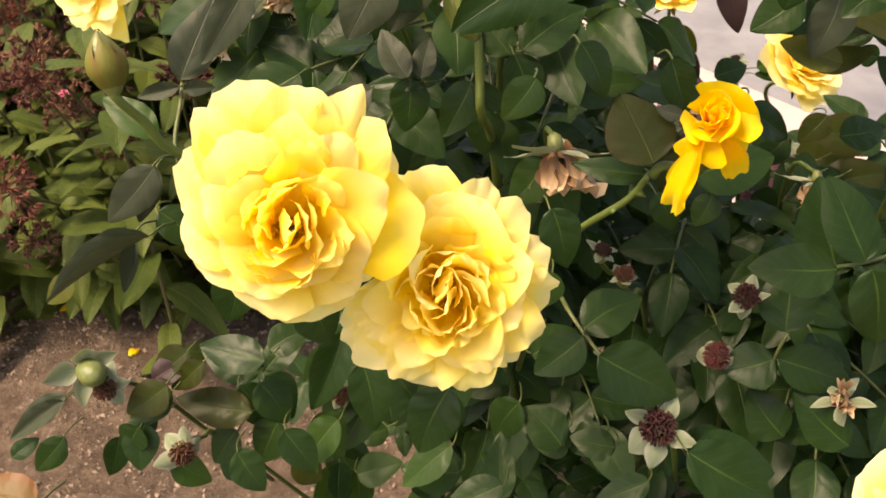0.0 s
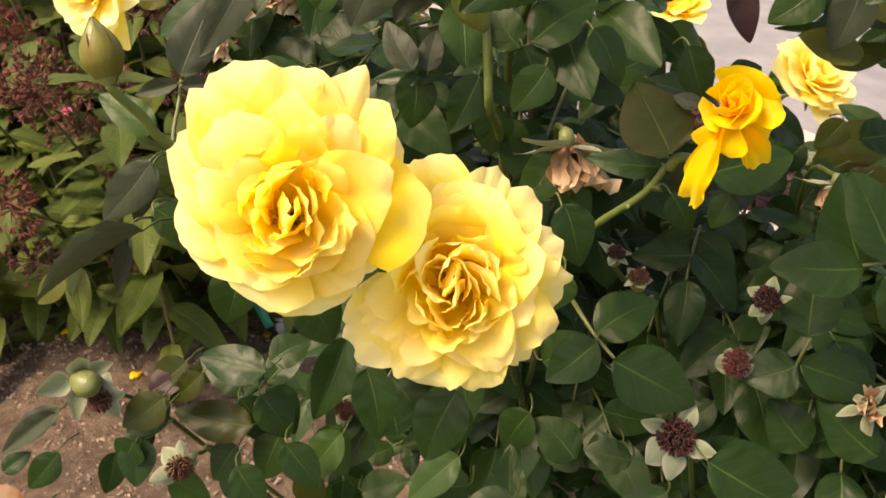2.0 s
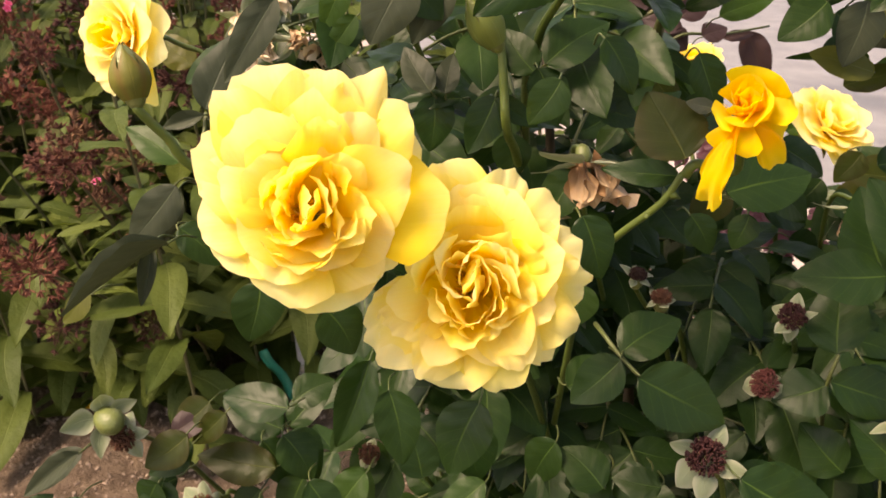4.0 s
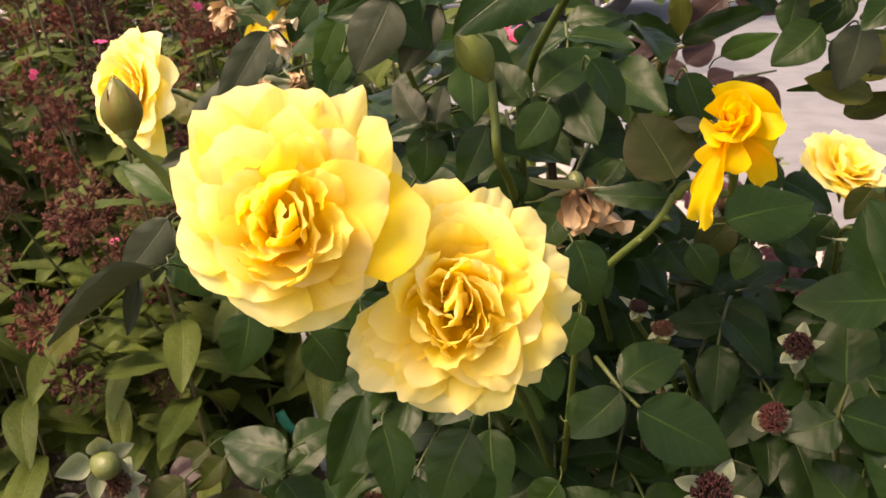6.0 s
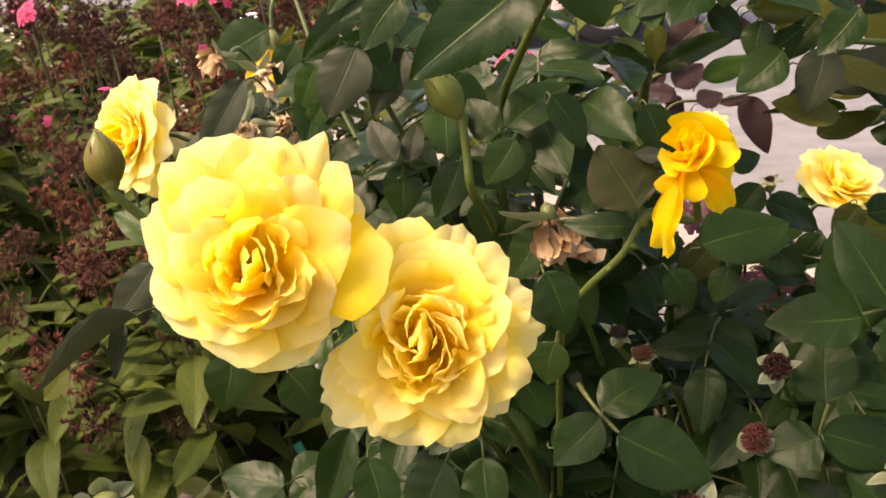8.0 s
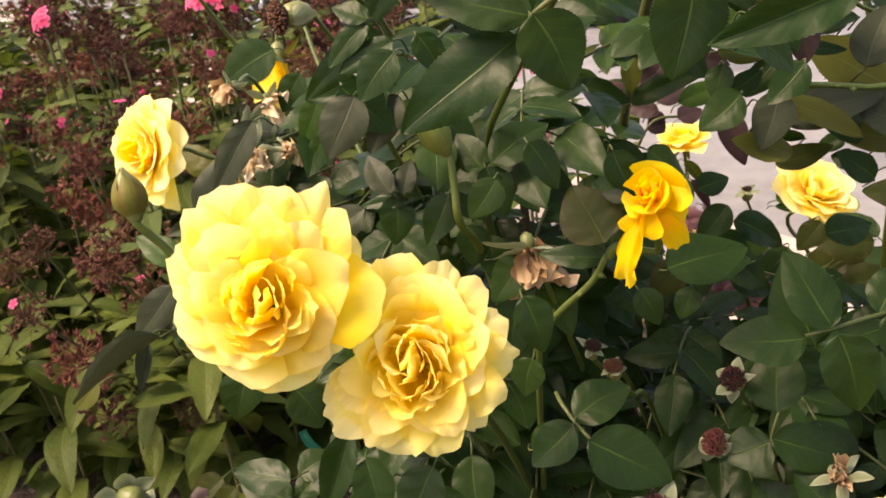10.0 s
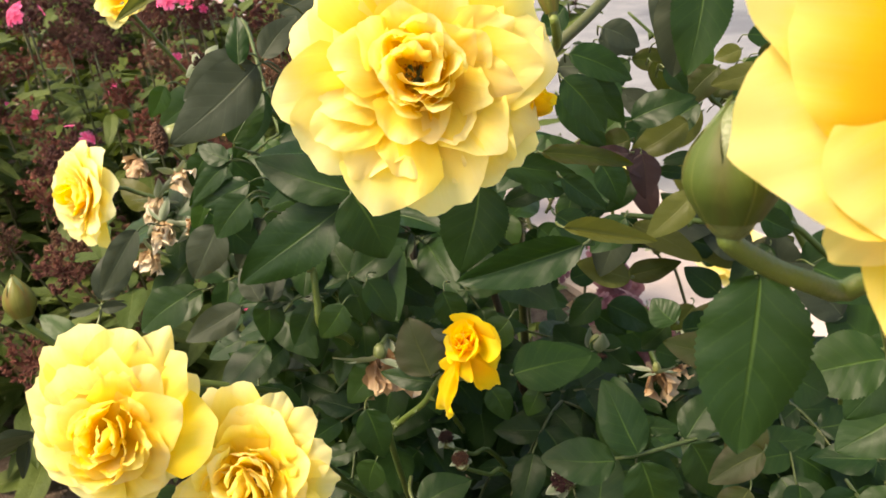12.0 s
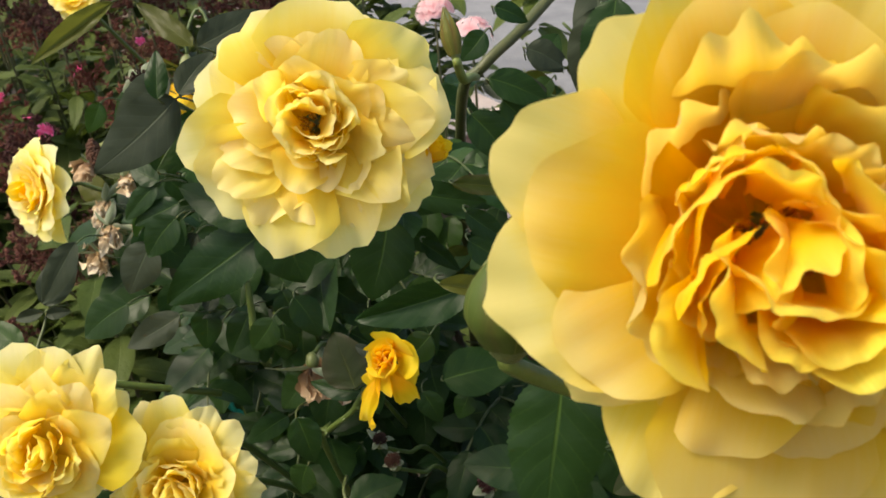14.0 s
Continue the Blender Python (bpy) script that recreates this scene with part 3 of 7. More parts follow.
def bloom(bush, center, axis, whorls, seed, label, lift=0.0135, grid=14, sepals=SEPAL_GREEN, heart=None, folds=0, fold_mat=None, spread=0.013, hollow=0.0, sepal_size=0.024, stem=None, heart_at=(0.0, 0.0), fold_size=1.0, fold_z=0.007):
    """An open rose laid out petal by petal. Each whorl: material, cup, ruffle, roll of the rim and its petals
    (turn in degrees, reach, half width and height in millimetres, angle of the rim); the heart is a crumpled bunch of short petals."""
    rng = random.Random(seed)
    axis = Vector(axis).normalized()
    m = set_out(Vector(center) - axis * lift, axis)
    body = part("rose_flower", ovoid("rose_flower", ((0.001, -0.016), (0.0042, -0.013), (0.0055, -0.008), (0.0048, -0.003), (0.0062, 0.001), (0.003, 0.003)), HIP), bush, m, label)
    for i in range(5):
        tilt = Matrix.Rotation(radians(72 * i + 20), 4, 'Z') @ Matrix.Translation((0.004, 0, -0.003)) @ Matrix.Rotation(radians(-90), 4, 'Z') @ Matrix.Rotation(radians(rng.uniform(-25, 5)), 4, 'X')
        part("sepal", sepal_mesh(sepals, seed + i, sepal_size, 0.34, 0.3), body, m @ tilt, "green sepal")
    for n, (material, cup, ruffle, roll, petals) in enumerate(whorls):
        for turn, reach, half, height, rim in petals:
            r0, z0 = max(0.001, 0.005 - 0.0012 * n), 0.0005 * n
            lean = rim + rng.uniform(-12, 12)
            length, rise = petal_bend(r0, z0, reach * 0.001, height * 0.001 + rng.uniform(-0.0016, 0.0022), lean)
            me = petal_mesh(rng, material, length, half * 0.00118, rise, lean, cup * rng.uniform(0.6, 1.4), r0, z0, ruffle, rng.uniform(0.0, 0.09), roll + rng.uniform(-22, 12), rng.choice((0, 0, 0.04)), grid, grid)
            part("petal", me, body, m @ Matrix.Rotation(radians(turn), 4, 'Z') @ Matrix.Rotation(radians(rng.choice((-1, 1, 1)) * rng.uniform(6, 15)), 4, 'X'))
    for i in range(folds):
        r = hollow + (spread - hollow) * math.sqrt((i + 0.3) / folds)
        a = 2.4 * i + rng.uniform(-0.5, 0.5)
        shut = i < 3 and not hollow
        me = petal_mesh(rng, fold_mat or PETAL_INNER, (rng.uniform(0.017, 0.023) - r * 0.2) * fold_size, rng.uniform(0.009, 0.014) * fold_size, 86 if shut else rng.uniform(58, 92), rng.uniform(95, 130) if shut else rng.uniform(60, 110),
                        rng.uniform(35, 95) / fold_size, 0.0, 0.0, 0.10, rng.uniform(0, 0.1), rng.uniform(-60, 10), 0.03, grid, grid)
        part("petal", me, body, m @ Matrix.Translation((heart_at[0] + r * math.cos(a), heart_at[1] + r * math.sin(a), fold_z + 0.25 * (spread - r))) @ Matrix.Rotation(a + rng.uniform(-0.8, 0.8), 4, 'Z'))
    if heart:
        part("stamen_tuft", bristles("stamen_tuft", 90, 0.0065, 0.012, heart, seed, knob=0.0006), body, m @ Matrix.Translation((heart_at[0], heart_at[1], 0.003)), "amber stamens in the open heart")
    if stem:
        back = Vector(center) - axis * (lift + 0.014)
        tube("flower_stem", [back, back - axis * 0.03, *stem], 0.0019, 0.0026, CANE, bush)
    return body


def bud(bush, foot, tip, width, seed, label, stem=None, sepal=SEPAL_GREEN, show=None):
    """A closed rose bud in its sepals, on a neck with a swollen hip."""
    f, t = Vector(foot), Vector(tip)
    h = (t - f).length
    m = face(f, t - f)
    w = width / 2
    body = part("rose_bud", ovoid("rose_bud", ((w * 0.20, -0.10 * h), (w * 0.34, -0.06 * h), (w * 0.48, 0.0 * h), (w * 0.54, 0.06 * h), (w * 0.62, 0.12 * h), (w * 0.80, 0.22 * h), (w * 0.90, 0.36 * h), (w * 0.80, 0.58 * h), (w * 0.58, 0.80 * h), (w * 0.24, 0.95 * h), (0.0004, 1.0 * h)), show or HIP, 14), bush, m, label)
    for i in range(5):
        verts, uvs, faces = [], [], []
        for a in range(11):
            v = a / 10
            z = h * (0.06 + 0.98 * v)
            q = z / h
            r = w * float(np.interp(q, (0.06, 0.12, 0.22, 0.36, 0.5, 0.62, 0.76, 0.9, 1.04), (0.56, 0.66, 0.86, 1.0, 0.99, 0.88, 0.64, 0.32, 0.03)))
            span = 0.78 * (1 - v ** 2.2) + 0.02
            for b in range(5):
                u = b / 2 - 1
                ang = u * span
                rr = r * 1.04 + 0.0006 * (1 - abs(u))
                verts.append((rr * math.cos(ang), rr * math.sin(ang), z))
                uvs.append((0.5 + 0.5 * u, v))
        for a in range(10):
            for b in range(4):
                c = a * 5 + b
                faces.append((c, c + 1, c + 6, c + 5))
        part("sepal", mesh_of("sepal", verts, faces, sepal, uvs), body, m @ Matrix.Rotation(radians(72 * i + seed * 13), 4, 'Z'))
    if stem:
        tube("flower_stem", [f - (t - f) * 0.04, f - (t - f) * 0.12, *stem], 0.0021, 0.0027, STEM_FRESH, bush)
    return body


def spent_hip(bush, center, axis, size, seed, label, stamens=STAMEN, sepal=SEPAL, flare=10.0, stem=None, reach=1.0, tuft=1.0):
    """A spent flower: green hip, browned stamens and five sepals folded back."""
    rng = random.Random(seed)
    m = face(center, axis)
    s = size
    body = part("rose_hip", ovoid("rose_hip", ((s * 0.10, -s * 1.15), (s * 0.34, -s * 1.0), (s * 0.50, -s * 0.65), (s * 0.46, -s * 0.25), (s * 0.40, -s * 0.02), (s * 0.30, 0.0)), HIP), bush, m, label)
    part("stamen_tuft", bristles("stamen_tuft", 320, s * 0.58 * tuft, s * 0.60 * tuft, stamens, seed, knob=s * 0.05 * tuft), body, m, "dry brown stamens")
    for i in range(5):
        t = Matrix.Rotation(radians(72 * i + rng.uniform(-20, 20)), 4, 'Z') @ Matrix.Translation((s * 0.30, 0, -s * 0.04)) @ Matrix.Rotation(radians(-90), 4, 'Z') @ Matrix.Rotation(radians(min(flare, 35) + rng.uniform(-40, 30)), 4, 'X')
        part("sepal", sepal_mesh(sepal, seed + i, s * rng.uniform(0.55, 0.95) * reach, rng.uniform(0.75, 1.15), rng.uniform(0.7, 2.0)), body, m @ t, "pale grey-green sepal")
    if stem:
        foot = Vector(center) - Vector(axis).normalized() * s * 1.1
        tube("flower_stem", [foot, foot.lerp(Vector(stem[0]), 0.5) - Vector(axis).normalized() * 0.004, *stem], 0.0014, 0.002, CANE, bush)
    return body


def withered(bush, center, axis, size, seed, label, stem=None, dry=PETAL_DRY):
    """A withered rose: crumpled brown petals over pale sepals."""
    rng = random.Random(seed)
    m = face(center, axis)
    body = part("withered_flower", ovoid("withered_flower", ((0.001, -0.3 * size), (size * 0.10, -0.24 * size), (size * 0.13, -0.10 * size), (size * 0.08, 0.02 * size)), HIP), bush, m, label)
    for i in range(8):
        me = petal_mesh(rng, dry, size * rng.uniform(0.55, 1.0), size * rng.uniform(0.20, 0.32), rng.uniform(20, 85), rng.uniform(40, 130), 60.0, size * 0.08, 0.0, 0.30, 0.05, rng.uniform(-60, 60), 0.06, 8, 8)
        part("petal", me, body, m @ Matrix.Rotation(rng.uniform(0, 6.28), 4, 'Z'))
    for i in range(5):
        t = Matrix.Rotation(radians(72 * i), 4, 'Z') @ Matrix.Translation((size * 0.12, 0, 0)) @ Matrix.Rotation(radians(-90), 4, 'Z') @ Matrix.Rotation(radians(rng.uniform(-40, 40)), 4, 'X')
        part("sepal", sepal_mesh(SEPAL, seed + i, size * rng.uniform(0.6, 0.9), 0.42, 0.4), body, m @ t, "pale sepal")
    if stem:
        foot = Vector(center) - Vector(axis).normalized() * size * 0.25
        tube("flower_stem", [foot, *stem], 0.0014, 0.002, CANE, bush)
    return body

# ---------------------------------------------------------------- ground, kerb, road
KERB_N, KERB_AT = Vector((0.81, 0.586, 0)), 1.52          # the kerb's far edge: KERB_N . p = KERB_AT
KERB_W, ROAD_Z = 0.46, -0.13


def ground_sheet():
    """Soil up to under the kerb, where the sheet steps down below the road."""
    along = Vector((-KERB_N.y, KERB_N.x, 0))
    us = [-900, -300, -100, -30, -10, -5, -3, -2, -1.5] + [-1.15 + 0.025 * i for i in range(90)] + [1.20, 1.21, 2, 4, 10, 30, 100, 300, 900]
    vs = [-900, -300, -100, -30, -10, -5, -3, -2, -1, -0.5] + [-0.2 + 0.025 * i for i in range(104)] + [2.6, 3, 4, 6, 10, 30, 100, 300, 900]
    verts, faces = [], []
    for v in vs:
        for u in us:
            p = KERB_N * u + along * v
            verts.append((p.x, p.y, (soil_z(p.x, p.y) if abs(u) < 3 and abs(v) < 4 else -0.03) if u < 1.205 else -1.2))
    n = len(us)
    for i in range(len(vs) - 1):
        for j in range(n - 1):
            a = i * n + j
            faces.append((a, a + 1, a + n + 1, a + n))
    return mesh_of("ground", verts, faces, SOIL)


def soil_z(x, y):
    p = Vector((x, y, 0))
    return 0.016 * noise.noise(p * 7) + 0.007 * noise.noise(p * 23) + 0.004 * noise.noise(p * 55) - 0.03


tagged(new("ground", ground_sheet()), "brown crumbly garden soil with bark bits", "soil", kind="structure")


def band(name, near, far, top, bottom, material, length=60.0):
    """A slab along the kerb line between two distances from it, with a rounded upper edge."""
    along = Vector((-KERB_N.y, KERB_N.x, 0))
    prof = [(near, bottom), (near, top - 0.012), (near + 0.012, top), (far - 0.02, top), (far - 0.006, top - 0.006), (far, top - 0.02), (far, bottom)]
    verts, faces = [], []
    cuts = [-length, -8, -3, -1, 0, 1, 2, 3, 5, 8, 14, length]
    for s in cuts:
        verts += [KERB_N * d + along * s + Vector((0, 0, z)) for d, z in prof]
    n = len(prof)
    for i in range(len(cuts) - 1):
        for j in range(n - 1):
            a = i * n + j
            faces.append((a, a + n, a + n + 1, a + 1))
    return mesh_of(name, verts, faces, material, smooth=False)


tagged(new("pavement", band("pavement", KERB_AT - KERB_W, KERB_AT, 0.0, -0.3, CONCRETE)), "pale pinkish concrete kerb along the flower bed", "kerb", kind="structure")


def road_mesh():
    """The road falls gently away from the kerb and then runs level to the horizon."""
    along = Vector((-KERB_N.y, KERB_N.x, 0))
    prof = [(KERB_AT + 0.002, -1.0), (KERB_AT + 0.002, ROAD_Z), (KERB_AT + 3.0, ROAD_Z - 0.13), (KERB_AT + 6.0, ROAD_Z - 0.28), (KERB_AT + 10.0, ROAD_Z - 0.44), (16.0, -0.60), (900.0, -0.60), (900.0, -1.0)]
    cuts = [-900, -60, -20, -8, -3, 0, 3, 8, 20, 60, 900]
    verts = [KERB_N * d + along * s + Vector((0, 0, z)) for s in cuts for d, z in prof]
    n = len(prof)
    faces = [(i * n + j, i * n + n + j, i * n + n + j + 1, i * n + j + 1) for i in range(len(cuts) - 1) for j in range(n - 1)]
    return mesh_of("road", verts, faces, ASPHALT)


tagged(new("road", road_mesh()), "worn grey asphalt road with darker patches", "road", kind="structure")


def crumbs(name, count, lo, hi, material, seed, flat, area):
    """Loose bits of bark and grit lying on the soil."""
    rng = random.Random(seed)
    verts, faces = [], []
    while count:
        x, y = rng.uniform(area[0], area[1]), rng.uniform(area[2], area[3])
        count -= 1
        s = rng.uniform(lo, hi) * rng.uniform(0.5, 1.0)
        c = Vector((x, y, soil_z(x, y) + s * 0.12))
        rot = Euler((rng.uniform(-0.5, 0.5), rng.uniform(-0.5, 0.5), rng.uniform(0, 6.28))).to_matrix()
        b = len(verts)
        for k in range(5):
            a = 1.2566 * k + rng.uniform(-0.4, 0.4)
            r = s * rng.uniform(0.6, 1.1)
            verts.append(c + rot @ Vector((r * math.cos(a), r * 0.55 * math.sin(a), -s * flat)))
            verts.append(c + rot @ Vector((r * 0.8 * math.cos(a), r * 0.45 * math.sin(a), s * flat * rng.uniform(0.5, 1.2))))
        for k in range(5):
            a, d = b + 2 * k, b + 2 * ((k + 1) % 5)
            faces.append((a, d, d + 1, a + 1))
        faces.append(tuple(b + 2 * k + 1 for k in range(5)))
    return mesh_of(name, verts, faces, material, smooth=False)


tagged(new("mulch", crumbs("mulch", 26000, 0.0010, 0.0055, CHIP, 5, 0.5, (-1.4, 0.1, 0.35, 1.7))), "scattered brown bark chips on the soil", "mulch", kind="stuff")
tagged(new("grit", crumbs("grit", 900, 0.0008, 0.0026, PEBBLE, 6, 0.6, (-1.4, 0.1, 0.35, 1.7))), "small pale stones on the soil", "gravel", kind="stuff")

for i, (x, y) in enumerate([(-0.431, 0.949), (-0.380, 1.067), (-0.286, 1.061), (-0.576, 1.040)]):
    petal_rng = random.Random(90 + i)
    fallen = petal_mesh(petal_rng, PETAL_GOLD, 0.017, 0.007, 10, -10, 40.0, 0.0, 0.0, 0.15, 0.05, -30, 0.0, 8, 8)
    ob = tagged(new("fallen_petal", fallen), "curled golden rose petal lying on the soil", "petal", "fallen petals")
    ob.matrix_basis = Matrix.Translation((x, y, soil_z(x, y) + 0.004)) @ Matrix.Rotation(petal_rng.uniform(0, 6.28), 4, 'Z')

# ---------------------------------------------------------------- the rose bush in front
bush = thing("rose_bush", (0.12, 0.60, -0.03), "yellow rose bush with open blooms, spent hips and dark green leaves", "rose bush")
FLAT, GOLDEN, SOFT = PETAL_PALE, PETAL_INNER, PETAL
# count, length, half width, rise at claw, rise at rim, cup, material, ruffle, roll
OPEN = [(9, 0.043, 0.0220, 22, 2, 13, FLAT, 0.07, -34), (8, 0.041, 0.0210, 29, 11, 17, FLAT, 0.08, -32), (7, 0.036, 0.018, 38, 26, 24, FLAT, 0.08, -30),
        (5, 0.033, 0.020, 36, 56, 26, SOFT, 0.07, -40), (5, 0.028, 0.018, 34, 78, 34, SOFT, 0.08, -45), (4, 0.023, 0.015, 36, 92, 45, SOFT, 0.09, -40)]
DEEP = PETAL_DEEP_SHADED
# petals: turn, reach, half width, height, angle of the rim
TWIN_UPPER_OUTER = [(106, 61.2, 21.4, 1.5, -14), (84, 58.5, 17, 4.5, -2), (66, 60.3, 13, 1.5, -14), (49, 56.6, 14.7, 4.5, -2), (35, 50.5, 16.2, 1.5, -14), (295, 37.9, 19.2, 4.5, -2), (243, 34.4, 19.2, 1.5, -14), (205, 37.8, 15.8, 4.5, -2), (180, 44.2, 14.5, 1.5, -14), (162, 44.7, 13.1, 4.5, -2), (143, 51, 15.8, 1.5, -14), (125, 58.6, 13.1, 4.5, -2), (331, 36.9, 15.2, 1.5, -14)]
TWIN_UPPER_EXTRA = [(8, 54.0, 22.2, 2, -10)]
TWIN_UPPER_MIDDLE = [(121, 45.5, 15.8, 9.5, 6), (88, 43.8, 14.5, 13, 18), (63, 43.2, 12.8, 9.5, 6), (24, 40.3, 17, 13, 18), (322, 33.7, 16.6, 9.5, 6), (271, 20.7, 15.8, 13, 18), (237, 28.3, 13.7, 9.5, 6), (196, 27.2, 14.1, 13, 18), (161, 35.7, 14.1, 9.5, 6), (141, 29.2, 12, 13, 18), (108, 38.1, 12.8, 9.5, 6), (348, 33.4, 12.8, 13, 18)]
TWIN_UPPER_INNER = [(86, 32.775, 12.5, 17, 55), (120, 30.21, 10.9, 20, 72), (150, 19.76, 10.1, 17, 55), (200, 11.4, 10.9, 20, 72), (51, 25.08, 10, 17, 55), (2, 21.85, 10.4, 20, 72), (298, 13.87, 12.6, 17, 55), (320, 18.715, 9.6, 20, 72), (247, 10.545, 9.2, 17, 55)]
TWIN_LOWER_OUTER = [(98, 55.4, 14.5, 1.5, -14), (69, 52.7, 12.7, 4.5, -2), (46, 50.1, 14.5, 1.5, -14), (23, 48.7, 13.6, 4.5, -2), (0, 48.3, 14.1, 1.5, -14), (334, 45.3, 13.6, 4.5, -2), (318, 44.2, 12.2, 1.5, -14), (287, 45.1, 15, 4.5, -2), (253, 43.9, 17.8, 1.5, -14), (221, 47.4, 14.5, 4.5, -2), (206, 50.8, 13.6, 1.5, -14), (193, 42.8, 10.8, 4.5, -2), (118, 53.8, 14.1, 1.5, -14)]
TWIN_LOWER_MIDDLE = [(90, 42.6, 16.6, 9.5, 6), (66, 41.1, 20.3, 13, 18), (34, 40.3, 14.3, 9.5, 6), (14, 37.8, 14.3, 13, 18), (339, 35.6, 14.3, 9.5, 6), (313, 33.3, 12.8, 16, 18), (285, 33.4, 14.3, 9.5, 6), (240, 35.8, 10.6, 13, 18), (214, 36.2, 10.6, 9.5, 6), (190, 33.7, 10.6, 13, 18), (237, 42.7, 11.6, 9.5, 6), (295, 38.4, 11.6, 13, 18)]
TWIN_LOWER_INNER = [(94, 29.925, 14.5, 17, 55), (60, 21.375, 10.4, 20, 72), (25, 27.74, 11.8, 17, 55), (131, 25.365, 8.6, 20, 72), (223, 19, 9, 17, 55), (300, 21.185, 10.4, 20, 72), (163, 24.7, 9.9, 17, 55), (270, 24.7, 11.3, 20, 72), (341, 23.655, 11.3, 17, 55)]
CROWN_OUTER = [(111, 51.7, 24.3, 1.5, -14), (87, 51.3, 24.8, 4.5, -2), (67, 50.2, 23.4, 1.5, -14), (32, 56, 23.9, 4.5, -2), (10, 56, 20.7, 1.5, -14), (336, 51, 20.1, 4.5, -2), (322, 56, 17.7, 1.5, -14), (308, 54.8, 15.9, 4.5, -2), (282, 56, 22.5, 1.5, -14), (249, 56, 20.9, 4.5, -2), (211, 56, 21.1, 1.5, -14), (191, 56, 19.3, 4.5, -2), (163, 52.9, 20.6, 1.5, -14), (144, 50.1, 21.8, 4.5, -2)]
CROWN_MIDDLE = [(94, 36.2, 15.7, 9.5, 6), (73, 37.6, 14.2, 13, 18), (29, 42.5, 14.6, 9.5, 6), (3, 46.2, 15, 13, 18), (344, 41.6, 13.6, 9.5, 6), (312, 43.2, 15.4, 13, 18), (292, 43.3, 13.1, 9.5, 6), (263, 42.4, 14.6, 13, 18), (239, 46.4, 13.2, 9.5, 6), (214, 47.6, 13.8, 13, 18), (201, 40.2, 13.3, 9.5, 6), (173, 33.8, 14.2, 13, 18), (146, 38.2, 14.3, 9.5, 6), (115, 36.7, 13.3, 13, 18)]
CROWN_INNER = [(24, 29.07, 11.6, 17, 55), (40, 22.135, 11.6, 20, 72), (340, 29.26, 10.6, 17, 55), (306, 30.4, 10.6, 20, 72), (283, 26.03, 10.6, 17, 55), (243, 27.835, 12, 20, 72), (207, 28.12, 10.2, 17, 55), (149, 23.18, 10.7, 20, 72), (95, 23.75, 13, 17, 55)]
GREAT_OUTER = [(194, 51.3, 17.7, 1, -12), (158, 51.2, 15.1, 4, 0), (126, 48.7, 13.4, 1, -12), (108, 50.8, 16.6, 4, 0), (87, 49.9, 16.8, 1, -12), (247, 52.9, 15.6, 4, 0), (265, 57.4, 18.7, 1, -12), (285, 56.8, 18.9, 4, 0), (221, 45.1, 9.7, 1, -12), (306, 56.9, 19.0, 4, 0), (331, 55.2, 18.8, 1, -12), (356, 51.0, 18.3, 4, 0), (24, 47.6, 17.8, 1, -12), (60, 48.7, 17.2, 4, 0)]
GREAT_MIDDLE = [(165, 43.9, 17.1, 8, 8), (210, 41.6, 13.6, 11, 16), (107, 44.7, 14.1, 8, 8), (79, 39.8, 15.3, 11, 16), (255, 39.7, 13.5, 8, 8), (286, 39.4, 13.8, 11, 16), (320, 39.6, 15.5, 8, 8), (354, 37.1, 15.2, 11, 16), (38, 35.6, 14.7, 8, 8)]
GREAT_INNER = [(132, 27.7, 11.2, 18, 95), (187, 21.4, 14.2, 21, 108), (226, 23.5, 12.3, 18, 95), (99, 32.7, 12.9, 21, 108), (78, 30.7, 13.1, 18, 95), (258, 23.0, 12.5, 21, 108), (292, 26.0, 12.8, 18, 95), (329, 24.7, 12.7, 21, 108), (9, 22.4, 12.5, 18, 95), (50, 25.6, 12.3, 21, 108)]
GREAT_CORE = [(174, 15.7, 10.2, 21, 104), (133, 17.2, 9.1, 23, 115), (220, 17.5, 8.4, 21, 104), (257, 16.3, 9.5, 23, 115), (295, 17.3, 9.6, 21, 104), (91, 18.4, 9.2, 23, 115), (64, 18.4, 9.3, 21, 104), (13, 15.3, 9.5, 23, 115), (328, 15.4, 8.5, 21, 104)]
GOLDEN_HALF_OUTER = [(62, 13, 13, 19, 60), (100, 9, 12, 16, 80), (12, 19, 11, 9, 0), (322, 17, 8, -7, -60), (190, 13, 9, 0, -40)]
GOLDEN_HALF_DROOP = [(226, 34, 6.8, -30, -84)]
GOLDEN_HALF_MIDDLE = [(240, 15, 11.5, -10, -78), (297, 20, 6.5, -19, -84), (270, 10, 10, 4, -20), (340, 9, 9, 12, 60), (35, 7, 9, 16, 85), (120, 6, 8, 15, 95), (180, 7, 8, 11, 70), (225, 7, 8, 9, 50), (290, 7, 8, 10, 60), (80, 5, 7, 15.5, 98), (160, 4.5, 6, 14, 100), (250, 5, 6, 12.5, 92), (320, 4.5, 6, 14, 98)]
bloom(bush, (-0.053, 0.283, 0.589), (0.15, -0.88, 0.45), [(FLAT, 9, 0.07, -25, TWIN_UPPER_OUTER), (SOFT, 9, 0.05, -15, TWIN_UPPER_EXTRA), (FLAT, 16, 0.07, -25, TWIN_UPPER_MIDDLE), (SOFT, 26, 0.07, -35, TWIN_UPPER_INNER)], 11,
      "large open pale yellow rose with a golden heart", folds=21, fold_mat=SOFT, heart=STAMEN_YELLOW, spread=0.018, fold_size=0.85, stem=[(-0.02, 0.42, 0.50), (0.05, 0.55, 0.25)])
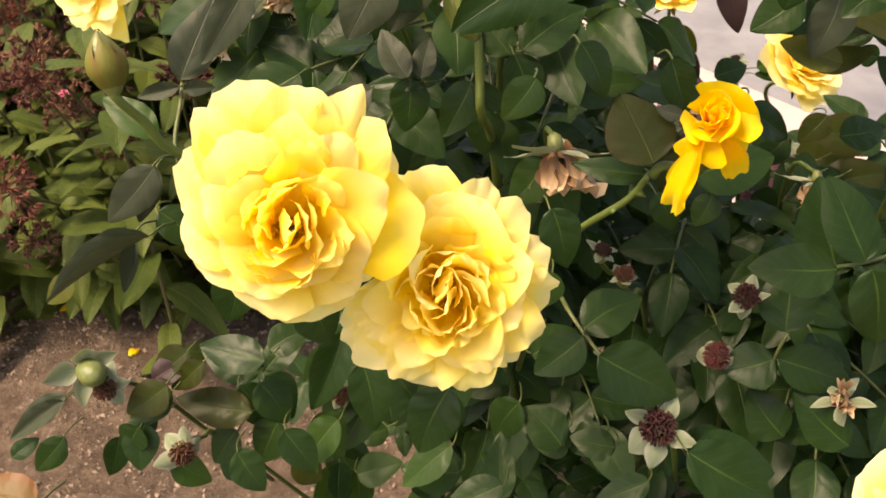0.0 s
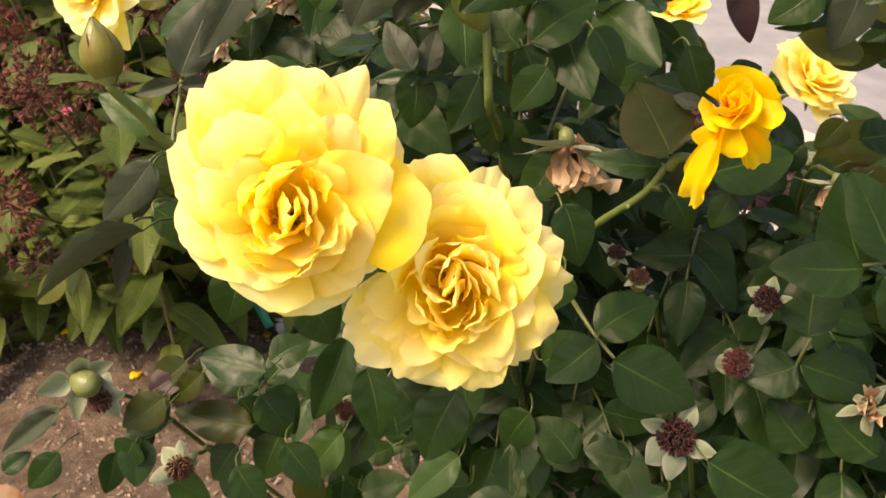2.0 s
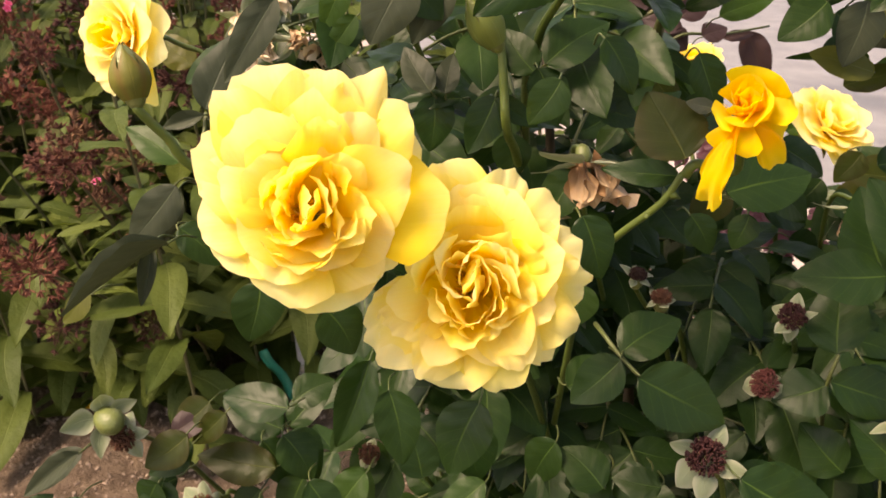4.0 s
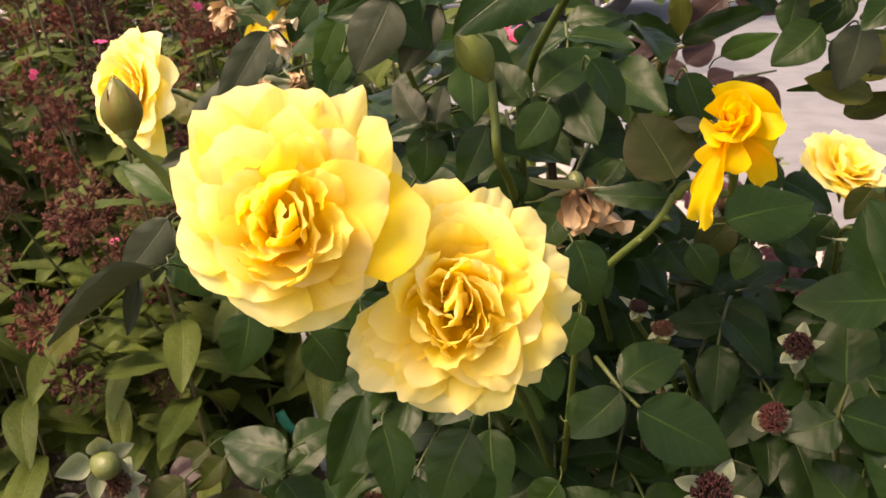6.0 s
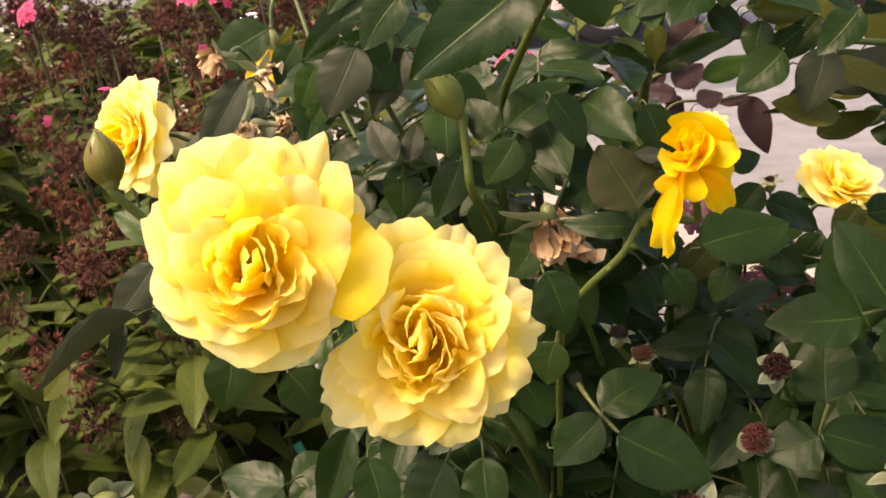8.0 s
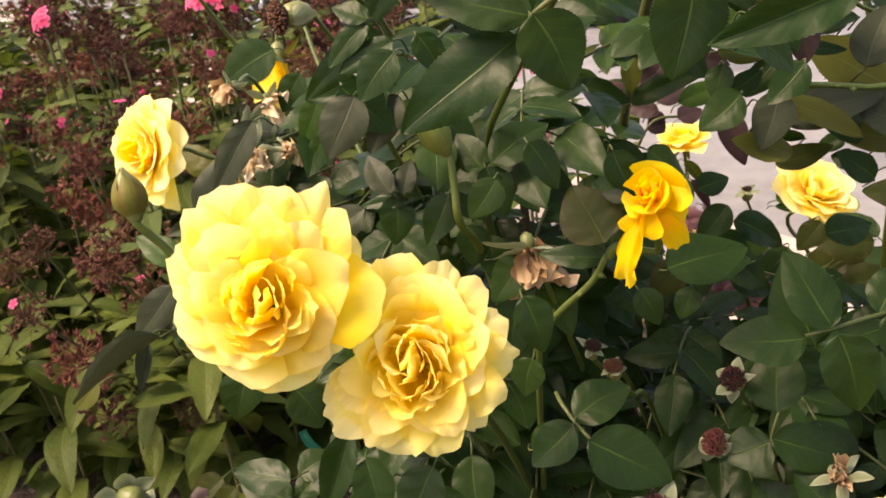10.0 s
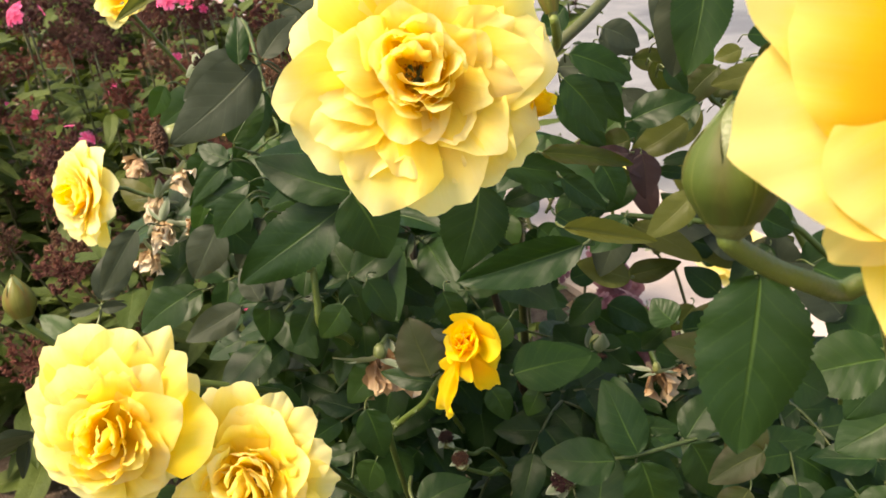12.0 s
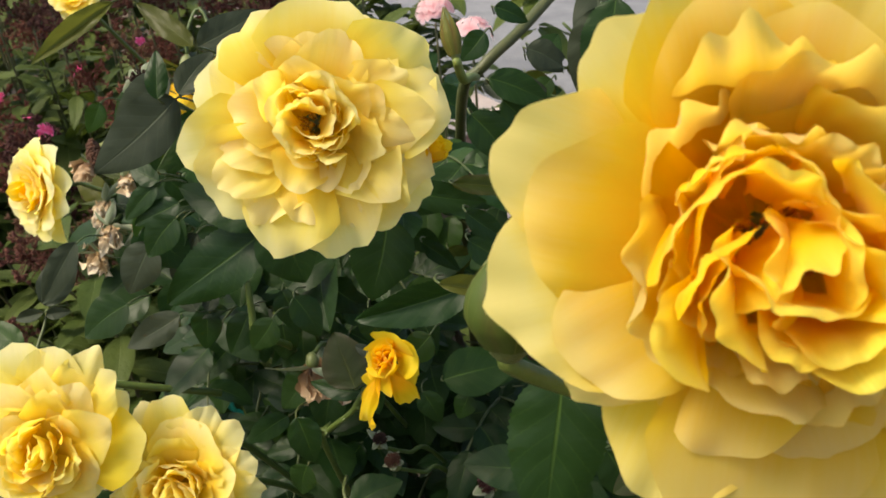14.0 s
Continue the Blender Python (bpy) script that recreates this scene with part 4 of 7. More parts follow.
bloom(bush, (0.006, 0.299, 0.550), (0.04, -0.84, 0.54), [(FLAT, 9, 0.08, -25, TWIN_LOWER_OUTER), (FLAT, 16, 0.08, -25, TWIN_LOWER_MIDDLE), (SOFT, 28, 0.09, -35, TWIN_LOWER_INNER)], 23,
      "open yellow rose with a loosened ruffled heart", folds=24, fold_mat=FLAT, heart=STAMEN_YELLOW, spread=0.018, fold_size=0.95, stem=[(0.03, 0.44, 0.42), (0.07, 0.55, 0.2)])
bloom(bush, (0.126, 0.279, 0.772), (0.18, -0.90, 0.38), [(FLAT, 9, 0.07, -25, CROWN_OUTER), (FLAT, 16, 0.08, -25, CROWN_MIDDLE), (FLAT, 26, 0.08, -35, CROWN_INNER)], 37,
      "large open yellow rose with stamens showing", folds=24, fold_mat=FLAT, heart=STAMEN_YELLOW, spread=0.0145, hollow=0.001, fold_size=0.95, stem=[(0.11, 0.345, 0.74), (0.053, 0.432, 0.640), (0.039, 0.468, 0.602), (0.034, 0.493, 0.543), (0.05, 0.64, 0.2)])
bloom(bush, (0.265, 0.069, 0.8205), (-0.05, -0.95, 0.30), [(DEEP, 8, 0.035, -18, GREAT_OUTER), (DEEP, 11, 0.035, -18, GREAT_MIDDLE), (DEEP, 22, 0.07, -20, GREAT_INNER), (DEEP, 30, 0.08, -15, GREAT_CORE)], 51,
      "very large pale yellow rose with deep golden folds", grid=24, folds=22, fold_mat=GOLDEN, heart=STAMEN_GOLD, spread=0.017, fold_size=1.1, fold_z=0.009, stem=[(0.36, 0.26, 0.64), (0.46, 0.46, 0.3)])
bloom(bush, (0.123, 0.351, 0.607), (-0.10, -0.58, 0.81), [(PETAL_GOLD, 30, 0.06, -25, GOLDEN_HALF_OUTER), (PETAL_GOLD, 34, 0.14, -10, GOLDEN_HALF_DROOP), (PETAL_GOLD, 46, 0.05, -10, GOLDEN_HALF_MIDDLE)], 63,
      "half-open deep golden rose with a drooping outer petal", lift=0.012, sepals=SEPAL, sepal_size=0.006, folds=6, fold_mat=PETAL_GOLD, spread=0.0028, fold_size=0.6, fold_z=0.004, stem=[(0.108, 0.371, 0.571), (0.103, 0.372, 0.565)])
HALF = [(4, 0.034, 0.0155, 70, 84, 46, PETAL_GOLD, 0.10, -48), (3, 0.035, 0.0145, 80, 92, 60, PETAL_GOLD, 0.07, -35), (4, 0.035, 0.013, 84, 96, 85, PETAL_GOLD, 0.06, -25),
        (4, 0.034, 0.010, 87, 99, 130, PETAL_GOLD, 0.05, -15), (3, 0.033, 0.0075, 88, 100, 210, PETAL_GOLD, 0.04, -10), (3, 0.032, 0.005, 89, 98, 300, PETAL_GOLD, 0.04, 0)]
BELL = [(*ring[:6], PETAL, *ring[7:]) for ring in HALF[:3]]
LEMON = [(*ring[:6], PETAL_LEMON_SUNLIT, *ring[7:]) for ring in OPEN]
rose(bush, (-0.272, 0.671, 0.575), (-0.52, -0.80, 0.30), 0, LEMON, 71, "pale yellow rose seen from the side", 1.0, 9, folds=6, extras=[((0.3, -0.3, -0.8), 0.05, 0.02, 10, -20, -10, SOFT)], stem=[(-0.18, 0.72, 0.5), (0.02, 0.68, 0.2)])
rose(bush, (-0.222, 0.950, 0.597), (-0.08, -0.38, -0.92), 0, BELL, 72, "golden yellow rose hanging its head", 1.5, 9, lift=0.0, stem=[(-0.20, 0.985, 0.66), (-0.15, 0.9, 0.55), (0.0, 0.7, 0.3)])
rose(bush, (0.332, 0.820, 0.438), (0.38, -0.50, 0.78), 0, LEMON, 73, "pale yellow rose turned away over dry hips", 1.0, 9, stem=[(0.36, 0.9, 0.3), (0.38, 0.8, 0.1)])
rose(bush, (0.213, 0.894, 0.487), (-0.1, -0.2, 0.9), 0, OPEN[1:], 74, "yellow rose half hidden by burgundy leaves", 0.72, 8, stem=[(0.22, 0.9, 0.38), (0.25, 0.7, 0.15)])
rose(bush, (0.228, 0.269, 0.444), (-0.3, -0.7, 0.6), 0, LEMON, 75, "pale lemon rose low in the leaves", 0.8, 9, stem=[(0.3, 0.5, 0.3)])
rose(bush, (-0.269, 0.823, 0.725), (0, -0.7, 0.6), 0, OPEN[:4], 76, "small pale yellow rose", 0.55, 7, stem=[(-0.2, 0.95, 0.5), (0.0, 0.75, 0.25)])
rose(bush, (0.173, 0.297, 0.752), (0.75, -0.25, 0.45), 0, HALF, 77, "small golden bud just opening", 0.42, 8, lift=0.4, radius=0.03, stem=[(0.15, 0.335, 0.735), (0.115, 0.35, 0.725)])
# buds
bud(bush, (-0.150, 0.382, 0.605), (-0.155, 0.390, 0.631), 0.018, 1, "plump green rose bud tinged brown", stem=[(-0.141, 0.387, 0.587), (-0.122, 0.398, 0.560), (-0.03, 0.46, 0.5)])
bud(bush, (0.019, 0.428, 0.614), (0.005, 0.427, 0.640), 0.017, 2, "closed pale green rose bud on a smooth stem", sepal=SEPAL_PALE, stem=[(0.0215, 0.424, 0.592), (0.0225, 0.424, 0.572), (0.03, 0.47, 0.53), (0.04, 0.55, 0.40)])
bud(bush, (0.2170, 0.093, 0.785), (0.2175, 0.098, 0.8085), 0.0178, 3, "closed green rose bud beside a bloom", sepal=SEPAL_FRESH, stem=[(0.2265, 0.097, 0.774), (0.240, 0.104, 0.765), (0.262, 0.134, 0.740), (0.36, 0.38, 0.5), (0.38, 0.5, 0.3)])
bud(bush, (0.177, 0.350, 0.775), (0.172, 0.360, 0.796), 0.0085, 4, "slim reddish green rose bud", stem=[(0.178, 0.365, 0.760), (0.172, 0.45, 0.735), (0.165, 0.545, 0.705)])
bud(bush, (0.277, 0.391, 0.573), (0.281, 0.378, 0.553), 0.009, 5, "slim nodding green bud", stem=[(0.275, 0.406, 0.580), (0.270, 0.447, 0.575), (0.3, 0.55, 0.4)])
# hips, spent and withered flowers
spent_hip(bush, (0.120, 0.356, 0.416), (-0.20, -0.74, 0.94), 0.0195, 1, "large spent rose with dark red stamens", STAMEN_RED, flare=15, stem=[(0.145, 0.416, 0.356), (0.180, 0.496, 0.216)], reach=0.85, tuft=0.8)
spent_hip(bush, (0.171, 0.404, 0.470), (-0.29, -0.80, 0.82), 0.0115, 2, "spent rose with brown stamens and folded sepals", STAMEN_RED, flare=30, stem=[(0.196, 0.464, 0.410), (0.231, 0.544, 0.270)], reach=1.15)
spent_hip(bush, (0.160, 0.400, 0.431), (-0.56, -0.77, 0.78), 0.0125, 3, "spent rose with brown stamens and folded sepals", STAMEN_RED, flare=-10, stem=[(0.185, 0.460, 0.371), (0.220, 0.540, 0.231)], reach=1.15)
spent_hip(bush, (-0.077, 0.488, 0.318), (0.13, -0.76, 0.74), 0.0115, 4, "small spent rose with brown stamens", STAMEN, flare=-20, stem=[(-0.052, 0.548, 0.258), (-0.017, 0.628, 0.118)], reach=0.8)
spent_hip(bush, (-0.225, 0.424, 0.398), (-0.59, 0.65, -0.17), 0.0175, 5, "round green hip with folded pale sepals", STAMEN, flare=78, reach=1.1, tuft=0.4)
spent_hip(bush, (-0.215, 0.422, 0.384), (0.06, -0.72, 0.29), 0.0125, 6, "spent rose with brown stamens and folded sepals", STAMEN, flare=-10, stem=[(-0.206, 0.475, 0.330), (-0.160, 0.560, 0.150)], reach=1.2)
spent_hip(bush, (-0.168, 0.405, 0.345), (0.29, -0.70, 0.25), 0.0135, 7, "spent rose with brown stamens and folded sepals", STAMEN, flare=5, stem=[(-0.160, 0.462, 0.300), (-0.120, 0.555, 0.120)], reach=1.3)
spent_hip(bush, (0.104, 0.416, 0.476), (-0.10, -0.50, 1.21), 0.009, 9, "small pale calyx with browned stamens", STAMEN, flare=40, stem=[(0.129, 0.476, 0.416), (0.164, 0.556, 0.276)], reach=0.9)
spent_hip(bush, (0.093, 0.430, 0.483), (0.13, -0.43, 1.25), 0.008, 10, "small pale calyx", STAMEN, flare=55, stem=[(0.118, 0.490, 0.423), (0.153, 0.570, 0.283)], reach=1.0)
spent_hip(bush, (-0.066, 0.447, 0.696), (-0.68, -0.54, 0.02), 0.0155, 11, "large brown spent rose on a pale hip", STAMEN, flare=-40, stem=[(-0.041, 0.507, 0.636), (-0.006, 0.587, 0.496)], reach=1.0)
spent_hip(bush, (0.195, 0.540, 0.482), (0.00, -0.34, -0.68), 0.012, 12, "hanging spent rose with pale sepals", STAMEN, flare=0, stem=[(0.220, 0.600, 0.422), (0.255, 0.680, 0.282)], reach=1.4)
spent_hip(bush, (0.271, 0.660, 0.435), (-0.13, -0.34, 1.07), 0.01, 13, "green hip with dry stamens", STAMEN, flare=20, stem=[(0.296, 0.720, 0.375), (0.331, 0.800, 0.235)], reach=1.0, tuft=0.6)
spent_hip(bush, (0.258, 0.792, 0.453), (-0.08, -0.27, 1.11), 0.011, 14, "green hip with dry stamens", STAMEN, flare=20, stem=[(0.283, 0.852, 0.393), (0.318, 0.932, 0.253)], reach=1.0, tuft=0.6)
spent_hip(bush, (-0.050, 0.491, 0.729), (0.18, -0.89, 0.44), 0.011, 15, "small spent rose with pale sepals", STAMEN, flare=15, stem=[(-0.025, 0.551, 0.669), (0.010, 0.631, 0.529)], reach=1.0)
withered(bush, (0.061, 0.410, 0.558), (0.12, -0.42, -0.70), 0.034, 1, "withered brown rose with crumpled petals", stem=[(0.061, 0.466, 0.535), (0.091, 0.546, 0.395)])
withered(bush, (-0.101, 0.591, 0.578), (-0.13, -0.38, -0.39), 0.022, 2, "withered cream rose with crumpled petals", stem=[(-0.101, 0.641, 0.558), (-0.071, 0.721, 0.418)], dry=PETAL_CREAM)
withered(bush, (-0.126, 0.579, 0.568), (0.13, -0.56, -0.23), 0.02, 3, "withered cream rose with crumpled petals", stem=[(-0.126, 0.629, 0.548), (-0.096, 0.709, 0.408)], dry=PETAL_CREAM)
withered(bush, (-0.130, 0.542, 0.598), (0.04, -0.52, -0.22), 0.022, 5, "withered cream rose with crumpled petals", stem=[(-0.130, 0.592, 0.578), (-0.100, 0.672, 0.438)], dry=PETAL_CREAM)
withered(bush, (-0.144, 0.541, 0.575), (-0.10, -0.43, -0.44), 0.02, 6, "withered cream rose with crumpled petals", stem=[(-0.144, 0.591, 0.555), (-0.114, 0.671, 0.415)], dry=PETAL_CREAM)
withered(bush, (-0.108, 0.545, 0.595), (0.48, -0.44, 0.25), 0.018, 7, "withered brown rose with crumpled petals", stem=[(-0.108, 0.595, 0.575), (-0.078, 0.675, 0.435)])
withered(bush, (0.180, 0.633, 0.466), (0.01, -0.26, 0.95), 0.018, 8, "withered brown rose with crumpled petals", stem=[(0.180, 0.683, 0.446), (0.210, 0.763, 0.306)])
withered(bush, (0.237, 0.504, 0.487), (0.08, -0.25, -0.63), 0.026, 9, "withered brown rose with crumpled petals", stem=[(0.237, 0.554, 0.467), (0.267, 0.634, 0.327)])
withered(bush, (0.254, 0.568, 0.452), (0.13, -0.42, -0.19), 0.024, 10, "withered brown rose with crumpled petals", stem=[(0.254, 0.618, 0.432), (0.284, 0.698, 0.292)])
withered(bush, (0.222, 0.370, 0.425), (-0.26, -0.48, 0.73), 0.02, 11, "withered cream rose with pale sepals", stem=[(0.222, 0.420, 0.405), (0.252, 0.500, 0.265)])
withered(bush, (-0.148, 0.570, 0.639), (-0.30, -0.5, -0.3), 0.020, 20, "withered brown rose with crumpled petals", stem=[(-0.138, 0.62, 0.619), (-0.09, 0.70, 0.41)], dry=PETAL_DRY)
withered(bush, (-0.123, 0.570, 0.627), (0.30, -0.5, -0.3), 0.022, 21, "withered cream rose with crumpled petals", stem=[(-0.113, 0.62, 0.607), (-0.09, 0.70, 0.41)], dry=PETAL_CREAM)
withered(bush, (-0.144, 0.570, 0.605), (0.00, -0.5, -0.3), 0.024, 22, "withered cream rose with crumpled petals", stem=[(-0.134, 0.62, 0.585), (-0.09, 0.70, 0.41)], dry=PETAL_CREAM)
withered(bush, (-0.158, 0.570, 0.570), (0.20, -0.5, -0.3), 0.020, 23, "withered cream rose with crumpled petals", stem=[(-0.148, 0.62, 0.550), (-0.09, 0.70, 0.41)], dry=PETAL_CREAM)
withered(bush, (-0.140, 0.570, 0.585), (-0.10, -0.5, -0.3), 0.020, 24, "withered brown rose with crumpled petals", stem=[(-0.130, 0.62, 0.565), (-0.09, 0.70, 0.41)], dry=PETAL_DRY)
# stouter canes
thorny_cane([(0.229, 0.611, 0.757), (0.196, 0.570, 0.731), (0.169, 0.544, 0.712), (0.151, 0.559, 0.680), (0.13, 0.68, 0.5), (0.13, 0.70, 0.2)], 0.0040, 0.0040, CANE_RED, bush, 14, 5, "reddish green cane with thorns")
thorny_cane([(0.316, 0.674, 0.668), (0.321, 0.656, 0.625), (0.327, 0.633, 0.595), (0.335, 0.616, 0.577), (0.40, 0.62, 0.40), (0.36, 0.62, 0.1)], 0.0028, 0.0036, CANE, bush, 8, 6)
thorny_cane([(0.211, 0.471, 0.625), (0.263, 0.477, 0.616), (0.325, 0.492, 0.601), (0.42, 0.52, 0.45), (0.40, 0.60, 0.2)], 0.0016, 0.003, CANE, bush, 8, 7)
thorny_cane([(0.102, 0.372, 0.566), (0.093, 0.375, 0.550), (0.074, 0.385, 0.528), (0.062, 0.404, 0.500), (0.05, 0.52, 0.3)], 0.0017, 0.0022, CANE, bush, 8, 8)
thorny_cane([(0.388, 0.645, 0.690), (0.308, 0.620, 0.670), (0.249, 0.615, 0.659), (0.201, 0.602, 0.674)], 0.0018, 0.0012, CANE, bush, 6, 9)
thorny_cane([(0.343, 0.633, 0.635), (0.299, 0.606, 0.642), (0.257, 0.618, 0.686), (0.223, 0.626, 0.719)], 0.0018, 0.0011, CANE, bush, 6, 10)
thorny_cane([(0.217, 0.812, 0.610), (0.185, 0.792, 0.567), (0.153, 0.784, 0.554), (0.126, 0.787, 0.514), (0.17, 0.72, 0.35), (0.15, 0.66, 0.05)], 0.0012, 0.0028, CANE_RED, bush, 8, 11)
thorny_cane([(0.258, 0.804, 0.533), (0.212, 0.780, 0.533), (0.171, 0.767, 0.535), (0.150, 0.770, 0.500)], 0.0010, 0.0016, CANE_RED, bush, 5, 12)
spent_hip(bush, (-0.138, 0.593, 0.599), (-0.41, -0.28, -0.56), 0.011, 16, "pale dried calyx with long sepals", STAMEN, flare=0, stem=[(-0.113, 0.653, 0.539), (-0.078, 0.733, 0.399)], reach=1.9)
# leaves in front, below and beside the open roses
leaf(bush, (0.086, 0.368, 0.459), (0.131, 0.361, 0.432), 0.75, up=(-0.15, -0.64, 0.75))
leaf(bush, (0.079, 0.386, 0.461), (0.112, 0.399, 0.475), 0.81, up=(-0.13, -0.68, 0.72))
leaf(bush, (0.078, 0.379, 0.462), (0.051, 0.371, 0.441), 0.78, curl=0.35, up=(-0.08, -0.66, 0.75))
tube("leaf_stalk", [(0.086, 0.370, 0.458), (0.079, 0.384, 0.460), (0.072, 0.397, 0.465), (0.069, 0.417, 0.461)], 0.001, 0.0014, STALK, bush)
leaf(bush, (0.194, 0.394, 0.453), (0.197, 0.418, 0.489), 0.83, up=(-0.28, -0.67, 0.69), stalk=False)
leaf(bush, (0.190, 0.395, 0.435), (0.162, 0.392, 0.425), 1.07, up=(-0.24, -0.63, 0.74), stalk=False)
leaf(bush, (0.188, 0.385, 0.443), (0.234, 0.382, 0.425), 0.62, up=(-0.29, -0.62, 0.73), stalk=False)
tube("leaf_stalk", [(0.194, 0.394, 0.453), (0.190, 0.393, 0.437), (0.195, 0.407, 0.410), (0.213, 0.446, 0.353)], 0.001, 0.0014, STALK, bush)
leaf(bush, (0.228, 0.359, 0.401), (0.198, 0.375, 0.425), 0.71, up=(-0.29, -0.59, 0.76))
leaf(bush, (0.202, 0.383, 0.384), (0.181, 0.398, 0.406), 0.91, up=(-0.25, -0.60, 0.76))
leaf(bush, (0.140, 0.352, 0.396), (0.191, 0.354, 0.387), 0.74, up=(-0.23, -0.57, 0.79))
leaf(bush, (0.007, 0.313, 0.483), (-0.009, 0.300, 0.451), 0.78, up=(0.03, -0.62, 0.78))
leaf(bush, (-0.052, 0.379, 0.464), (-0.072, 0.360, 0.421), 0.49, fold=0.5, up=(0.12, -0.64, 0.75))
leaf(bush, (-0.131, 0.479, 0.348), (-0.176, 0.490, 0.364), 0.68, up=(0.21, -0.63, 0.75))
leaf(bush, (-0.129, 0.477, 0.345), (-0.107, 0.467, 0.315), 0.84, up=(0.16, -0.61, 0.77))
leaf(bush, (-0.129, 0.483, 0.345), (-0.101, 0.501, 0.369), 0.61, up=(0.16, -0.65, 0.75))
leaf(bush, (-0.131, 0.447, 0.340), (-0.186, 0.453, 0.348), 0.55, kind="bronze", fold=0.15, up=(0.22, -0.60, 0.77))
leaf(bush, (-0.195, 0.447, 0.367), (-0.170, 0.458, 0.379), 0.73, kind="purple", up=(0.25, -0.62, 0.74))
leaf(bush, (-0.179, 0.436, 0.368), (-0.211, 0.429, 0.349), 0.64, up=(0.27, -0.59, 0.76))
leaf(bush, (-0.201, 0.424, 0.347), (-0.213, 0.419, 0.330), 1.19, up=(0.28, -0.57, 0.77))
leaf(bush, (-0.143, 0.462, 0.350), (-0.122, 0.452, 0.319), 0.73, up=(0.18, -0.61, 0.77))
leaf(bush, (-0.242, 0.416, 0.377), (-0.282, 0.405, 0.353), 0.35, kind="grey", fold=0.5, up=(0.35, -0.56, 0.75))
leaf(bush, (-0.275, 0.397, 0.345), (-0.261, 0.407, 0.354), 0.76, up=(0.35, -0.54, 0.76))
leaf(bush, (-0.143, 0.392, 0.560), (-0.169, 0.381, 0.531), 0.57, kind="grey", fold=0.2, up=(0.29, -0.72, 0.63))
leaf(bush, (-0.145, 0.401, 0.554), (-0.156, 0.390, 0.526), 0.47, kind="grey", fold=0.6, up=(0.28, -0.73, 0.63))
leaf(bush, (-0.137, 0.369, 0.546), (-0.116, 0.365, 0.530), 0.79, up=(0.25, -0.72, 0.65))
leaf(bush, (-0.129, 0.334, 0.555), (-0.181, 0.322, 0.528), 0.21, turn=35, kind="grey", curl=0.15, fold=0.9, up=(0.32, -0.68, 0.66))
leaf(bush, (-0.138, 0.338, 0.552), (-0.145, 0.328, 0.526), 0.34, kind="grey", fold=0.7, up=(0.29, -0.69, 0.67))
leaf(bush, (-0.172, 0.340, 0.527), (-0.189, 0.337, 0.514), 0.66, kind="olive", up=(0.34, -0.65, 0.67))
leaf(bush, (-0.141, 0.454, 0.579), (-0.125, 0.480, 0.618), 0.56, kind="grey", fold=0.2, up=(0.24, -0.81, 0.53))
leaf(bush, (-0.141, 0.448, 0.578), (-0.167, 0.448, 0.572), 0.41, kind="grey", fold=0.6, up=(0.27, -0.78, 0.56))
leaf(bush, (-0.139, 0.447, 0.577), (-0.123, 0.452, 0.576), 0.63, kind="grey", fold=0.6, up=(0.24, -0.79, 0.56))
tube("leaf_stalk", [(-0.141, 0.453, 0.578), (-0.141, 0.443, 0.569), (-0.141, 0.425, 0.557), (-0.138, 0.416, 0.540)], 0.001, 0.0013, STALK, bush)
leaf(bush, (-0.151, 0.426, 0.559), (-0.182, 0.439, 0.578), 0.55, kind="mid", up=(0.30, -0.76, 0.57))
leaf(bush, (-0.097, 0.353, 0.525), (-0.102, 0.343, 0.497), 0.93, up=(0.21, -0.69, 0.70))
leaf(bush, (-0.060, 0.322, 0.527), (-0.047, 0.316, 0.507), 1.03, up=(0.13, -0.68, 0.72))
leaf(bush, (-0.023, 0.399, 0.657), (-0.039, 0.387, 0.627), 0.83, kind="grey", up=(0.09, -0.86, 0.50))
leaf(bush, (-0.004, 0.424, 0.650), (-0.022, 0.412, 0.621), 0.62, kind="grey", fold=0.4, up=(0.05, -0.86, 0.50))
leaf(bush, (-0.015, 0.422, 0.594), (-0.029, 0.437, 0.615), 0.60, kind="grey", up=(0.07, -0.84, 0.54))
leaf(bush, (-0.008, 0.425, 0.592), (-0.004, 0.439, 0.610), 0.63, kind="grey", up=(0.04, -0.84, 0.55))
leaf(bush, (-0.015, 0.436, 0.588), (-0.018, 0.426, 0.561), 0.84, up=(0.05, -0.81, 0.58))
leaf(bush, (0.017, 0.429, 0.589), (0.002, 0.418, 0.562), 0.70, up=(0.01, -0.81, 0.59))
leaf(bush, (0.017, 0.428, 0.588), (0.039, 0.426, 0.573), 0.51, up=(-0.02, -0.82, 0.58))
leaf(bush, (0.000, 0.436, 0.586), (-0.039, 0.437, 0.584), 0.32, up=(0.06, -0.82, 0.57))
leaf(bush, (0.039, 0.438, 0.600), (0.049, 0.428, 0.572), 0.77, up=(-0.05, -0.82, 0.57))
leaf(bush, (0.043, 0.437, 0.602), (0.077, 0.453, 0.621), 0.67, up=(-0.08, -0.85, 0.53))
leaf(bush, (0.039, 0.453, 0.594), (0.020, 0.467, 0.615), 0.73, up=(-0.03, -0.85, 0.53))
leaf(bush, (0.062, 0.465, 0.590), (0.091, 0.460, 0.570), 0.77, up=(-0.10, -0.82, 0.56))
leaf(bush, (0.071, 0.459, 0.571), (0.097, 0.460, 0.562), 0.73, up=(-0.11, -0.81, 0.58))
leaf(bush, (0.024, 0.466, 0.556), (0.024, 0.457, 0.531), 0.94, up=(-0.02, -0.80, 0.61))
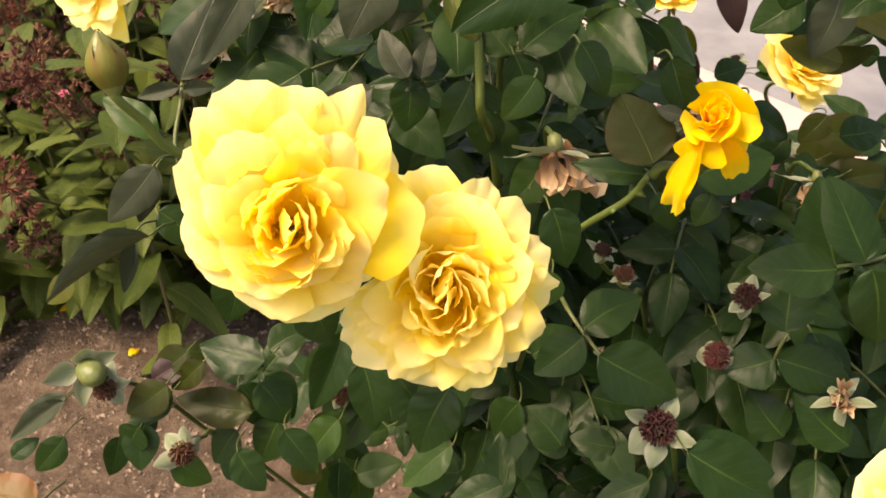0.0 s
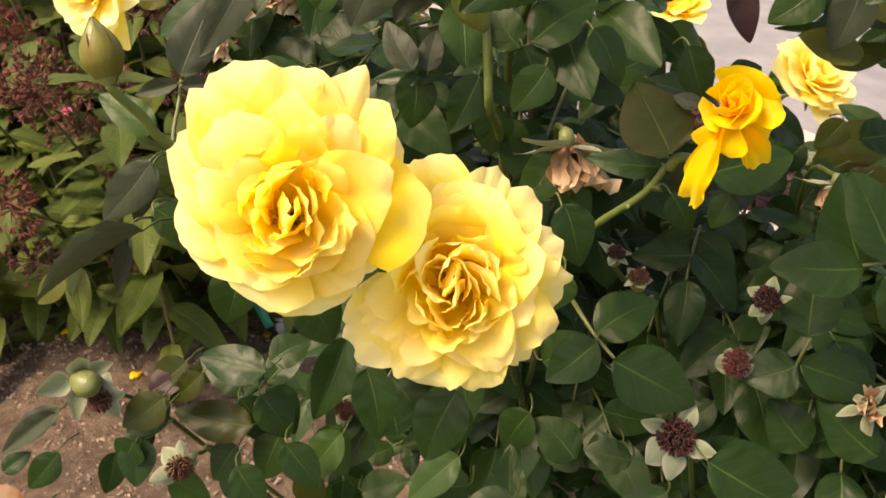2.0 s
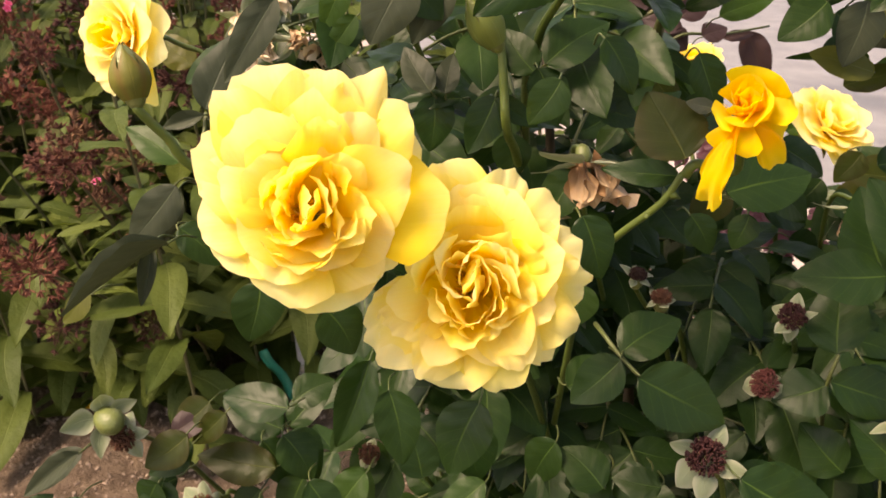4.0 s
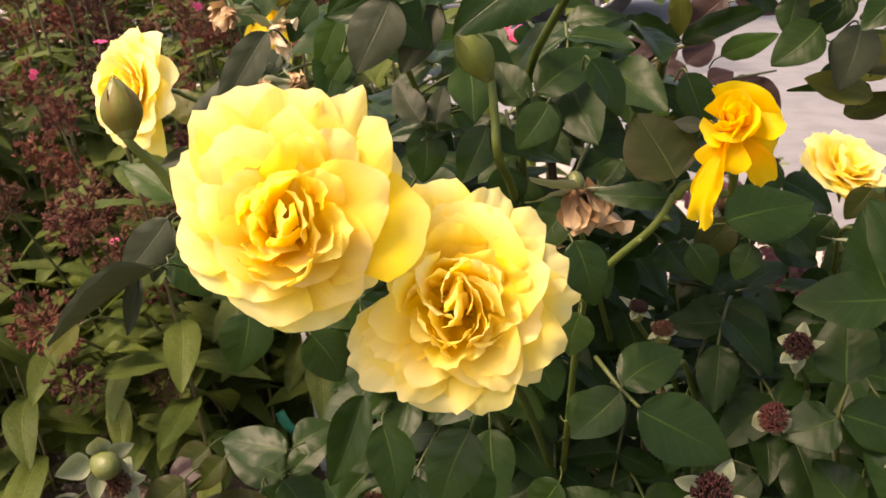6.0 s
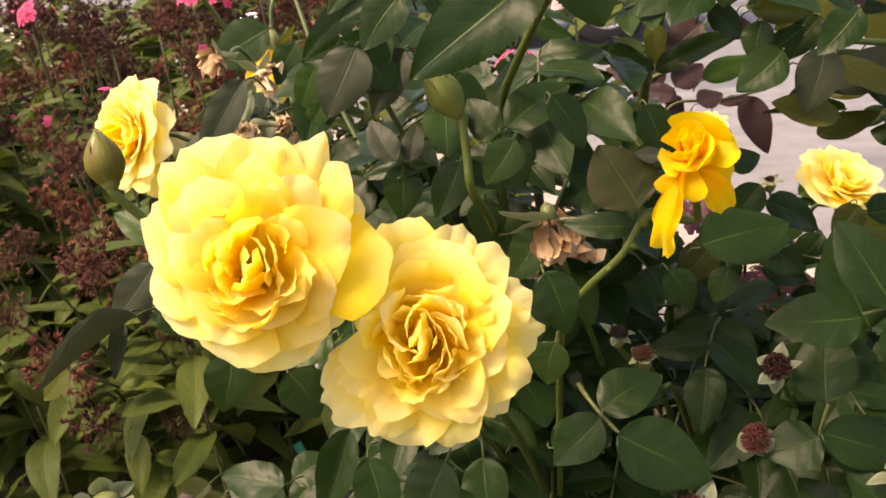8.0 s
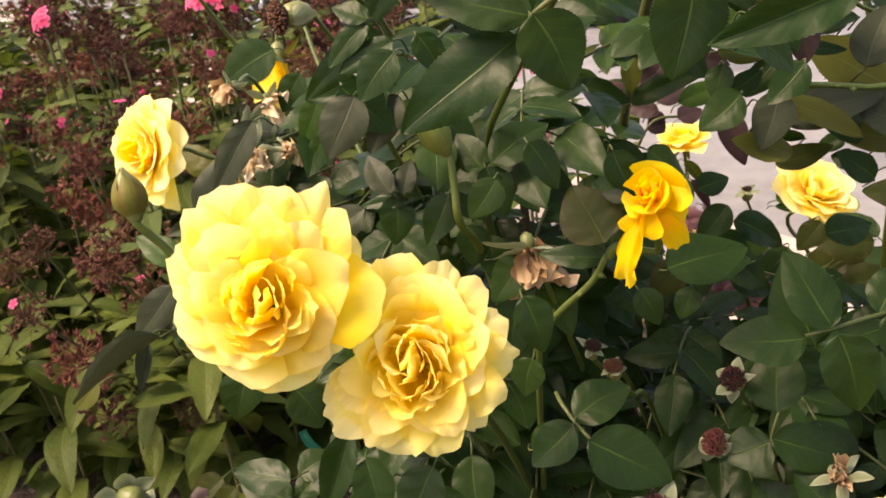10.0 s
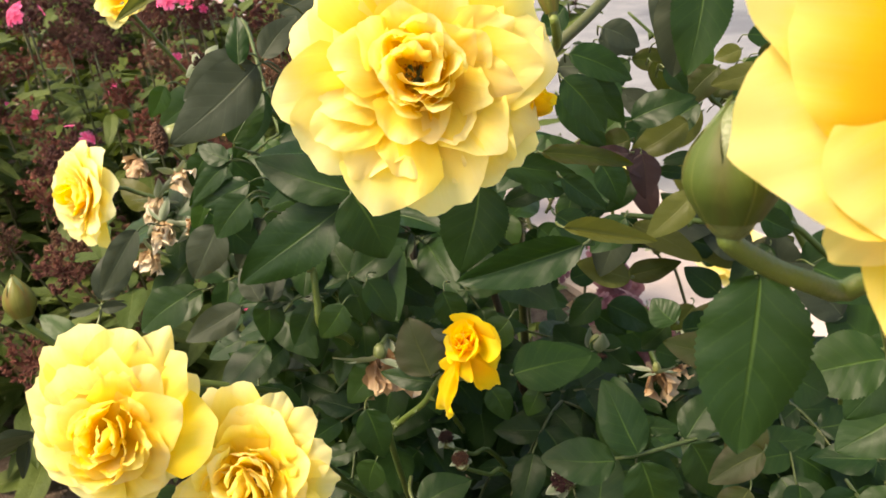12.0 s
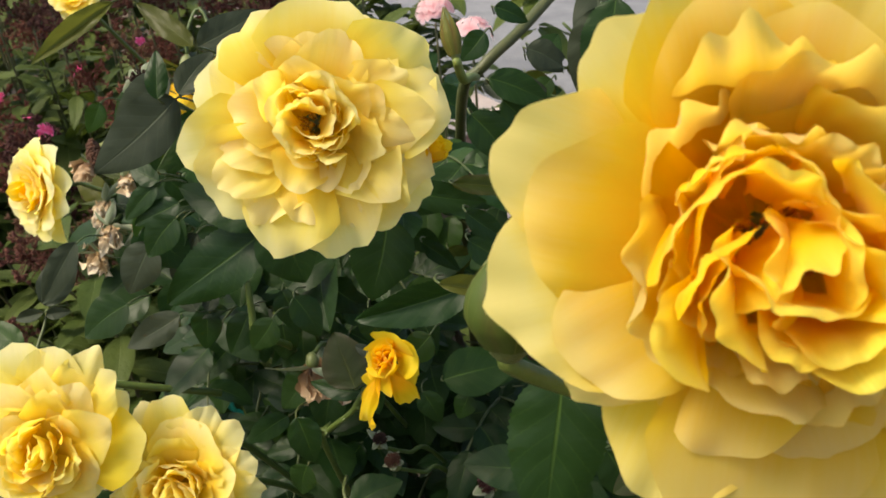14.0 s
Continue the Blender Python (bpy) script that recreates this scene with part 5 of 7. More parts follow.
leaf(bush, (0.056, 0.410, 0.554), (0.037, 0.401, 0.531), 0.80, up=(-0.06, -0.77, 0.64))
leaf(bush, (0.056, 0.376, 0.544), (0.067, 0.366, 0.515), 0.75, up=(-0.09, -0.74, 0.67))
leaf(bush, (0.059, 0.374, 0.508), (0.052, 0.368, 0.488), 1.05, up=(-0.07, -0.70, 0.71))
leaf(bush, (0.100, 0.363, 0.576), (0.087, 0.382, 0.604), 0.98, kind="bronze", fold=0.1, up=(-0.16, -0.79, 0.59))
leaf(bush, (0.101, 0.377, 0.563), (0.066, 0.382, 0.567), 0.43, up=(-0.13, -0.77, 0.62))
leaf(bush, (0.113, 0.368, 0.598), (0.101, 0.373, 0.600), 0.63, kind="grey", up=(-0.18, -0.80, 0.58))
leaf(bush, (0.155, 0.473, 0.509), (0.198, 0.482, 0.514), 0.73, up=(-0.24, -0.75, 0.62))
leaf(bush, (0.123, 0.447, 0.512), (0.135, 0.440, 0.490), 0.79, up=(-0.18, -0.73, 0.65))
leaf(bush, (0.155, 0.448, 0.511), (0.147, 0.442, 0.492), 0.88, up=(-0.21, -0.73, 0.65))
leaf(bush, (0.319, 0.621, 0.461), (0.271, 0.626, 0.465), 0.77, kind="bronze", up=(-0.32, -0.74, 0.60))
leaf(bush, (0.237, 0.801, 0.529), (0.256, 0.781, 0.482), 0.57, kind="purple", curl=0.4, up=(-0.23, -0.82, 0.52))
leaf(bush, (0.176, 0.771, 0.541), (0.143, 0.778, 0.550), 0.59, kind="purple", up=(-0.15, -0.85, 0.50))
leaf(bush, (0.193, 0.768, 0.534), (0.216, 0.777, 0.541), 0.88, kind="purple", up=(-0.20, -0.84, 0.50))
leaf(bush, (0.215, 0.788, 0.528), (0.246, 0.795, 0.530), 0.37, kind="purple", up=(-0.22, -0.83, 0.50))
leaf(bush, (0.166, 0.768, 0.537), (0.182, 0.767, 0.525), 1.21, kind="purple", up=(-0.17, -0.84, 0.51))
leaf(bush, (0.197, 0.769, 0.494), (0.215, 0.762, 0.471), 0.46, kind="bronze", fold=0.9, up=(-0.20, -0.81, 0.55))
leaf(bush, (0.202, 0.761, 0.478), (0.218, 0.752, 0.450), 0.37, kind="purple", fold=0.9, up=(-0.20, -0.80, 0.57))
leaf(bush, (0.116, 0.540, 0.581), (0.144, 0.534, 0.559), 0.44, up=(-0.17, -0.82, 0.54))
leaf(bush, (0.244, 0.540, 0.571), (0.197, 0.545, 0.574), 0.21, fold=0.7, up=(-0.29, -0.80, 0.53))
leaf(bush, (0.276, 0.590, 0.577), (0.249, 0.589, 0.569), 0.67, kind="olive", up=(-0.32, -0.80, 0.51))
leaf(bush, (0.282, 0.581, 0.560), (0.261, 0.579, 0.549), 0.64, up=(-0.33, -0.78, 0.53))
leaf(bush, (0.287, 0.573, 0.543), (0.272, 0.578, 0.546), 1.08, up=(-0.34, -0.77, 0.54))
leaf(bush, (0.203, 0.480, 0.632), (0.176, 0.475, 0.616), 0.46, up=(-0.28, -0.83, 0.49))
leaf(bush, (0.182, 0.482, 0.637), (0.176, 0.475, 0.616), 0.84, up=(-0.27, -0.83, 0.49))
leaf(bush, (-0.236, 0.732, 0.535), (-0.272, 0.749, 0.561), 0.65, kind="olive", curl=0.1, fold=0.1, up=(0.28, -0.82, 0.50))
leaf(bush, (-0.165, 0.754, 0.638), (-0.217, 0.743, 0.613), 0.78, fold=0.2, up=(0.28, -0.89, 0.37))
leaf(bush, (-0.021, 0.475, 0.647), (-0.070, 0.472, 0.644), 0.39, up=(0.18, -0.91, 0.38))
leaf(bush, (-0.063, 0.488, 0.640), (-0.079, 0.481, 0.614), 0.61, kind="mid", up=(0.21, -0.89, 0.41))
leaf(bush, (-0.058, 0.482, 0.621), (-0.077, 0.476, 0.600), 0.54, kind="mid", up=(0.21, -0.88, 0.43))
leaf(bush, (-0.095, 0.571, 0.643), (-0.112, 0.564, 0.618), 0.75, up=(0.23, -0.89, 0.39))
leaf(bush, (0.149, 0.784, 0.557), (0.119, 0.790, 0.570), 0.63, kind="purple", up=(-0.09, -0.90, 0.43))
leaf(bush, (0.164, 0.791, 0.571), (0.141, 0.782, 0.542), 0.81, kind="purple", up=(-0.11, -0.89, 0.44))
leaf(bush, (0.177, 0.784, 0.547), (0.203, 0.798, 0.565), 0.84, kind="purple", up=(-0.15, -0.89, 0.44))
leaf(bush, (0.172, 0.607, 0.622), (0.144, 0.602, 0.605), 0.94, kind="purple", up=(-0.15, -0.90, 0.41))
leaf(bush, (0.175, 0.597, 0.621), (0.210, 0.602, 0.613), 0.53, kind="purple", up=(-0.20, -0.89, 0.40))
leaf(bush, (0.177, 0.645, 0.577), (0.222, 0.660, 0.591), 0.43, kind="mid", up=(-0.19, -0.88, 0.43))
leaf(bush, (0.135, 0.574, 0.631), (0.136, 0.569, 0.605), 0.63, kind="olive", up=(-0.12, -0.91, 0.41))
leaf(bush, (0.074, 0.350, 0.694), (0.023, 0.354, 0.713), 0.50, up=(0.20, -0.85, 0.49))
leaf(bush, (0.066, 0.356, 0.685), (0.010, 0.335, 0.650), 0.55, fold=0.3, up=(0.21, -0.81, 0.55))
leaf(bush, (0.074, 0.345, 0.695), (0.091, 0.338, 0.662), 1.02, up=(0.13, -0.83, 0.54))
tube("leaf_stalk", [(0.066, 0.356, 0.685), (0.074, 0.350, 0.694), (0.085, 0.349, 0.701), (0.096, 0.374, 0.703)], 0.0011, 0.0015, STALK, bush)
leaf(bush, (0.140, 0.323, 0.707), (0.132, 0.309, 0.667), 0.83, up=(0.02, -0.84, 0.54))
leaf(bush, (0.188, 0.263, 0.702), (0.137, 0.254, 0.690), 0.41, turn=-25, fold=0.45, up=(-0.04, -0.83, 0.56))
leaf(bush, (0.145, 0.361, 0.703), (0.186, 0.368, 0.693), 0.43, up=(-0.04, -0.87, 0.50))
leaf(bush, (-0.002, 0.431, 0.747), (-0.039, 0.420, 0.727), 0.59, kind="grey", up=(0.29, -0.86, 0.41))
leaf(bush, (0.004, 0.443, 0.723), (-0.018, 0.428, 0.686), 0.49, up=(0.26, -0.85, 0.46))
leaf(bush, (0.029, 0.449, 0.725), (0.009, 0.438, 0.697), 0.57, up=(0.22, -0.87, 0.45))
leaf(bush, (-0.027, 0.463, 0.677), (-0.062, 0.448, 0.648), 0.44, up=(0.30, -0.81, 0.50))
leaf(bush, (-0.011, 0.425, 0.660), (-0.037, 0.411, 0.628), 0.59, up=(0.28, -0.79, 0.54))
leaf(bush, (-0.021, 0.434, 0.685), (-0.003, 0.434, 0.667), 0.62, up=(0.26, -0.83, 0.50))
leaf(bush, (0.059, 0.430, 0.719), (0.072, 0.420, 0.681), 0.62, up=(0.14, -0.87, 0.47))
leaf(bush, (0.010, 0.427, 0.681), (0.024, 0.423, 0.658), 0.75, up=(0.22, -0.83, 0.51))
leaf(bush, (0.189, 0.453, 0.719), (0.213, 0.450, 0.692), 0.62, up=(-0.09, -0.88, 0.46))
leaf(bush, (0.281, 0.652, 0.633), (0.227, 0.638, 0.612), 0.61, kind="olive", fold=0.1, up=(-0.13, -0.86, 0.50))
leaf(bush, (0.291, 0.736, 0.619), (0.265, 0.748, 0.647), 0.75, kind="olive", up=(-0.14, -0.87, 0.47))
leaf(bush, (0.317, 0.710, 0.624), (0.293, 0.721, 0.649), 0.75, kind="olive", up=(-0.17, -0.86, 0.47))
leaf(bush, (0.293, 0.532, 0.604), (0.244, 0.541, 0.636), 0.67, kind="olive", up=(-0.17, -0.83, 0.53))
leaf(bush, (0.293, 0.638, 0.595), (0.328, 0.660, 0.621), 0.66, up=(-0.19, -0.84, 0.51))
leaf(bush, (0.273, 0.539, 0.578), (0.242, 0.550, 0.607), 0.56, up=(-0.15, -0.81, 0.56))
leaf(bush, (0.205, 0.535, 0.648), (0.192, 0.531, 0.634), 1.03, kind="mid", up=(-0.07, -0.85, 0.52))
leaf(bush, (0.301, 0.518, 0.569), (0.256, 0.520, 0.582), 0.57, kind="olive", up=(-0.18, -0.79, 0.58))
leaf(bush, (0.248, 0.518, 0.589), (0.292, 0.523, 0.573), 0.50, up=(-0.17, -0.80, 0.58))
leaf(bush, (0.308, 0.632, 0.676), (0.336, 0.633, 0.657), 0.63, kind="mid", up=(-0.22, -0.86, 0.46))
leaf(bush, (0.328, 0.660, 0.632), (0.360, 0.675, 0.643), 0.44, up=(-0.23, -0.85, 0.48))
leaf(bush, (0.333, 0.662, 0.633), (0.370, 0.666, 0.618), 0.49, kind="bronze", up=(-0.23, -0.84, 0.49))
leaf(bush, (0.334, 0.633, 0.616), (0.366, 0.637, 0.604), 0.72, up=(-0.24, -0.83, 0.51))
leaf(bush, (0.309, 0.656, 0.680), (0.289, 0.654, 0.674), 0.84, kind="olive", up=(-0.18, -0.88, 0.44))
leaf(bush, (0.316, 0.484, 0.611), (0.295, 0.490, 0.625), 0.82, up=(-0.23, -0.80, 0.55))
leaf(bush, (0.217, 0.375, 0.515), (0.196, 0.393, 0.553), 0.67, up=(-0.09, -0.71, 0.69), stalk=False)
leaf(bush, (0.203, 0.376, 0.510), (0.159, 0.373, 0.511), 0.72, up=(-0.05, -0.69, 0.72), stalk=False)
leaf(bush, (0.217, 0.369, 0.513), (0.228, 0.358, 0.472), 0.82, up=(-0.12, -0.66, 0.74), stalk=False)
leaf(bush, (0.246, 0.385, 0.514), (0.265, 0.378, 0.479), 0.75, up=(-0.16, -0.67, 0.72), stalk=False)
leaf(bush, (0.245, 0.390, 0.513), (0.266, 0.409, 0.537), 0.71, up=(-0.16, -0.71, 0.69), stalk=False)
tube("leaf_stalk", [(0.203, 0.376, 0.510), (0.217, 0.375, 0.514), (0.246, 0.388, 0.514), (0.266, 0.399, 0.511), (0.296, 0.429, 0.491)], 0.001, 0.0017, STALK, bush)
leaf(bush, (0.140, 0.440, 0.526), (0.191, 0.457, 0.534), 0.71, up=(-0.03, -0.75, 0.67))
leaf(bush, (0.266, 0.374, 0.583), (0.230, 0.376, 0.590), 0.67, kind="bronze", up=(-0.17, -0.75, 0.64))
leaf(bush, (0.277, 0.345, 0.560), (0.259, 0.337, 0.540), 0.83, kind="bronze", up=(-0.20, -0.69, 0.70))
leaf(bush, (0.277, 0.330, 0.551), (0.248, 0.323, 0.537), 0.69, kind="bronze", up=(-0.20, -0.67, 0.71))
leaf(bush, (0.268, 0.313, 0.540), (0.250, 0.303, 0.516), 0.78, kind="bronze", up=(-0.19, -0.65, 0.74))
leaf(bush, (0.269, 0.392, 0.546), (0.292, 0.405, 0.556), 0.81, up=(-0.21, -0.72, 0.66))
leaf(bush, (-0.074, 0.444, 0.587), (-0.108, 0.432, 0.567), 0.81, up=(0.38, -0.65, 0.66))
leaf(bush, (-0.035, 0.437, 0.582), (-0.075, 0.425, 0.563), 0.52, kind="grey", up=(0.35, -0.65, 0.67))
leaf(bush, (0.033, 0.357, 0.759), (-0.012, 0.337, 0.728), 0.57, kind="grey", fold=0.15, up=(0.37, -0.76, 0.54))
leaf(bush, (0.027, 0.350, 0.761), (0.024, 0.365, 0.783), 0.48, up=(0.35, -0.80, 0.50))
leaf(bush, (0.043, 0.374, 0.780), (0.073, 0.391, 0.794), 0.56, kind="grey", up=(0.28, -0.84, 0.47))
leaf(bush, (0.030, 0.322, 0.816), (-0.011, 0.308, 0.793), 0.22, kind="olive", fold=0.5, up=(0.41, -0.79, 0.46))
leaf(bush, (0.061, 0.327, 0.793), (0.032, 0.337, 0.813), 0.34, kind="olive", up=(0.34, -0.82, 0.46))
leaf(bush, (0.180, 0.363, 0.743), (0.201, 0.359, 0.717), 0.68, up=(0.04, -0.82, 0.57))
leaf(bush, (0.182, 0.449, 0.733), (0.219, 0.453, 0.718), 0.57, up=(0.02, -0.84, 0.54))
leaf(bush, (0.200, 0.552, 0.717), (0.226, 0.559, 0.712), 0.87, kind="grey", up=(0.00, -0.86, 0.52))
leaf(bush, (0.252, 0.490, 0.756), (0.268, 0.492, 0.745), 0.75, kind="bronze", up=(-0.07, -0.87, 0.49))
leaf(bush, (0.218, 0.495, 0.666), (0.196, 0.495, 0.662), 1.06, kind="bronze", up=(0.01, -0.81, 0.59))
leaf(bush, (0.169, 0.360, 0.707), (0.215, 0.369, 0.698), 0.28, kind="bronze", up=(0.04, -0.79, 0.61))
leaf(bush, (0.227, 0.117, 0.763), (0.223, 0.102, 0.724), 0.67, curl=0.12, fold=0.22, up=(-0.12, -0.69, 0.71))
leaf(bush, (0.284, 0.196, 0.690), (0.254, 0.194, 0.687), 0.85, up=(-0.20, -0.69, 0.70))
leaf(bush, (0.309, 0.244, 0.639), (0.284, 0.236, 0.623), 0.90, up=(-0.22, -0.65, 0.73))
leaf(bush, (0.249, 0.178, 0.698), (0.264, 0.180, 0.688), 0.95, up=(-0.11, -0.64, 0.76))
leaf(bush, (0.182, 0.216, 0.731), (0.215, 0.223, 0.723), 0.27, kind="olive", fold=0.5, up=(0.04, -0.74, 0.67))
leaf(bush, (-0.089, 0.429, 0.642), (-0.117, 0.411, 0.606), 0.44, kind="grey", up=(0.42, -0.66, 0.62))
leaf(bush, (0.035, 0.368, 0.703), (0.054, 0.367, 0.685), 0.84, up=(0.29, -0.75, 0.60))
leaf(bush, (-0.032, 0.414, 0.660), (-0.006, 0.410, 0.633), 0.88, up=(0.34, -0.71, 0.62))
leaf(bush, (0.225, 0.269, 0.663), (0.216, 0.276, 0.671), 1.14, up=(-0.02, -0.70, 0.71))
leaf(bush, (-0.218, 0.321, 0.391), (-0.256, 0.330, 0.399), 0.73, kind="orange", fold=0.15, up=(0.35, -0.50, 0.80))
leaf(bush, (0.103, 0.378, 0.380), (0.076, 0.383, 0.382), 0.80, up=(-0.10, -0.56, 0.82))
leaf(bush, (0.072, 0.384, 0.373), (0.050, 0.400, 0.391), 0.90, up=(-0.06, -0.58, 0.81))
leaf(bush, (0.007, 0.354, 0.403), (-0.023, 0.344, 0.382), 0.61, kind="mid", up=(0.04, -0.55, 0.83))
leaf(bush, (0.035, 0.328, 0.400), (0.001, 0.323, 0.387), 0.62, up=(-0.00, -0.53, 0.85))
leaf(bush, (0.036, 0.359, 0.355), (0.035, 0.384, 0.385), 0.55, up=(-0.03, -0.55, 0.83))
leaf(bush, (0.113, 0.332, 0.401), (0.084, 0.328, 0.390), 0.60, up=(-0.12, -0.53, 0.84))
leaf(bush, (-0.070, 0.433, 0.346), (-0.099, 0.418, 0.318), 0.66, kind="mid", up=(0.13, -0.56, 0.82))
leaf(bush, (-0.041, 0.363, 0.456), (-0.034, 0.345, 0.421), 0.67, up=(0.09, -0.59, 0.80))
leaf(bush, (0.131, 0.334, 0.421), (0.180, 0.324, 0.397), 0.65, up=(-0.21, -0.53, 0.82))
leaf(bush, (-0.102, 0.414, 0.356), (-0.082, 0.402, 0.328), 0.71, up=(0.14, -0.55, 0.82))
leaf(bush, (-0.160, 0.452, 0.380), (-0.184, 0.444, 0.362), 0.64, kind="bronze", up=(0.24, -0.59, 0.77))
leaf(bush, (-0.133, 0.406, 0.344), (-0.115, 0.395, 0.319), 0.80, up=(0.18, -0.53, 0.83))
leaf(bush, (0.253, 0.432, 0.780), (0.243, 0.410, 0.729), 0.62, up=(-0.09, -0.86, 0.50))
leaf(bush, (0.235, 0.457, 0.721), (0.249, 0.456, 0.705), 0.66, up=(-0.07, -0.84, 0.54))
leaf(bush, (0.224, 0.482, 0.661), (0.227, 0.474, 0.633), 0.76, kind="purple", up=(-0.04, -0.80, 0.60))
leaf(bush, (0.216, 0.462, 0.669), (0.192, 0.463, 0.671), 0.41, kind="purple", up=(-0.01, -0.81, 0.59))
leaf(bush, (0.179, 0.328, 0.706), (0.200, 0.328, 0.690), 0.52, up=(0.01, -0.78, 0.62))
leaf(bush, (0.258, 0.485, 0.656), (0.237, 0.486, 0.655), 0.49, up=(-0.07, -0.80, 0.59))
leaf(bush, (0.180, 0.465, 0.757), (0.165, 0.460, 0.742), 0.81, up=(0.04, -0.87, 0.49))
leaf(bush, (0.185, 0.482, 0.767), (0.205, 0.485, 0.757), 0.63, up=(0.00, -0.88, 0.47))
leaf(bush, (0.217, 0.506, 0.714), (0.206, 0.503, 0.702), 0.94, kind="mid", up=(-0.02, -0.85, 0.53))
leaf(bush, (0.198, 0.428, 0.675), (0.210, 0.423, 0.652), 0.80, up=(-0.01, -0.79, 0.61))
leaf(bush, (0.174, 0.366, 0.671), (0.195, 0.366, 0.654), 0.72, up=(0.02, -0.77, 0.64))
leaf(bush, (0.211, 0.417, 0.647), (0.191, 0.409, 0.629), 0.75, up=(-0.01, -0.77, 0.64))
leaf(bush, (0.041, 0.344, 0.765), (0.056, 0.359, 0.782), 0.60, kind="grey", up=(0.28, -0.83, 0.49))
leaf(bush, (0.012, 0.361, 0.718), (0.025, 0.379, 0.741), 0.62, up=(0.30, -0.79, 0.54))
leaf(bush, (-0.009, 0.403, 0.695), (-0.030, 0.408, 0.703), 0.65, up=(0.33, -0.76, 0.56))
leaf(bush, (-0.011, 0.402, 0.693), (-0.033, 0.393, 0.674), 0.51, up=(0.33, -0.74, 0.58))
leaf(bush, (0.002, 0.399, 0.683), (-0.028, 0.393, 0.671), 0.55, up=(0.32, -0.74, 0.59))
leaf(bush, (0.004, 0.386, 0.679), (-0.016, 0.377, 0.658), 0.79, up=(0.31, -0.73, 0.61))
leaf(bush, (0.049, 0.363, 0.754), (0.040, 0.354, 0.730), 0.57, up=(0.27, -0.80, 0.53))
leaf(bush, (-0.067, 0.463, 0.724), (-0.078, 0.457, 0.706), 0.69, kind="mid", up=(0.38, -0.77, 0.52))
leaf(bush, (0.047, 0.392, 0.607), (0.033, 0.385, 0.587), 0.85, up=(0.23, -0.70, 0.68))
leaf(bush, (0.066, 0.383, 0.627), (0.081, 0.378, 0.603), 0.73, up=(0.19, -0.72, 0.67))
leaf(bush, (0.109, 0.386, 0.618), (0.118, 0.379, 0.592), 0.73, up=(0.13, -0.72, 0.69))
leaf(bush, (0.145, 0.383, 0.601), (0.128, 0.377, 0.585), 0.88, up=(0.09, -0.71, 0.70))
leaf(bush, (0.303, 0.868, 0.413), (0.348, 0.883, 0.428), 0.54, kind="mid", up=(-0.24, -0.82, 0.52))
leaf(bush, (0.302, 0.866, 0.407), (0.346, 0.872, 0.397), 0.28, up=(-0.24, -0.81, 0.54))
leaf(bush, (0.104, 0.570, 0.573), (0.125, 0.572, 0.560), 0.91, up=(-0.09, -0.88, 0.47))
leaf(bush, (0.098, 0.686, 0.598), (0.123, 0.691, 0.591), 0.67, kind="mid", up=(-0.07, -0.91, 0.42))
leaf(bush, (0.085, 0.682, 0.591), (0.111, 0.694, 0.604), 0.62, kind="mid", up=(-0.06, -0.91, 0.41))
leaf(bush, (0.244, 0.537, 0.769), (0.250, 0.509, 0.699), 0.51, kind="grey", fold=0.15, up=(-0.07, -0.87, 0.49))
leaf(bush, (0.263, 0.520, 0.679), (0.219, 0.507, 0.658), 0.57, up=(-0.06, -0.82, 0.57))
leaf(bush, (0.174, 0.492, 0.698), (0.203, 0.485, 0.665), 0.53, up=(0.01, -0.83, 0.56))
leaf(bush, (0.202, 0.533, 0.729), (0.225, 0.533, 0.711), 0.72, kind="grey", up=(-0.02, -0.86, 0.51))
leaf(bush, (0.235, 0.304, 0.707), (0.215, 0.296, 0.689), 0.58, kind="olive", up=(-0.06, -0.77, 0.64))
leaf(bush, (0.190, 0.458, 0.669), (0.214, 0.458, 0.651), 0.42, kind="bronze", up=(-0.01, -0.80, 0.60))
leaf(bush, (0.214, 0.481, 0.661), (0.234, 0.481, 0.645), 0.75, kind="purple", up=(-0.04, -0.80, 0.60))
leaf(bush, (0.258, 0.505, 0.650), (0.239, 0.504, 0.646), 0.55, up=(-0.07, -0.80, 0.59))
leaf(bush, (0.154, 0.422, 0.678), (0.173, 0.421, 0.659), 0.77, up=(0.05, -0.79, 0.61))
leaf(bush, (0.187, 0.458, 0.624), (0.162, 0.450, 0.608), 0.86, up=(0.03, -0.76, 0.64))
leaf(bush, (0.207, 0.461, 0.623), (0.198, 0.449, 0.592), 0.79, kind="grey", up=(-0.01, -0.76, 0.65))
leaf(bush, (0.292, 0.454, 0.629), (0.314, 0.457, 0.617), 0.80, up=(-0.24, -0.80, 0.56))
leaf(bush, (0.225, 0.621, 0.685), (0.265, 0.629, 0.676), 0.51, kind="bronze", up=(-0.13, -0.89, 0.45))
leaf(bush, (0.275, 0.615, 0.652), (0.253, 0.627, 0.677), 0.84, kind="olive", up=(-0.15, -0.87, 0.46))
leaf(bush, (0.285, 0.616, 0.649), (0.298, 0.630, 0.667), 0.79, kind="bronze", up=(-0.18, -0.86, 0.47))
leaf(bush, (0.196, 0.554, 0.524), (0.174, 0.545, 0.502), 0.76, up=(-0.01, -0.75, 0.66), stalk=False)
leaf(bush, (0.204, 0.570, 0.506), (0.241, 0.572, 0.484), 0.69, up=(-0.06, -0.74, 0.67), stalk=False)
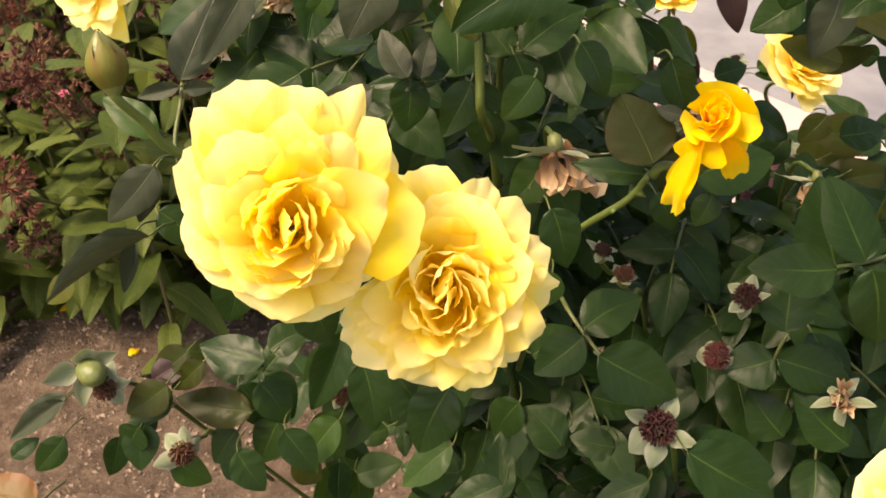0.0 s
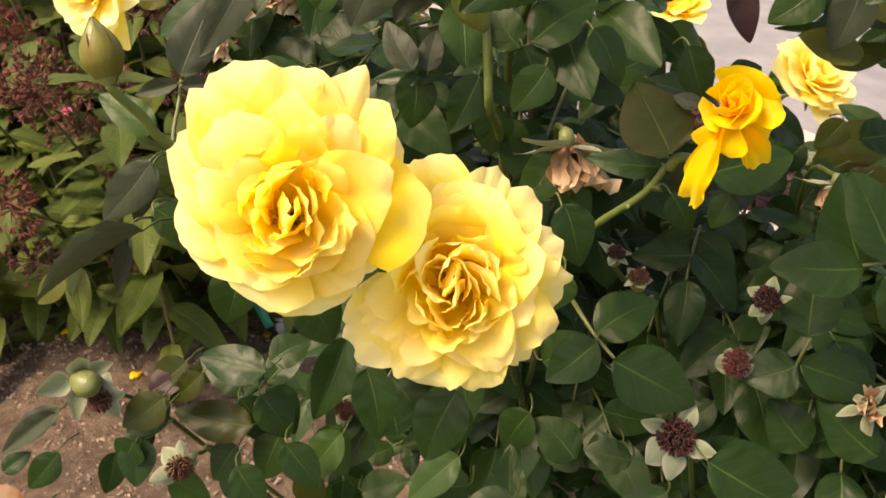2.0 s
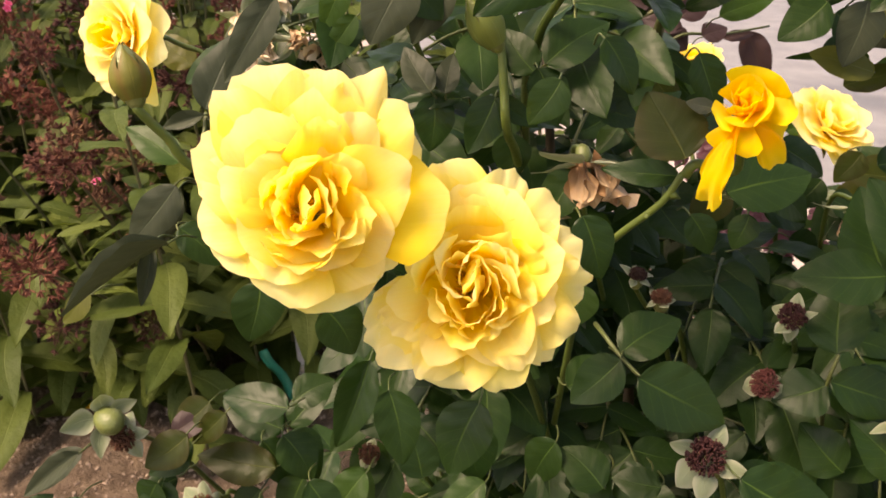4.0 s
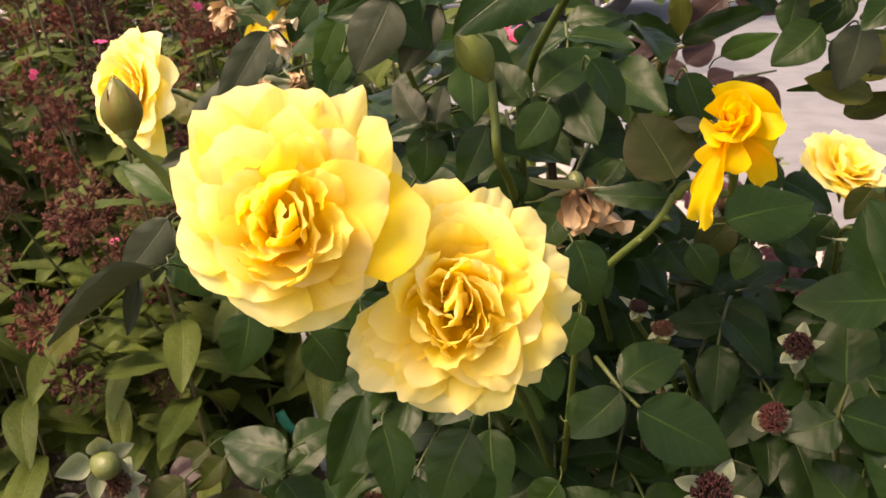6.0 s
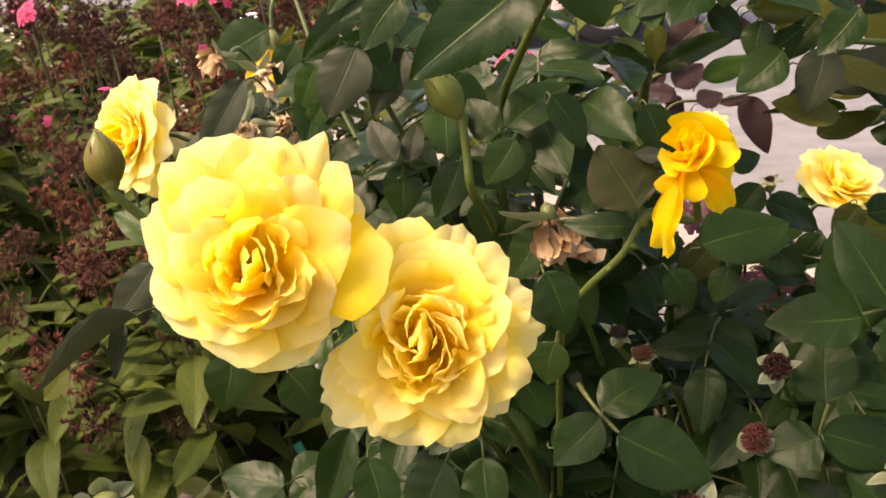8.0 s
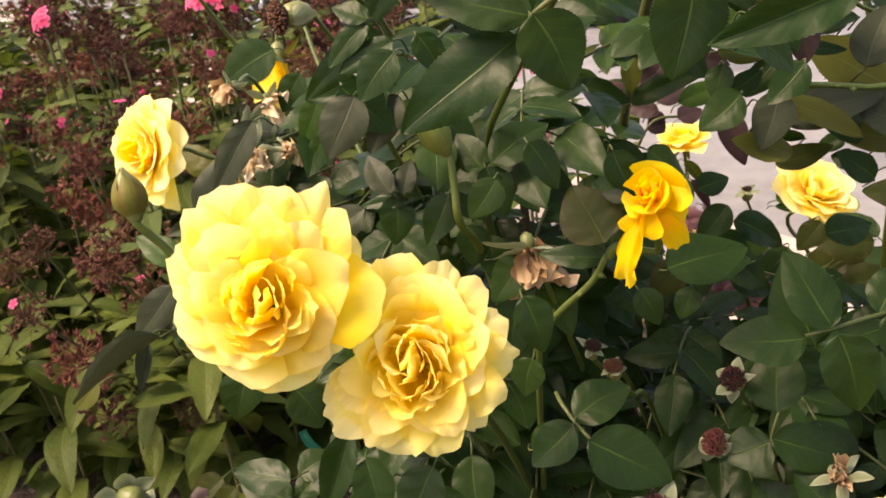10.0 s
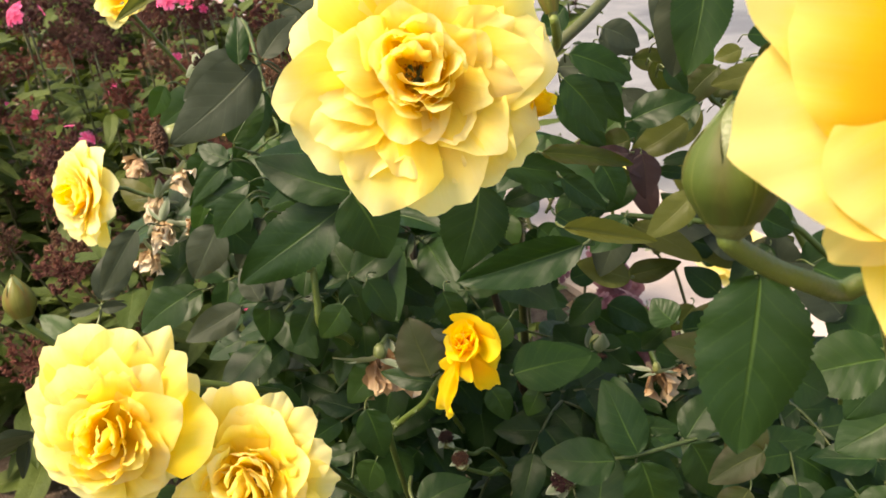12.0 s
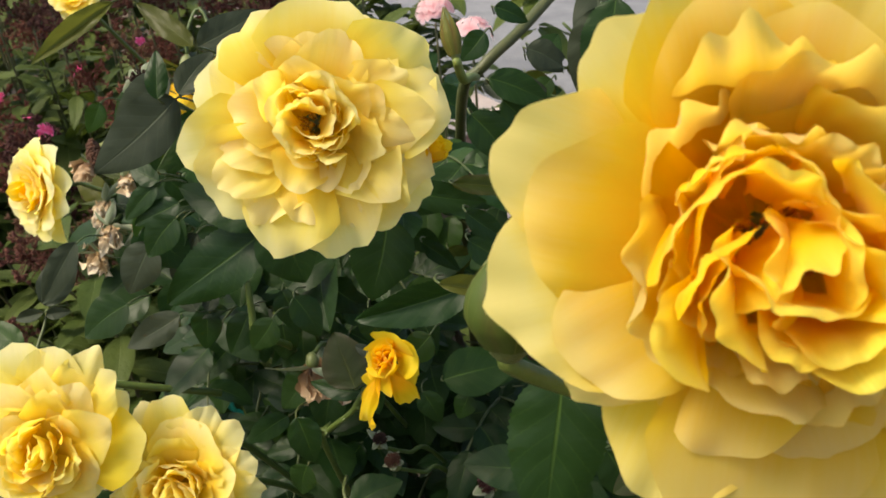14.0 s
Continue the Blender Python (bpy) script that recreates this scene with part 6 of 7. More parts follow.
leaf(bush, (0.257, 0.535, 0.504), (0.293, 0.547, 0.506), 0.73, up=(-0.12, -0.73, 0.67), stalk=False)
leaf(bush, (0.190, 0.538, 0.491), (0.222, 0.538, 0.466), 0.80, up=(-0.04, -0.72, 0.69), stalk=False)
leaf(bush, (0.278, 0.563, 0.459), (0.240, 0.554, 0.446), 0.76, up=(-0.10, -0.71, 0.70), stalk=False)
leaf(bush, (0.158, 0.514, 0.501), (0.137, 0.505, 0.479), 0.86, kind="bronze", up=(0.03, -0.72, 0.70), stalk=False)
leaf(bush, (0.303, 0.553, 0.474), (0.327, 0.549, 0.447), 0.83, up=(-0.16, -0.70, 0.69), stalk=False)
leaf(bush, (0.240, 0.561, 0.471), (0.266, 0.565, 0.458), 0.82, kind="mid", up=(-0.09, -0.72, 0.69), stalk=False)
leaf(bush, (0.309, 0.549, 0.513), (0.340, 0.550, 0.493), 0.79, up=(-0.18, -0.73, 0.66), stalk=False)
leaf(bush, (0.176, 0.557, 0.537), (0.201, 0.567, 0.540), 0.80, up=(-0.02, -0.77, 0.64), stalk=False)
leaf(bush, (0.143, 0.574, 0.540), (0.167, 0.574, 0.520), 0.86, up=(0.02, -0.77, 0.64), stalk=False)
leaf(bush, (0.307, 0.639, 0.642), (0.320, 0.656, 0.663), 1.06, fold=0.35, up=(-0.17, -0.85, 0.50))
leaf(bush, (0.249, 0.568, 0.655), (0.230, 0.561, 0.637), 0.66, kind="mid", fold=0.35, up=(-0.09, -0.84, 0.53))
leaf(bush, (0.212, 0.543, 0.665), (0.185, 0.532, 0.644), 0.65, kind="mid", fold=0.2, up=(-0.03, -0.84, 0.53))
leaf(bush, (0.208, 0.643, 0.627), (0.249, 0.649, 0.613), 0.54, fold=0.35, up=(-0.06, -0.84, 0.54))
leaf(bush, (0.240, 0.581, 0.706), (0.264, 0.594, 0.714), 0.88, fold=0.35, up=(-0.11, -0.88, 0.46))
leaf(bush, (0.235, 0.561, 0.698), (0.247, 0.557, 0.674), 0.56, kind="bronze", fold=0.2, up=(-0.09, -0.87, 0.49))
leaf(bush, (0.292, 0.587, 0.660), (0.319, 0.588, 0.640), 0.61, fold=0.35, up=(-0.17, -0.84, 0.52))
leaf(bush, (0.282, 0.682, 0.685), (0.280, 0.668, 0.645), 0.63, kind="mid", fold=0.2, up=(-0.13, -0.87, 0.48))
leaf(bush, (0.287, 0.613, 0.678), (0.259, 0.601, 0.654), 0.69, kind="bronze", fold=0.2, up=(-0.13, -0.86, 0.50))
leaf(bush, (0.206, 0.615, 0.698), (0.220, 0.628, 0.711), 1.02, fold=0.35, up=(-0.05, -0.89, 0.46))
leaf(bush, (0.200, 0.540, 0.676), (0.211, 0.554, 0.693), 1.08, fold=0.2, up=(-0.04, -0.87, 0.50))
leaf(bush, (0.253, 0.659, 0.653), (0.282, 0.669, 0.653), 0.69, fold=0.35, up=(-0.11, -0.86, 0.50))
leaf(bush, (0.238, 0.576, 0.659), (0.214, 0.582, 0.673), 0.81, kind="grey", fold=0.2, up=(-0.07, -0.86, 0.51))
leaf(bush, (0.198, 0.629, 0.665), (0.222, 0.637, 0.664), 0.64, fold=0.35, up=(-0.04, -0.87, 0.50))
leaf(bush, (0.316, 0.670, 0.687), (0.354, 0.678, 0.679), 0.58, fold=0.2, up=(-0.19, -0.86, 0.47))
leaf(bush, (0.368, 0.616, 0.659), (0.394, 0.611, 0.627), 0.54, fold=0.2, up=(-0.25, -0.82, 0.51))
leaf(bush, (0.194, 0.620, 0.684), (0.219, 0.614, 0.650), 0.56, kind="bronze", fold=0.35, up=(-0.04, -0.87, 0.50))
leaf(bush, (0.365, 0.617, 0.648), (0.353, 0.607, 0.622), 0.74, fold=0.35, up=(-0.22, -0.82, 0.52))
leaf(bush, (0.352, 0.643, 0.686), (0.319, 0.639, 0.681), 0.65, fold=0.35, up=(-0.20, -0.86, 0.47))
leaf(bush, (0.318, 0.638, 0.680), (0.353, 0.648, 0.678), 0.53, kind="bronze", fold=0.35, up=(-0.20, -0.86, 0.48))
leaf(bush, (0.195, 0.587, 0.490), (0.220, 0.587, 0.469), 0.73, up=(-0.07, -0.76, 0.65))
leaf(bush, (0.236, 0.607, 0.483), (0.218, 0.600, 0.463), 0.83, kind="mid", up=(-0.09, -0.76, 0.65))
leaf(bush, (0.254, 0.618, 0.462), (0.232, 0.610, 0.442), 0.85, up=(-0.11, -0.75, 0.66))
leaf(bush, (0.202, 0.574, 0.457), (0.236, 0.579, 0.444), 0.72, up=(-0.08, -0.74, 0.67))
leaf(bush, (0.264, 0.599, 0.451), (0.242, 0.589, 0.427), 0.76, up=(-0.12, -0.73, 0.67))
leaf(bush, (0.187, 0.602, 0.453), (0.169, 0.595, 0.432), 0.82, up=(-0.03, -0.74, 0.67))
leaf(bush, (0.272, 0.600, 0.489), (0.255, 0.593, 0.469), 0.87, kind="bronze", up=(-0.13, -0.76, 0.64))
leaf(bush, (0.224, 0.583, 0.432), (0.254, 0.586, 0.414), 0.77, up=(-0.10, -0.72, 0.69))
leaf(bush, (0.139, 0.632, 0.541), (0.164, 0.632, 0.520), 0.72, up=(-0.01, -0.81, 0.59))
leaf(bush, (0.126, 0.598, 0.545), (0.146, 0.596, 0.521), 0.79, kind="bronze", up=(0.01, -0.80, 0.60))

leaf(bush, (-0.195, 0.440, 0.338), (-0.218, 0.430, 0.337), 0.78, up=(0.26, -0.55, 0.79))
leaf(bush, (-0.200, 0.430, 0.344), (-0.202, 0.410, 0.320), 0.87, up=(0.27, -0.55, 0.79))
leaf(bush, (-0.230, 0.450, 0.313), (-0.241, 0.440, 0.280), 0.58, up=(0.29, -0.54, 0.79))
leaf(bush, (-0.188, 0.430, 0.310), (-0.162, 0.430, 0.290), 0.76, kind="mid", up=(0.24, -0.53, 0.81))
leaf(bush, (-0.247, 0.430, 0.369), (-0.289, 0.420, 0.341), 0.40, kind="grey", up=(0.33, -0.55, 0.77))
leaf(bush, (-0.264, 0.440, 0.322), (-0.288, 0.430, 0.295), 0.62, up=(0.33, -0.53, 0.79))
leaf(bush, (-0.172, 0.460, 0.383), (-0.198, 0.450, 0.368), 0.87, kind="bronze", up=(0.24, -0.60, 0.76))
leaf(bush, (-0.179, 0.430, 0.380), (-0.207, 0.420, 0.361), 0.78, kind="bronze", up=(0.26, -0.58, 0.77))
leaf(bush, (-0.145, 0.450, 0.319), (-0.165, 0.440, 0.297), 0.89, up=(0.19, -0.56, 0.81))
leaf(bush, (-0.114, 0.450, 0.329), (-0.133, 0.440, 0.297), 0.81, up=(0.16, -0.57, 0.81))
leaf(bush, (-0.090, 0.450, 0.334), (-0.069, 0.440, 0.303), 0.84, kind="mid", up=(0.13, -0.58, 0.81))
leaf(bush, (-0.108, 0.440, 0.298), (-0.086, 0.440, 0.282), 1.04, kind="bronze", up=(0.15, -0.54, 0.83))
leaf(bush, (-0.115, 0.440, 0.392), (-0.161, 0.450, 0.396), 0.64, up=(0.18, -0.61, 0.77))
leaf(bush, (-0.125, 0.450, 0.363), (-0.105, 0.440, 0.336), 0.89, up=(0.18, -0.59, 0.78))
leaf(bush, (-0.040, 0.470, 0.311), (-0.044, 0.480, 0.343), 0.95, up=(0.07, -0.58, 0.81))
leaf(bush, (-0.120, 0.470, 0.375), (-0.094, 0.480, 0.386), 0.90, up=(0.17, -0.62, 0.77))
leaf(bush, (-0.153, 0.460, 0.277), (-0.160, 0.450, 0.270), 2.07, up=(0.19, -0.54, 0.82))
leaf(bush, (-0.066, 0.460, 0.267), (-0.033, 0.460, 0.278), 0.84, kind="mid", up=(0.09, -0.54, 0.84))
leaf(bush, (-0.002, 0.370, 0.432), (0.002, 0.360, 0.397), 0.91, up=(0.03, -0.61, 0.79))
leaf(bush, (0.011, 0.360, 0.376), (-0.023, 0.360, 0.380), 0.84, kind="mid", up=(0.01, -0.55, 0.84))
leaf(bush, (0.047, 0.400, 0.394), (0.030, 0.400, 0.363), 0.79, up=(-0.05, -0.60, 0.80))
leaf(bush, (0.078, 0.400, 0.373), (0.051, 0.400, 0.363), 1.17, kind="mid", up=(-0.09, -0.58, 0.81))
leaf(bush, (0.099, 0.390, 0.378), (0.077, 0.390, 0.364), 0.99, up=(-0.12, -0.57, 0.81))
leaf(bush, (0.052, 0.400, 0.432), (0.081, 0.410, 0.440), 0.91, up=(-0.06, -0.63, 0.78))
leaf(bush, (0.216, 0.400, 0.491), (0.202, 0.420, 0.537), 0.75, up=(-0.31, -0.64, 0.70))
leaf(bush, (0.237, 0.400, 0.408), (0.194, 0.400, 0.432), 0.75, up=(-0.31, -0.57, 0.76))
leaf(bush, (0.138, 0.370, 0.393), (0.189, 0.370, 0.363), 0.56, up=(-0.18, -0.56, 0.81))
leaf(bush, (0.237, 0.390, 0.392), (0.206, 0.390, 0.408), 0.85, up=(-0.30, -0.55, 0.78))
leaf(bush, (0.202, 0.630, 0.464), (0.247, 0.620, 0.436), 0.72, up=(-0.03, -0.73, 0.68))
leaf(bush, (0.276, 0.640, 0.424), (0.320, 0.640, 0.455), 0.79, kind="bronze", up=(-0.10, -0.70, 0.70))
leaf(bush, (0.191, 0.600, 0.439), (0.161, 0.610, 0.466), 1.01, up=(-0.02, -0.70, 0.71))
leaf(bush, (0.284, 0.600, 0.426), (0.330, 0.600, 0.446), 0.76, kind="bronze", up=(-0.11, -0.69, 0.72))
leaf(bush, (0.153, 0.620, 0.492), (0.121, 0.620, 0.504), 0.97, up=(0.02, -0.74, 0.67))
leaf(bush, (0.223, 0.500, 0.593), (0.282, 0.500, 0.611), 0.52, kind="grey", up=(-0.07, -0.77, 0.63))
leaf(bush, (0.219, 0.490, 0.609), (0.264, 0.480, 0.588), 0.43, kind="olive", up=(-0.06, -0.78, 0.62))
leaf(bush, (0.236, 0.520, 0.635), (0.264, 0.520, 0.632), 0.39, up=(-0.08, -0.81, 0.58))
leaf(bush, (0.269, 0.500, 0.623), (0.283, 0.510, 0.659), 0.75, kind="grey", up=(-0.13, -0.79, 0.60))
leaf(bush, (0.197, 0.480, 0.585), (0.220, 0.490, 0.603), 0.70, stalk=False, up=(-0.03, -0.76, 0.65))
leaf(bush, (0.308, 0.500, 0.587), (0.283, 0.490, 0.562), 0.79, up=(-0.18, -0.75, 0.63))
leaf(bush, (0.253, 0.500, 0.675), (0.216, 0.490, 0.657), 0.59, kind="olive", up=(-0.12, -0.83, 0.55))
leaf(bush, (0.304, 0.520, 0.700), (0.269, 0.510, 0.695), 0.55, kind="olive", up=(-0.19, -0.84, 0.51))
leaf(bush, (0.216, 0.500, 0.567), (0.251, 0.500, 0.578), 0.51, kind="bronze", stalk=False, up=(-0.06, -0.75, 0.66))
leaf(bush, (0.276, 0.500, 0.552), (0.255, 0.500, 0.573), 0.77, up=(-0.13, -0.73, 0.67))
leaf(bush, (0.173, 0.500, 0.713), (0.215, 0.500, 0.710), 0.56, kind="grey", up=(0.03, -0.84, 0.55))
leaf(bush, (0.179, 0.500, 0.696), (0.201, 0.490, 0.662), 0.55, up=(0.02, -0.82, 0.57))
leaf(bush, (0.218, 0.480, 0.683), (0.255, 0.480, 0.698), 0.65, up=(-0.03, -0.81, 0.59))
leaf(bush, (0.246, 0.440, 0.774), (0.238, 0.430, 0.722), 0.67, kind="grey", up=(-0.08, -0.87, 0.49))
leaf(bush, (0.202, 0.500, 0.736), (0.225, 0.500, 0.724), 0.79, kind="grey", up=(-0.01, -0.85, 0.52))
leaf(bush, (0.185, 0.520, 0.638), (0.220, 0.520, 0.635), 0.55, kind="bronze", up=(0.01, -0.79, 0.62))
leaf(bush, (0.222, 0.520, 0.631), (0.200, 0.510, 0.610), 0.66, up=(-0.03, -0.78, 0.62))
leaf(bush, (0.157, 0.500, 0.643), (0.177, 0.500, 0.628), 0.91, up=(0.05, -0.78, 0.62))
leaf(bush, (0.236, 0.470, 0.715), (0.251, 0.470, 0.705), 0.79, up=(-0.06, -0.83, 0.56))
leaf(bush, (0.132, 0.540, 0.606), (0.182, 0.540, 0.626), 0.39, up=(0.08, -0.77, 0.63))
leaf(bush, (0.206, 0.500, 0.608), (0.225, 0.500, 0.586), 0.94, up=(-0.01, -0.76, 0.65))
leaf(bush, (0.216, 0.460, 0.586), (0.183, 0.460, 0.598), 0.64, kind="olive", up=(-0.03, -0.73, 0.69))
leaf(bush, (0.299, 0.220, 0.686), (0.277, 0.210, 0.657), 0.69, up=(-0.25, -0.68, 0.69))
leaf(bush, (0.311, 0.400, 0.622), (0.347, 0.390, 0.606), 0.73, up=(-0.19, -0.73, 0.66))
leaf(bush, (0.343, 0.450, 0.562), (0.311, 0.450, 0.598), 0.67, kind="grey", up=(-0.20, -0.70, 0.69))
leaf(bush, (0.353, 0.420, 0.629), (0.325, 0.420, 0.643), 0.89, kind="grey", up=(-0.24, -0.73, 0.64))
leaf(bush, (0.296, 0.500, 0.586), (0.263, 0.500, 0.603), 0.79, kind="grey", up=(-0.14, -0.75, 0.65))
leaf(bush, (0.289, 0.520, 0.563), (0.328, 0.520, 0.541), 0.64, up=(-0.12, -0.74, 0.66))
leaf(bush, (0.321, 0.500, 0.555), (0.312, 0.510, 0.595), 0.80, kind="grey", up=(-0.16, -0.72, 0.67))
leaf(bush, (0.329, 0.500, 0.572), (0.372, 0.500, 0.596), 0.74, up=(-0.18, -0.73, 0.66))
leaf(bush, (0.322, 0.460, 0.583), (0.362, 0.460, 0.558), 0.80, up=(-0.18, -0.72, 0.67))
leaf(bush, (0.366, 0.450, 0.540), (0.334, 0.460, 0.570), 0.82, kind="mid", up=(-0.22, -0.68, 0.70))
leaf(bush, (0.380, 0.480, 0.558), (0.346, 0.490, 0.582), 0.82, up=(-0.23, -0.70, 0.67))
leaf(bush, (0.304, 0.550, 0.544), (0.336, 0.560, 0.567), 0.72, kind="bronze", up=(-0.14, -0.74, 0.66))


# ---------------------------------------------------------------- foliage inside the bush
OPEN_GAPS = [((0.107, 0.406, 0.604), (0.208, 0.879, 0.406), 0.055), ((0.192, 0.448, 0.573), (0.316, 0.784, 0.447), 0.06), ((0.209, 0.422, 0.557), (0.321, 0.768, 0.448), 0.05),
             ((0.118, 0.464, 0.608), (0.202, 0.860, 0.493), 0.05), ((0.189, 0.431, 0.547), (0.326, 0.791, 0.358), 0.045)]      # thin places in the leaves


def off_line(p, a, b):
    """Distance of a point from the line between a and b."""
    a, b = Vector(a), Vector(b)
    s = max(0.0, min(1.0, (p - a).dot(b - a) / (b - a).length_squared))
    return (p - a.lerp(b, s)).length


def foliage(parent, center, radii, count, seed, kinds, size=(0.036, 0.052), outward=0.6):
    """Compound leaves spread through a rounded mass, pointing out of it."""
    rng = random.Random(seed)
    c = Vector(center)
    for _ in range(count):
        q = Vector((rng.gauss(0, 1), rng.gauss(0, 1), rng.gauss(0, 1))).normalized() * rng.random() ** 0.45
        base = c + Vector((q.x * radii[0], q.y * radii[1], q.z * radii[2]))
        if any(off_line(base, a, b) < r for a, b, r in OPEN_GAPS):
            continue
        way = Vector((q.x, q.y - 0.35, q.z * 0.5)) * outward + Vector((rng.uniform(-0.7, 0.7), rng.uniform(-0.7, 0.3), rng.uniform(-0.3, 0.4)))
        compound_leaf(parent, base, way, rng.uniform(0.1, 0.5), rng.uniform(*size), rng.choice(kinds), rng, rng.choice((3, 5, 5)))


DARK = ("green", "green", "green", "green", "green", "mid")
foliage(bush, (0.07, 0.62, 0.39), (0.15, 0.11, 0.19), 105, 1, DARK)
foliage(bush, (0.28, 0.58, 0.24), (0.24, 0.14, 0.17), 90, 2, DARK)
foliage(bush, (0.02, 0.56, 0.18), (0.14, 0.10, 0.14), 40, 3, DARK)
foliage(bush, (0.05, 0.58, 0.60), (0.14, 0.08, 0.09), 44, 4, DARK)
foliage(bush, (0.42, 0.46, 0.38), (0.13, 0.10, 0.14), 34, 7, DARK)
foliage(bush, (0.36, 0.63, 0.33), (0.12, 0.09, 0.10), 45, 9, DARK)
foliage(bush, (0.31, 0.50, 0.27), (0.10, 0.08, 0.10), 30, 10, DARK)
foliage(bush, (0.20, 0.53, 0.42), (0.06, 0.05, 0.04), 14, 11, DARK)
foliage(bush, (0.31, 0.54, 0.43), (0.07, 0.05, 0.05), 18, 12, DARK)
foliage(bush, (0.25, 0.47, 0.40), (0.05, 0.04, 0.04), 10, 13, DARK)
foliage(bush, (0.52, 0.60, 0.34), (0.12, 0.10, 0.12), 34, 8, DARK)
foliage(bush, (0.44, 0.64, 0.20), (0.16, 0.12, 0.13), 40, 6, DARK)
foliage(bush, (-0.02, 0.64, 0.40), (0.12, 0.10, 0.16), 34, 5, DARK)
canes = [[(0.10, 0.62, -0.03), (0.08, 0.62, 0.2), (0.06, 0.60, 0.4), (0.05, 0.58, 0.6)], [(0.14, 0.62, -0.03), (0.2, 0.62, 0.2), (0.24, 0.60, 0.36)],
         [(0.12, 0.66, -0.03), (0.13, 0.68, 0.3), (0.10, 0.66, 0.5)], [(0.16, 0.62, -0.03), (0.3, 0.6, 0.15), (0.4, 0.55, 0.3)]]
for i, line in enumerate(canes):
    thorny_cane(line, 0.006, 0.003, CANE if i % 2 else WOOD, bush, 12, i)


# ---------------------------------------------------------------- phlox behind and beside
FLORET = {}


def floret_mesh(material):
    if material.name not in FLORET:
        verts, uvs, faces = [], [], []
        for i in range(5):
            a = 1.2566 * i
            b = len(verts)
            for r, w, z in ((0.0006, 0.0004, 0.0), (0.005, 0.0030, 0.0010), (0.0085, 0.0042, 0.0012), (0.0105, 0.0022, 0.0004)):
                for s in (-1, 0, 1):
                    x, y = r - abs(s) * 0.0006, s * w
                    verts.append((x * math.cos(a) - y * math.sin(a), x * math.sin(a) + y * math.cos(a), z))
                    uvs.append((0.5 + s * 0.5, min(1.0, r / 0.0105)))
            for k in range(3):
                for s in range(2):
                    c = b + k * 3 + s
                    faces.append((c, c + 1, c + 4, c + 3))
        FLORET[material.name] = mesh_of("floret", verts, faces, material, uvs)
    return FLORET[material.name]


PHLOX_SHAPES = [leaf_mesh("phlox_leaf", PHLOX_LEAF, 40 + i, fold=0.35, curl=0.35 + 0.12 * i, shape=0.38 + 0.03 * i, teeth=0, sway=0.05, point=0.9, rows=14) for i in range(4)]


LOW_SHAPES = [leaf_mesh("low_leaf", WEED_LEAF, 60 + i, fold=0.3, curl=0.3, shape=0.62, teeth=0, sway=0.05, point=0.8, rows=12) for i in range(4)]
FAR_SHAPES = [leaf_mesh("phlox_leaf", PHLOX_LEAF, 40 + i, fold=0.35, curl=0.35 + 0.12 * i, shape=0.42 + 0.03 * i, teeth=0, sway=0.05, point=0.9, rows=6) for i in range(4)]


def panicle(material, seed, sprays=30, each=6, fine=1.0):
    """A spent phlox head: short branchlets that each carry a few slender calyces."""
    rng = random.Random(seed)
    verts, faces = [], []

    def spike(a, b, w0, w1):
        way = (b - a).normalized()
        x = way.orthogonal().normalized()
        y = way.cross(x)
        n = len(verts)
        for q, w in ((a, w0), (a.lerp(b, 0.6), w1), (b, w0 * 0.4)):
            verts.extend(q + (x * math.cos(t) + y * math.sin(t)) * w for t in (0, 1.57, 3.14, 4.71))
        for k in (0, 4):
            faces.extend((n + k + j, n + k + (j + 1) % 4, n + k + 4 + (j + 1) % 4, n + k + 4 + j) for j in range(4))

    for _ in range(sprays):
        q = Vector((rng.uniform(-1, 1), rng.uniform(-1, 1), rng.uniform(-0.15, 1.1))).normalized()
        root = Vector((0, 0, rng.uniform(-0.012, 0.012)))
        tip = root + Vector((q.x, q.y, q.z * 0.95)) * rng.uniform(0.012, 0.027)
        spike(root, tip, 0.0004, 0.0005)
        for _ in range(each):
            w = (q + Vector((rng.uniform(-0.8, 0.8), rng.uniform(-0.8, 0.8), rng.uniform(-0.6, 0.8)))).normalized()
            spike(tip, tip + w * rng.uniform(0.006, 0.011) * fine, 0.0007 * fine, 0.0013 * fine)
    return mesh_of("seed_head", verts, faces, material)


HEADS = [panicle(SEED_HEAD if i != 3 else SEED_BROWN, 70 + i, 46, 9, 0.68) for i in range(5)]
FAR_HEADS = [panicle(SEED_HEAD, 80 + i, 30, 7, 0.8) for i in range(3)]


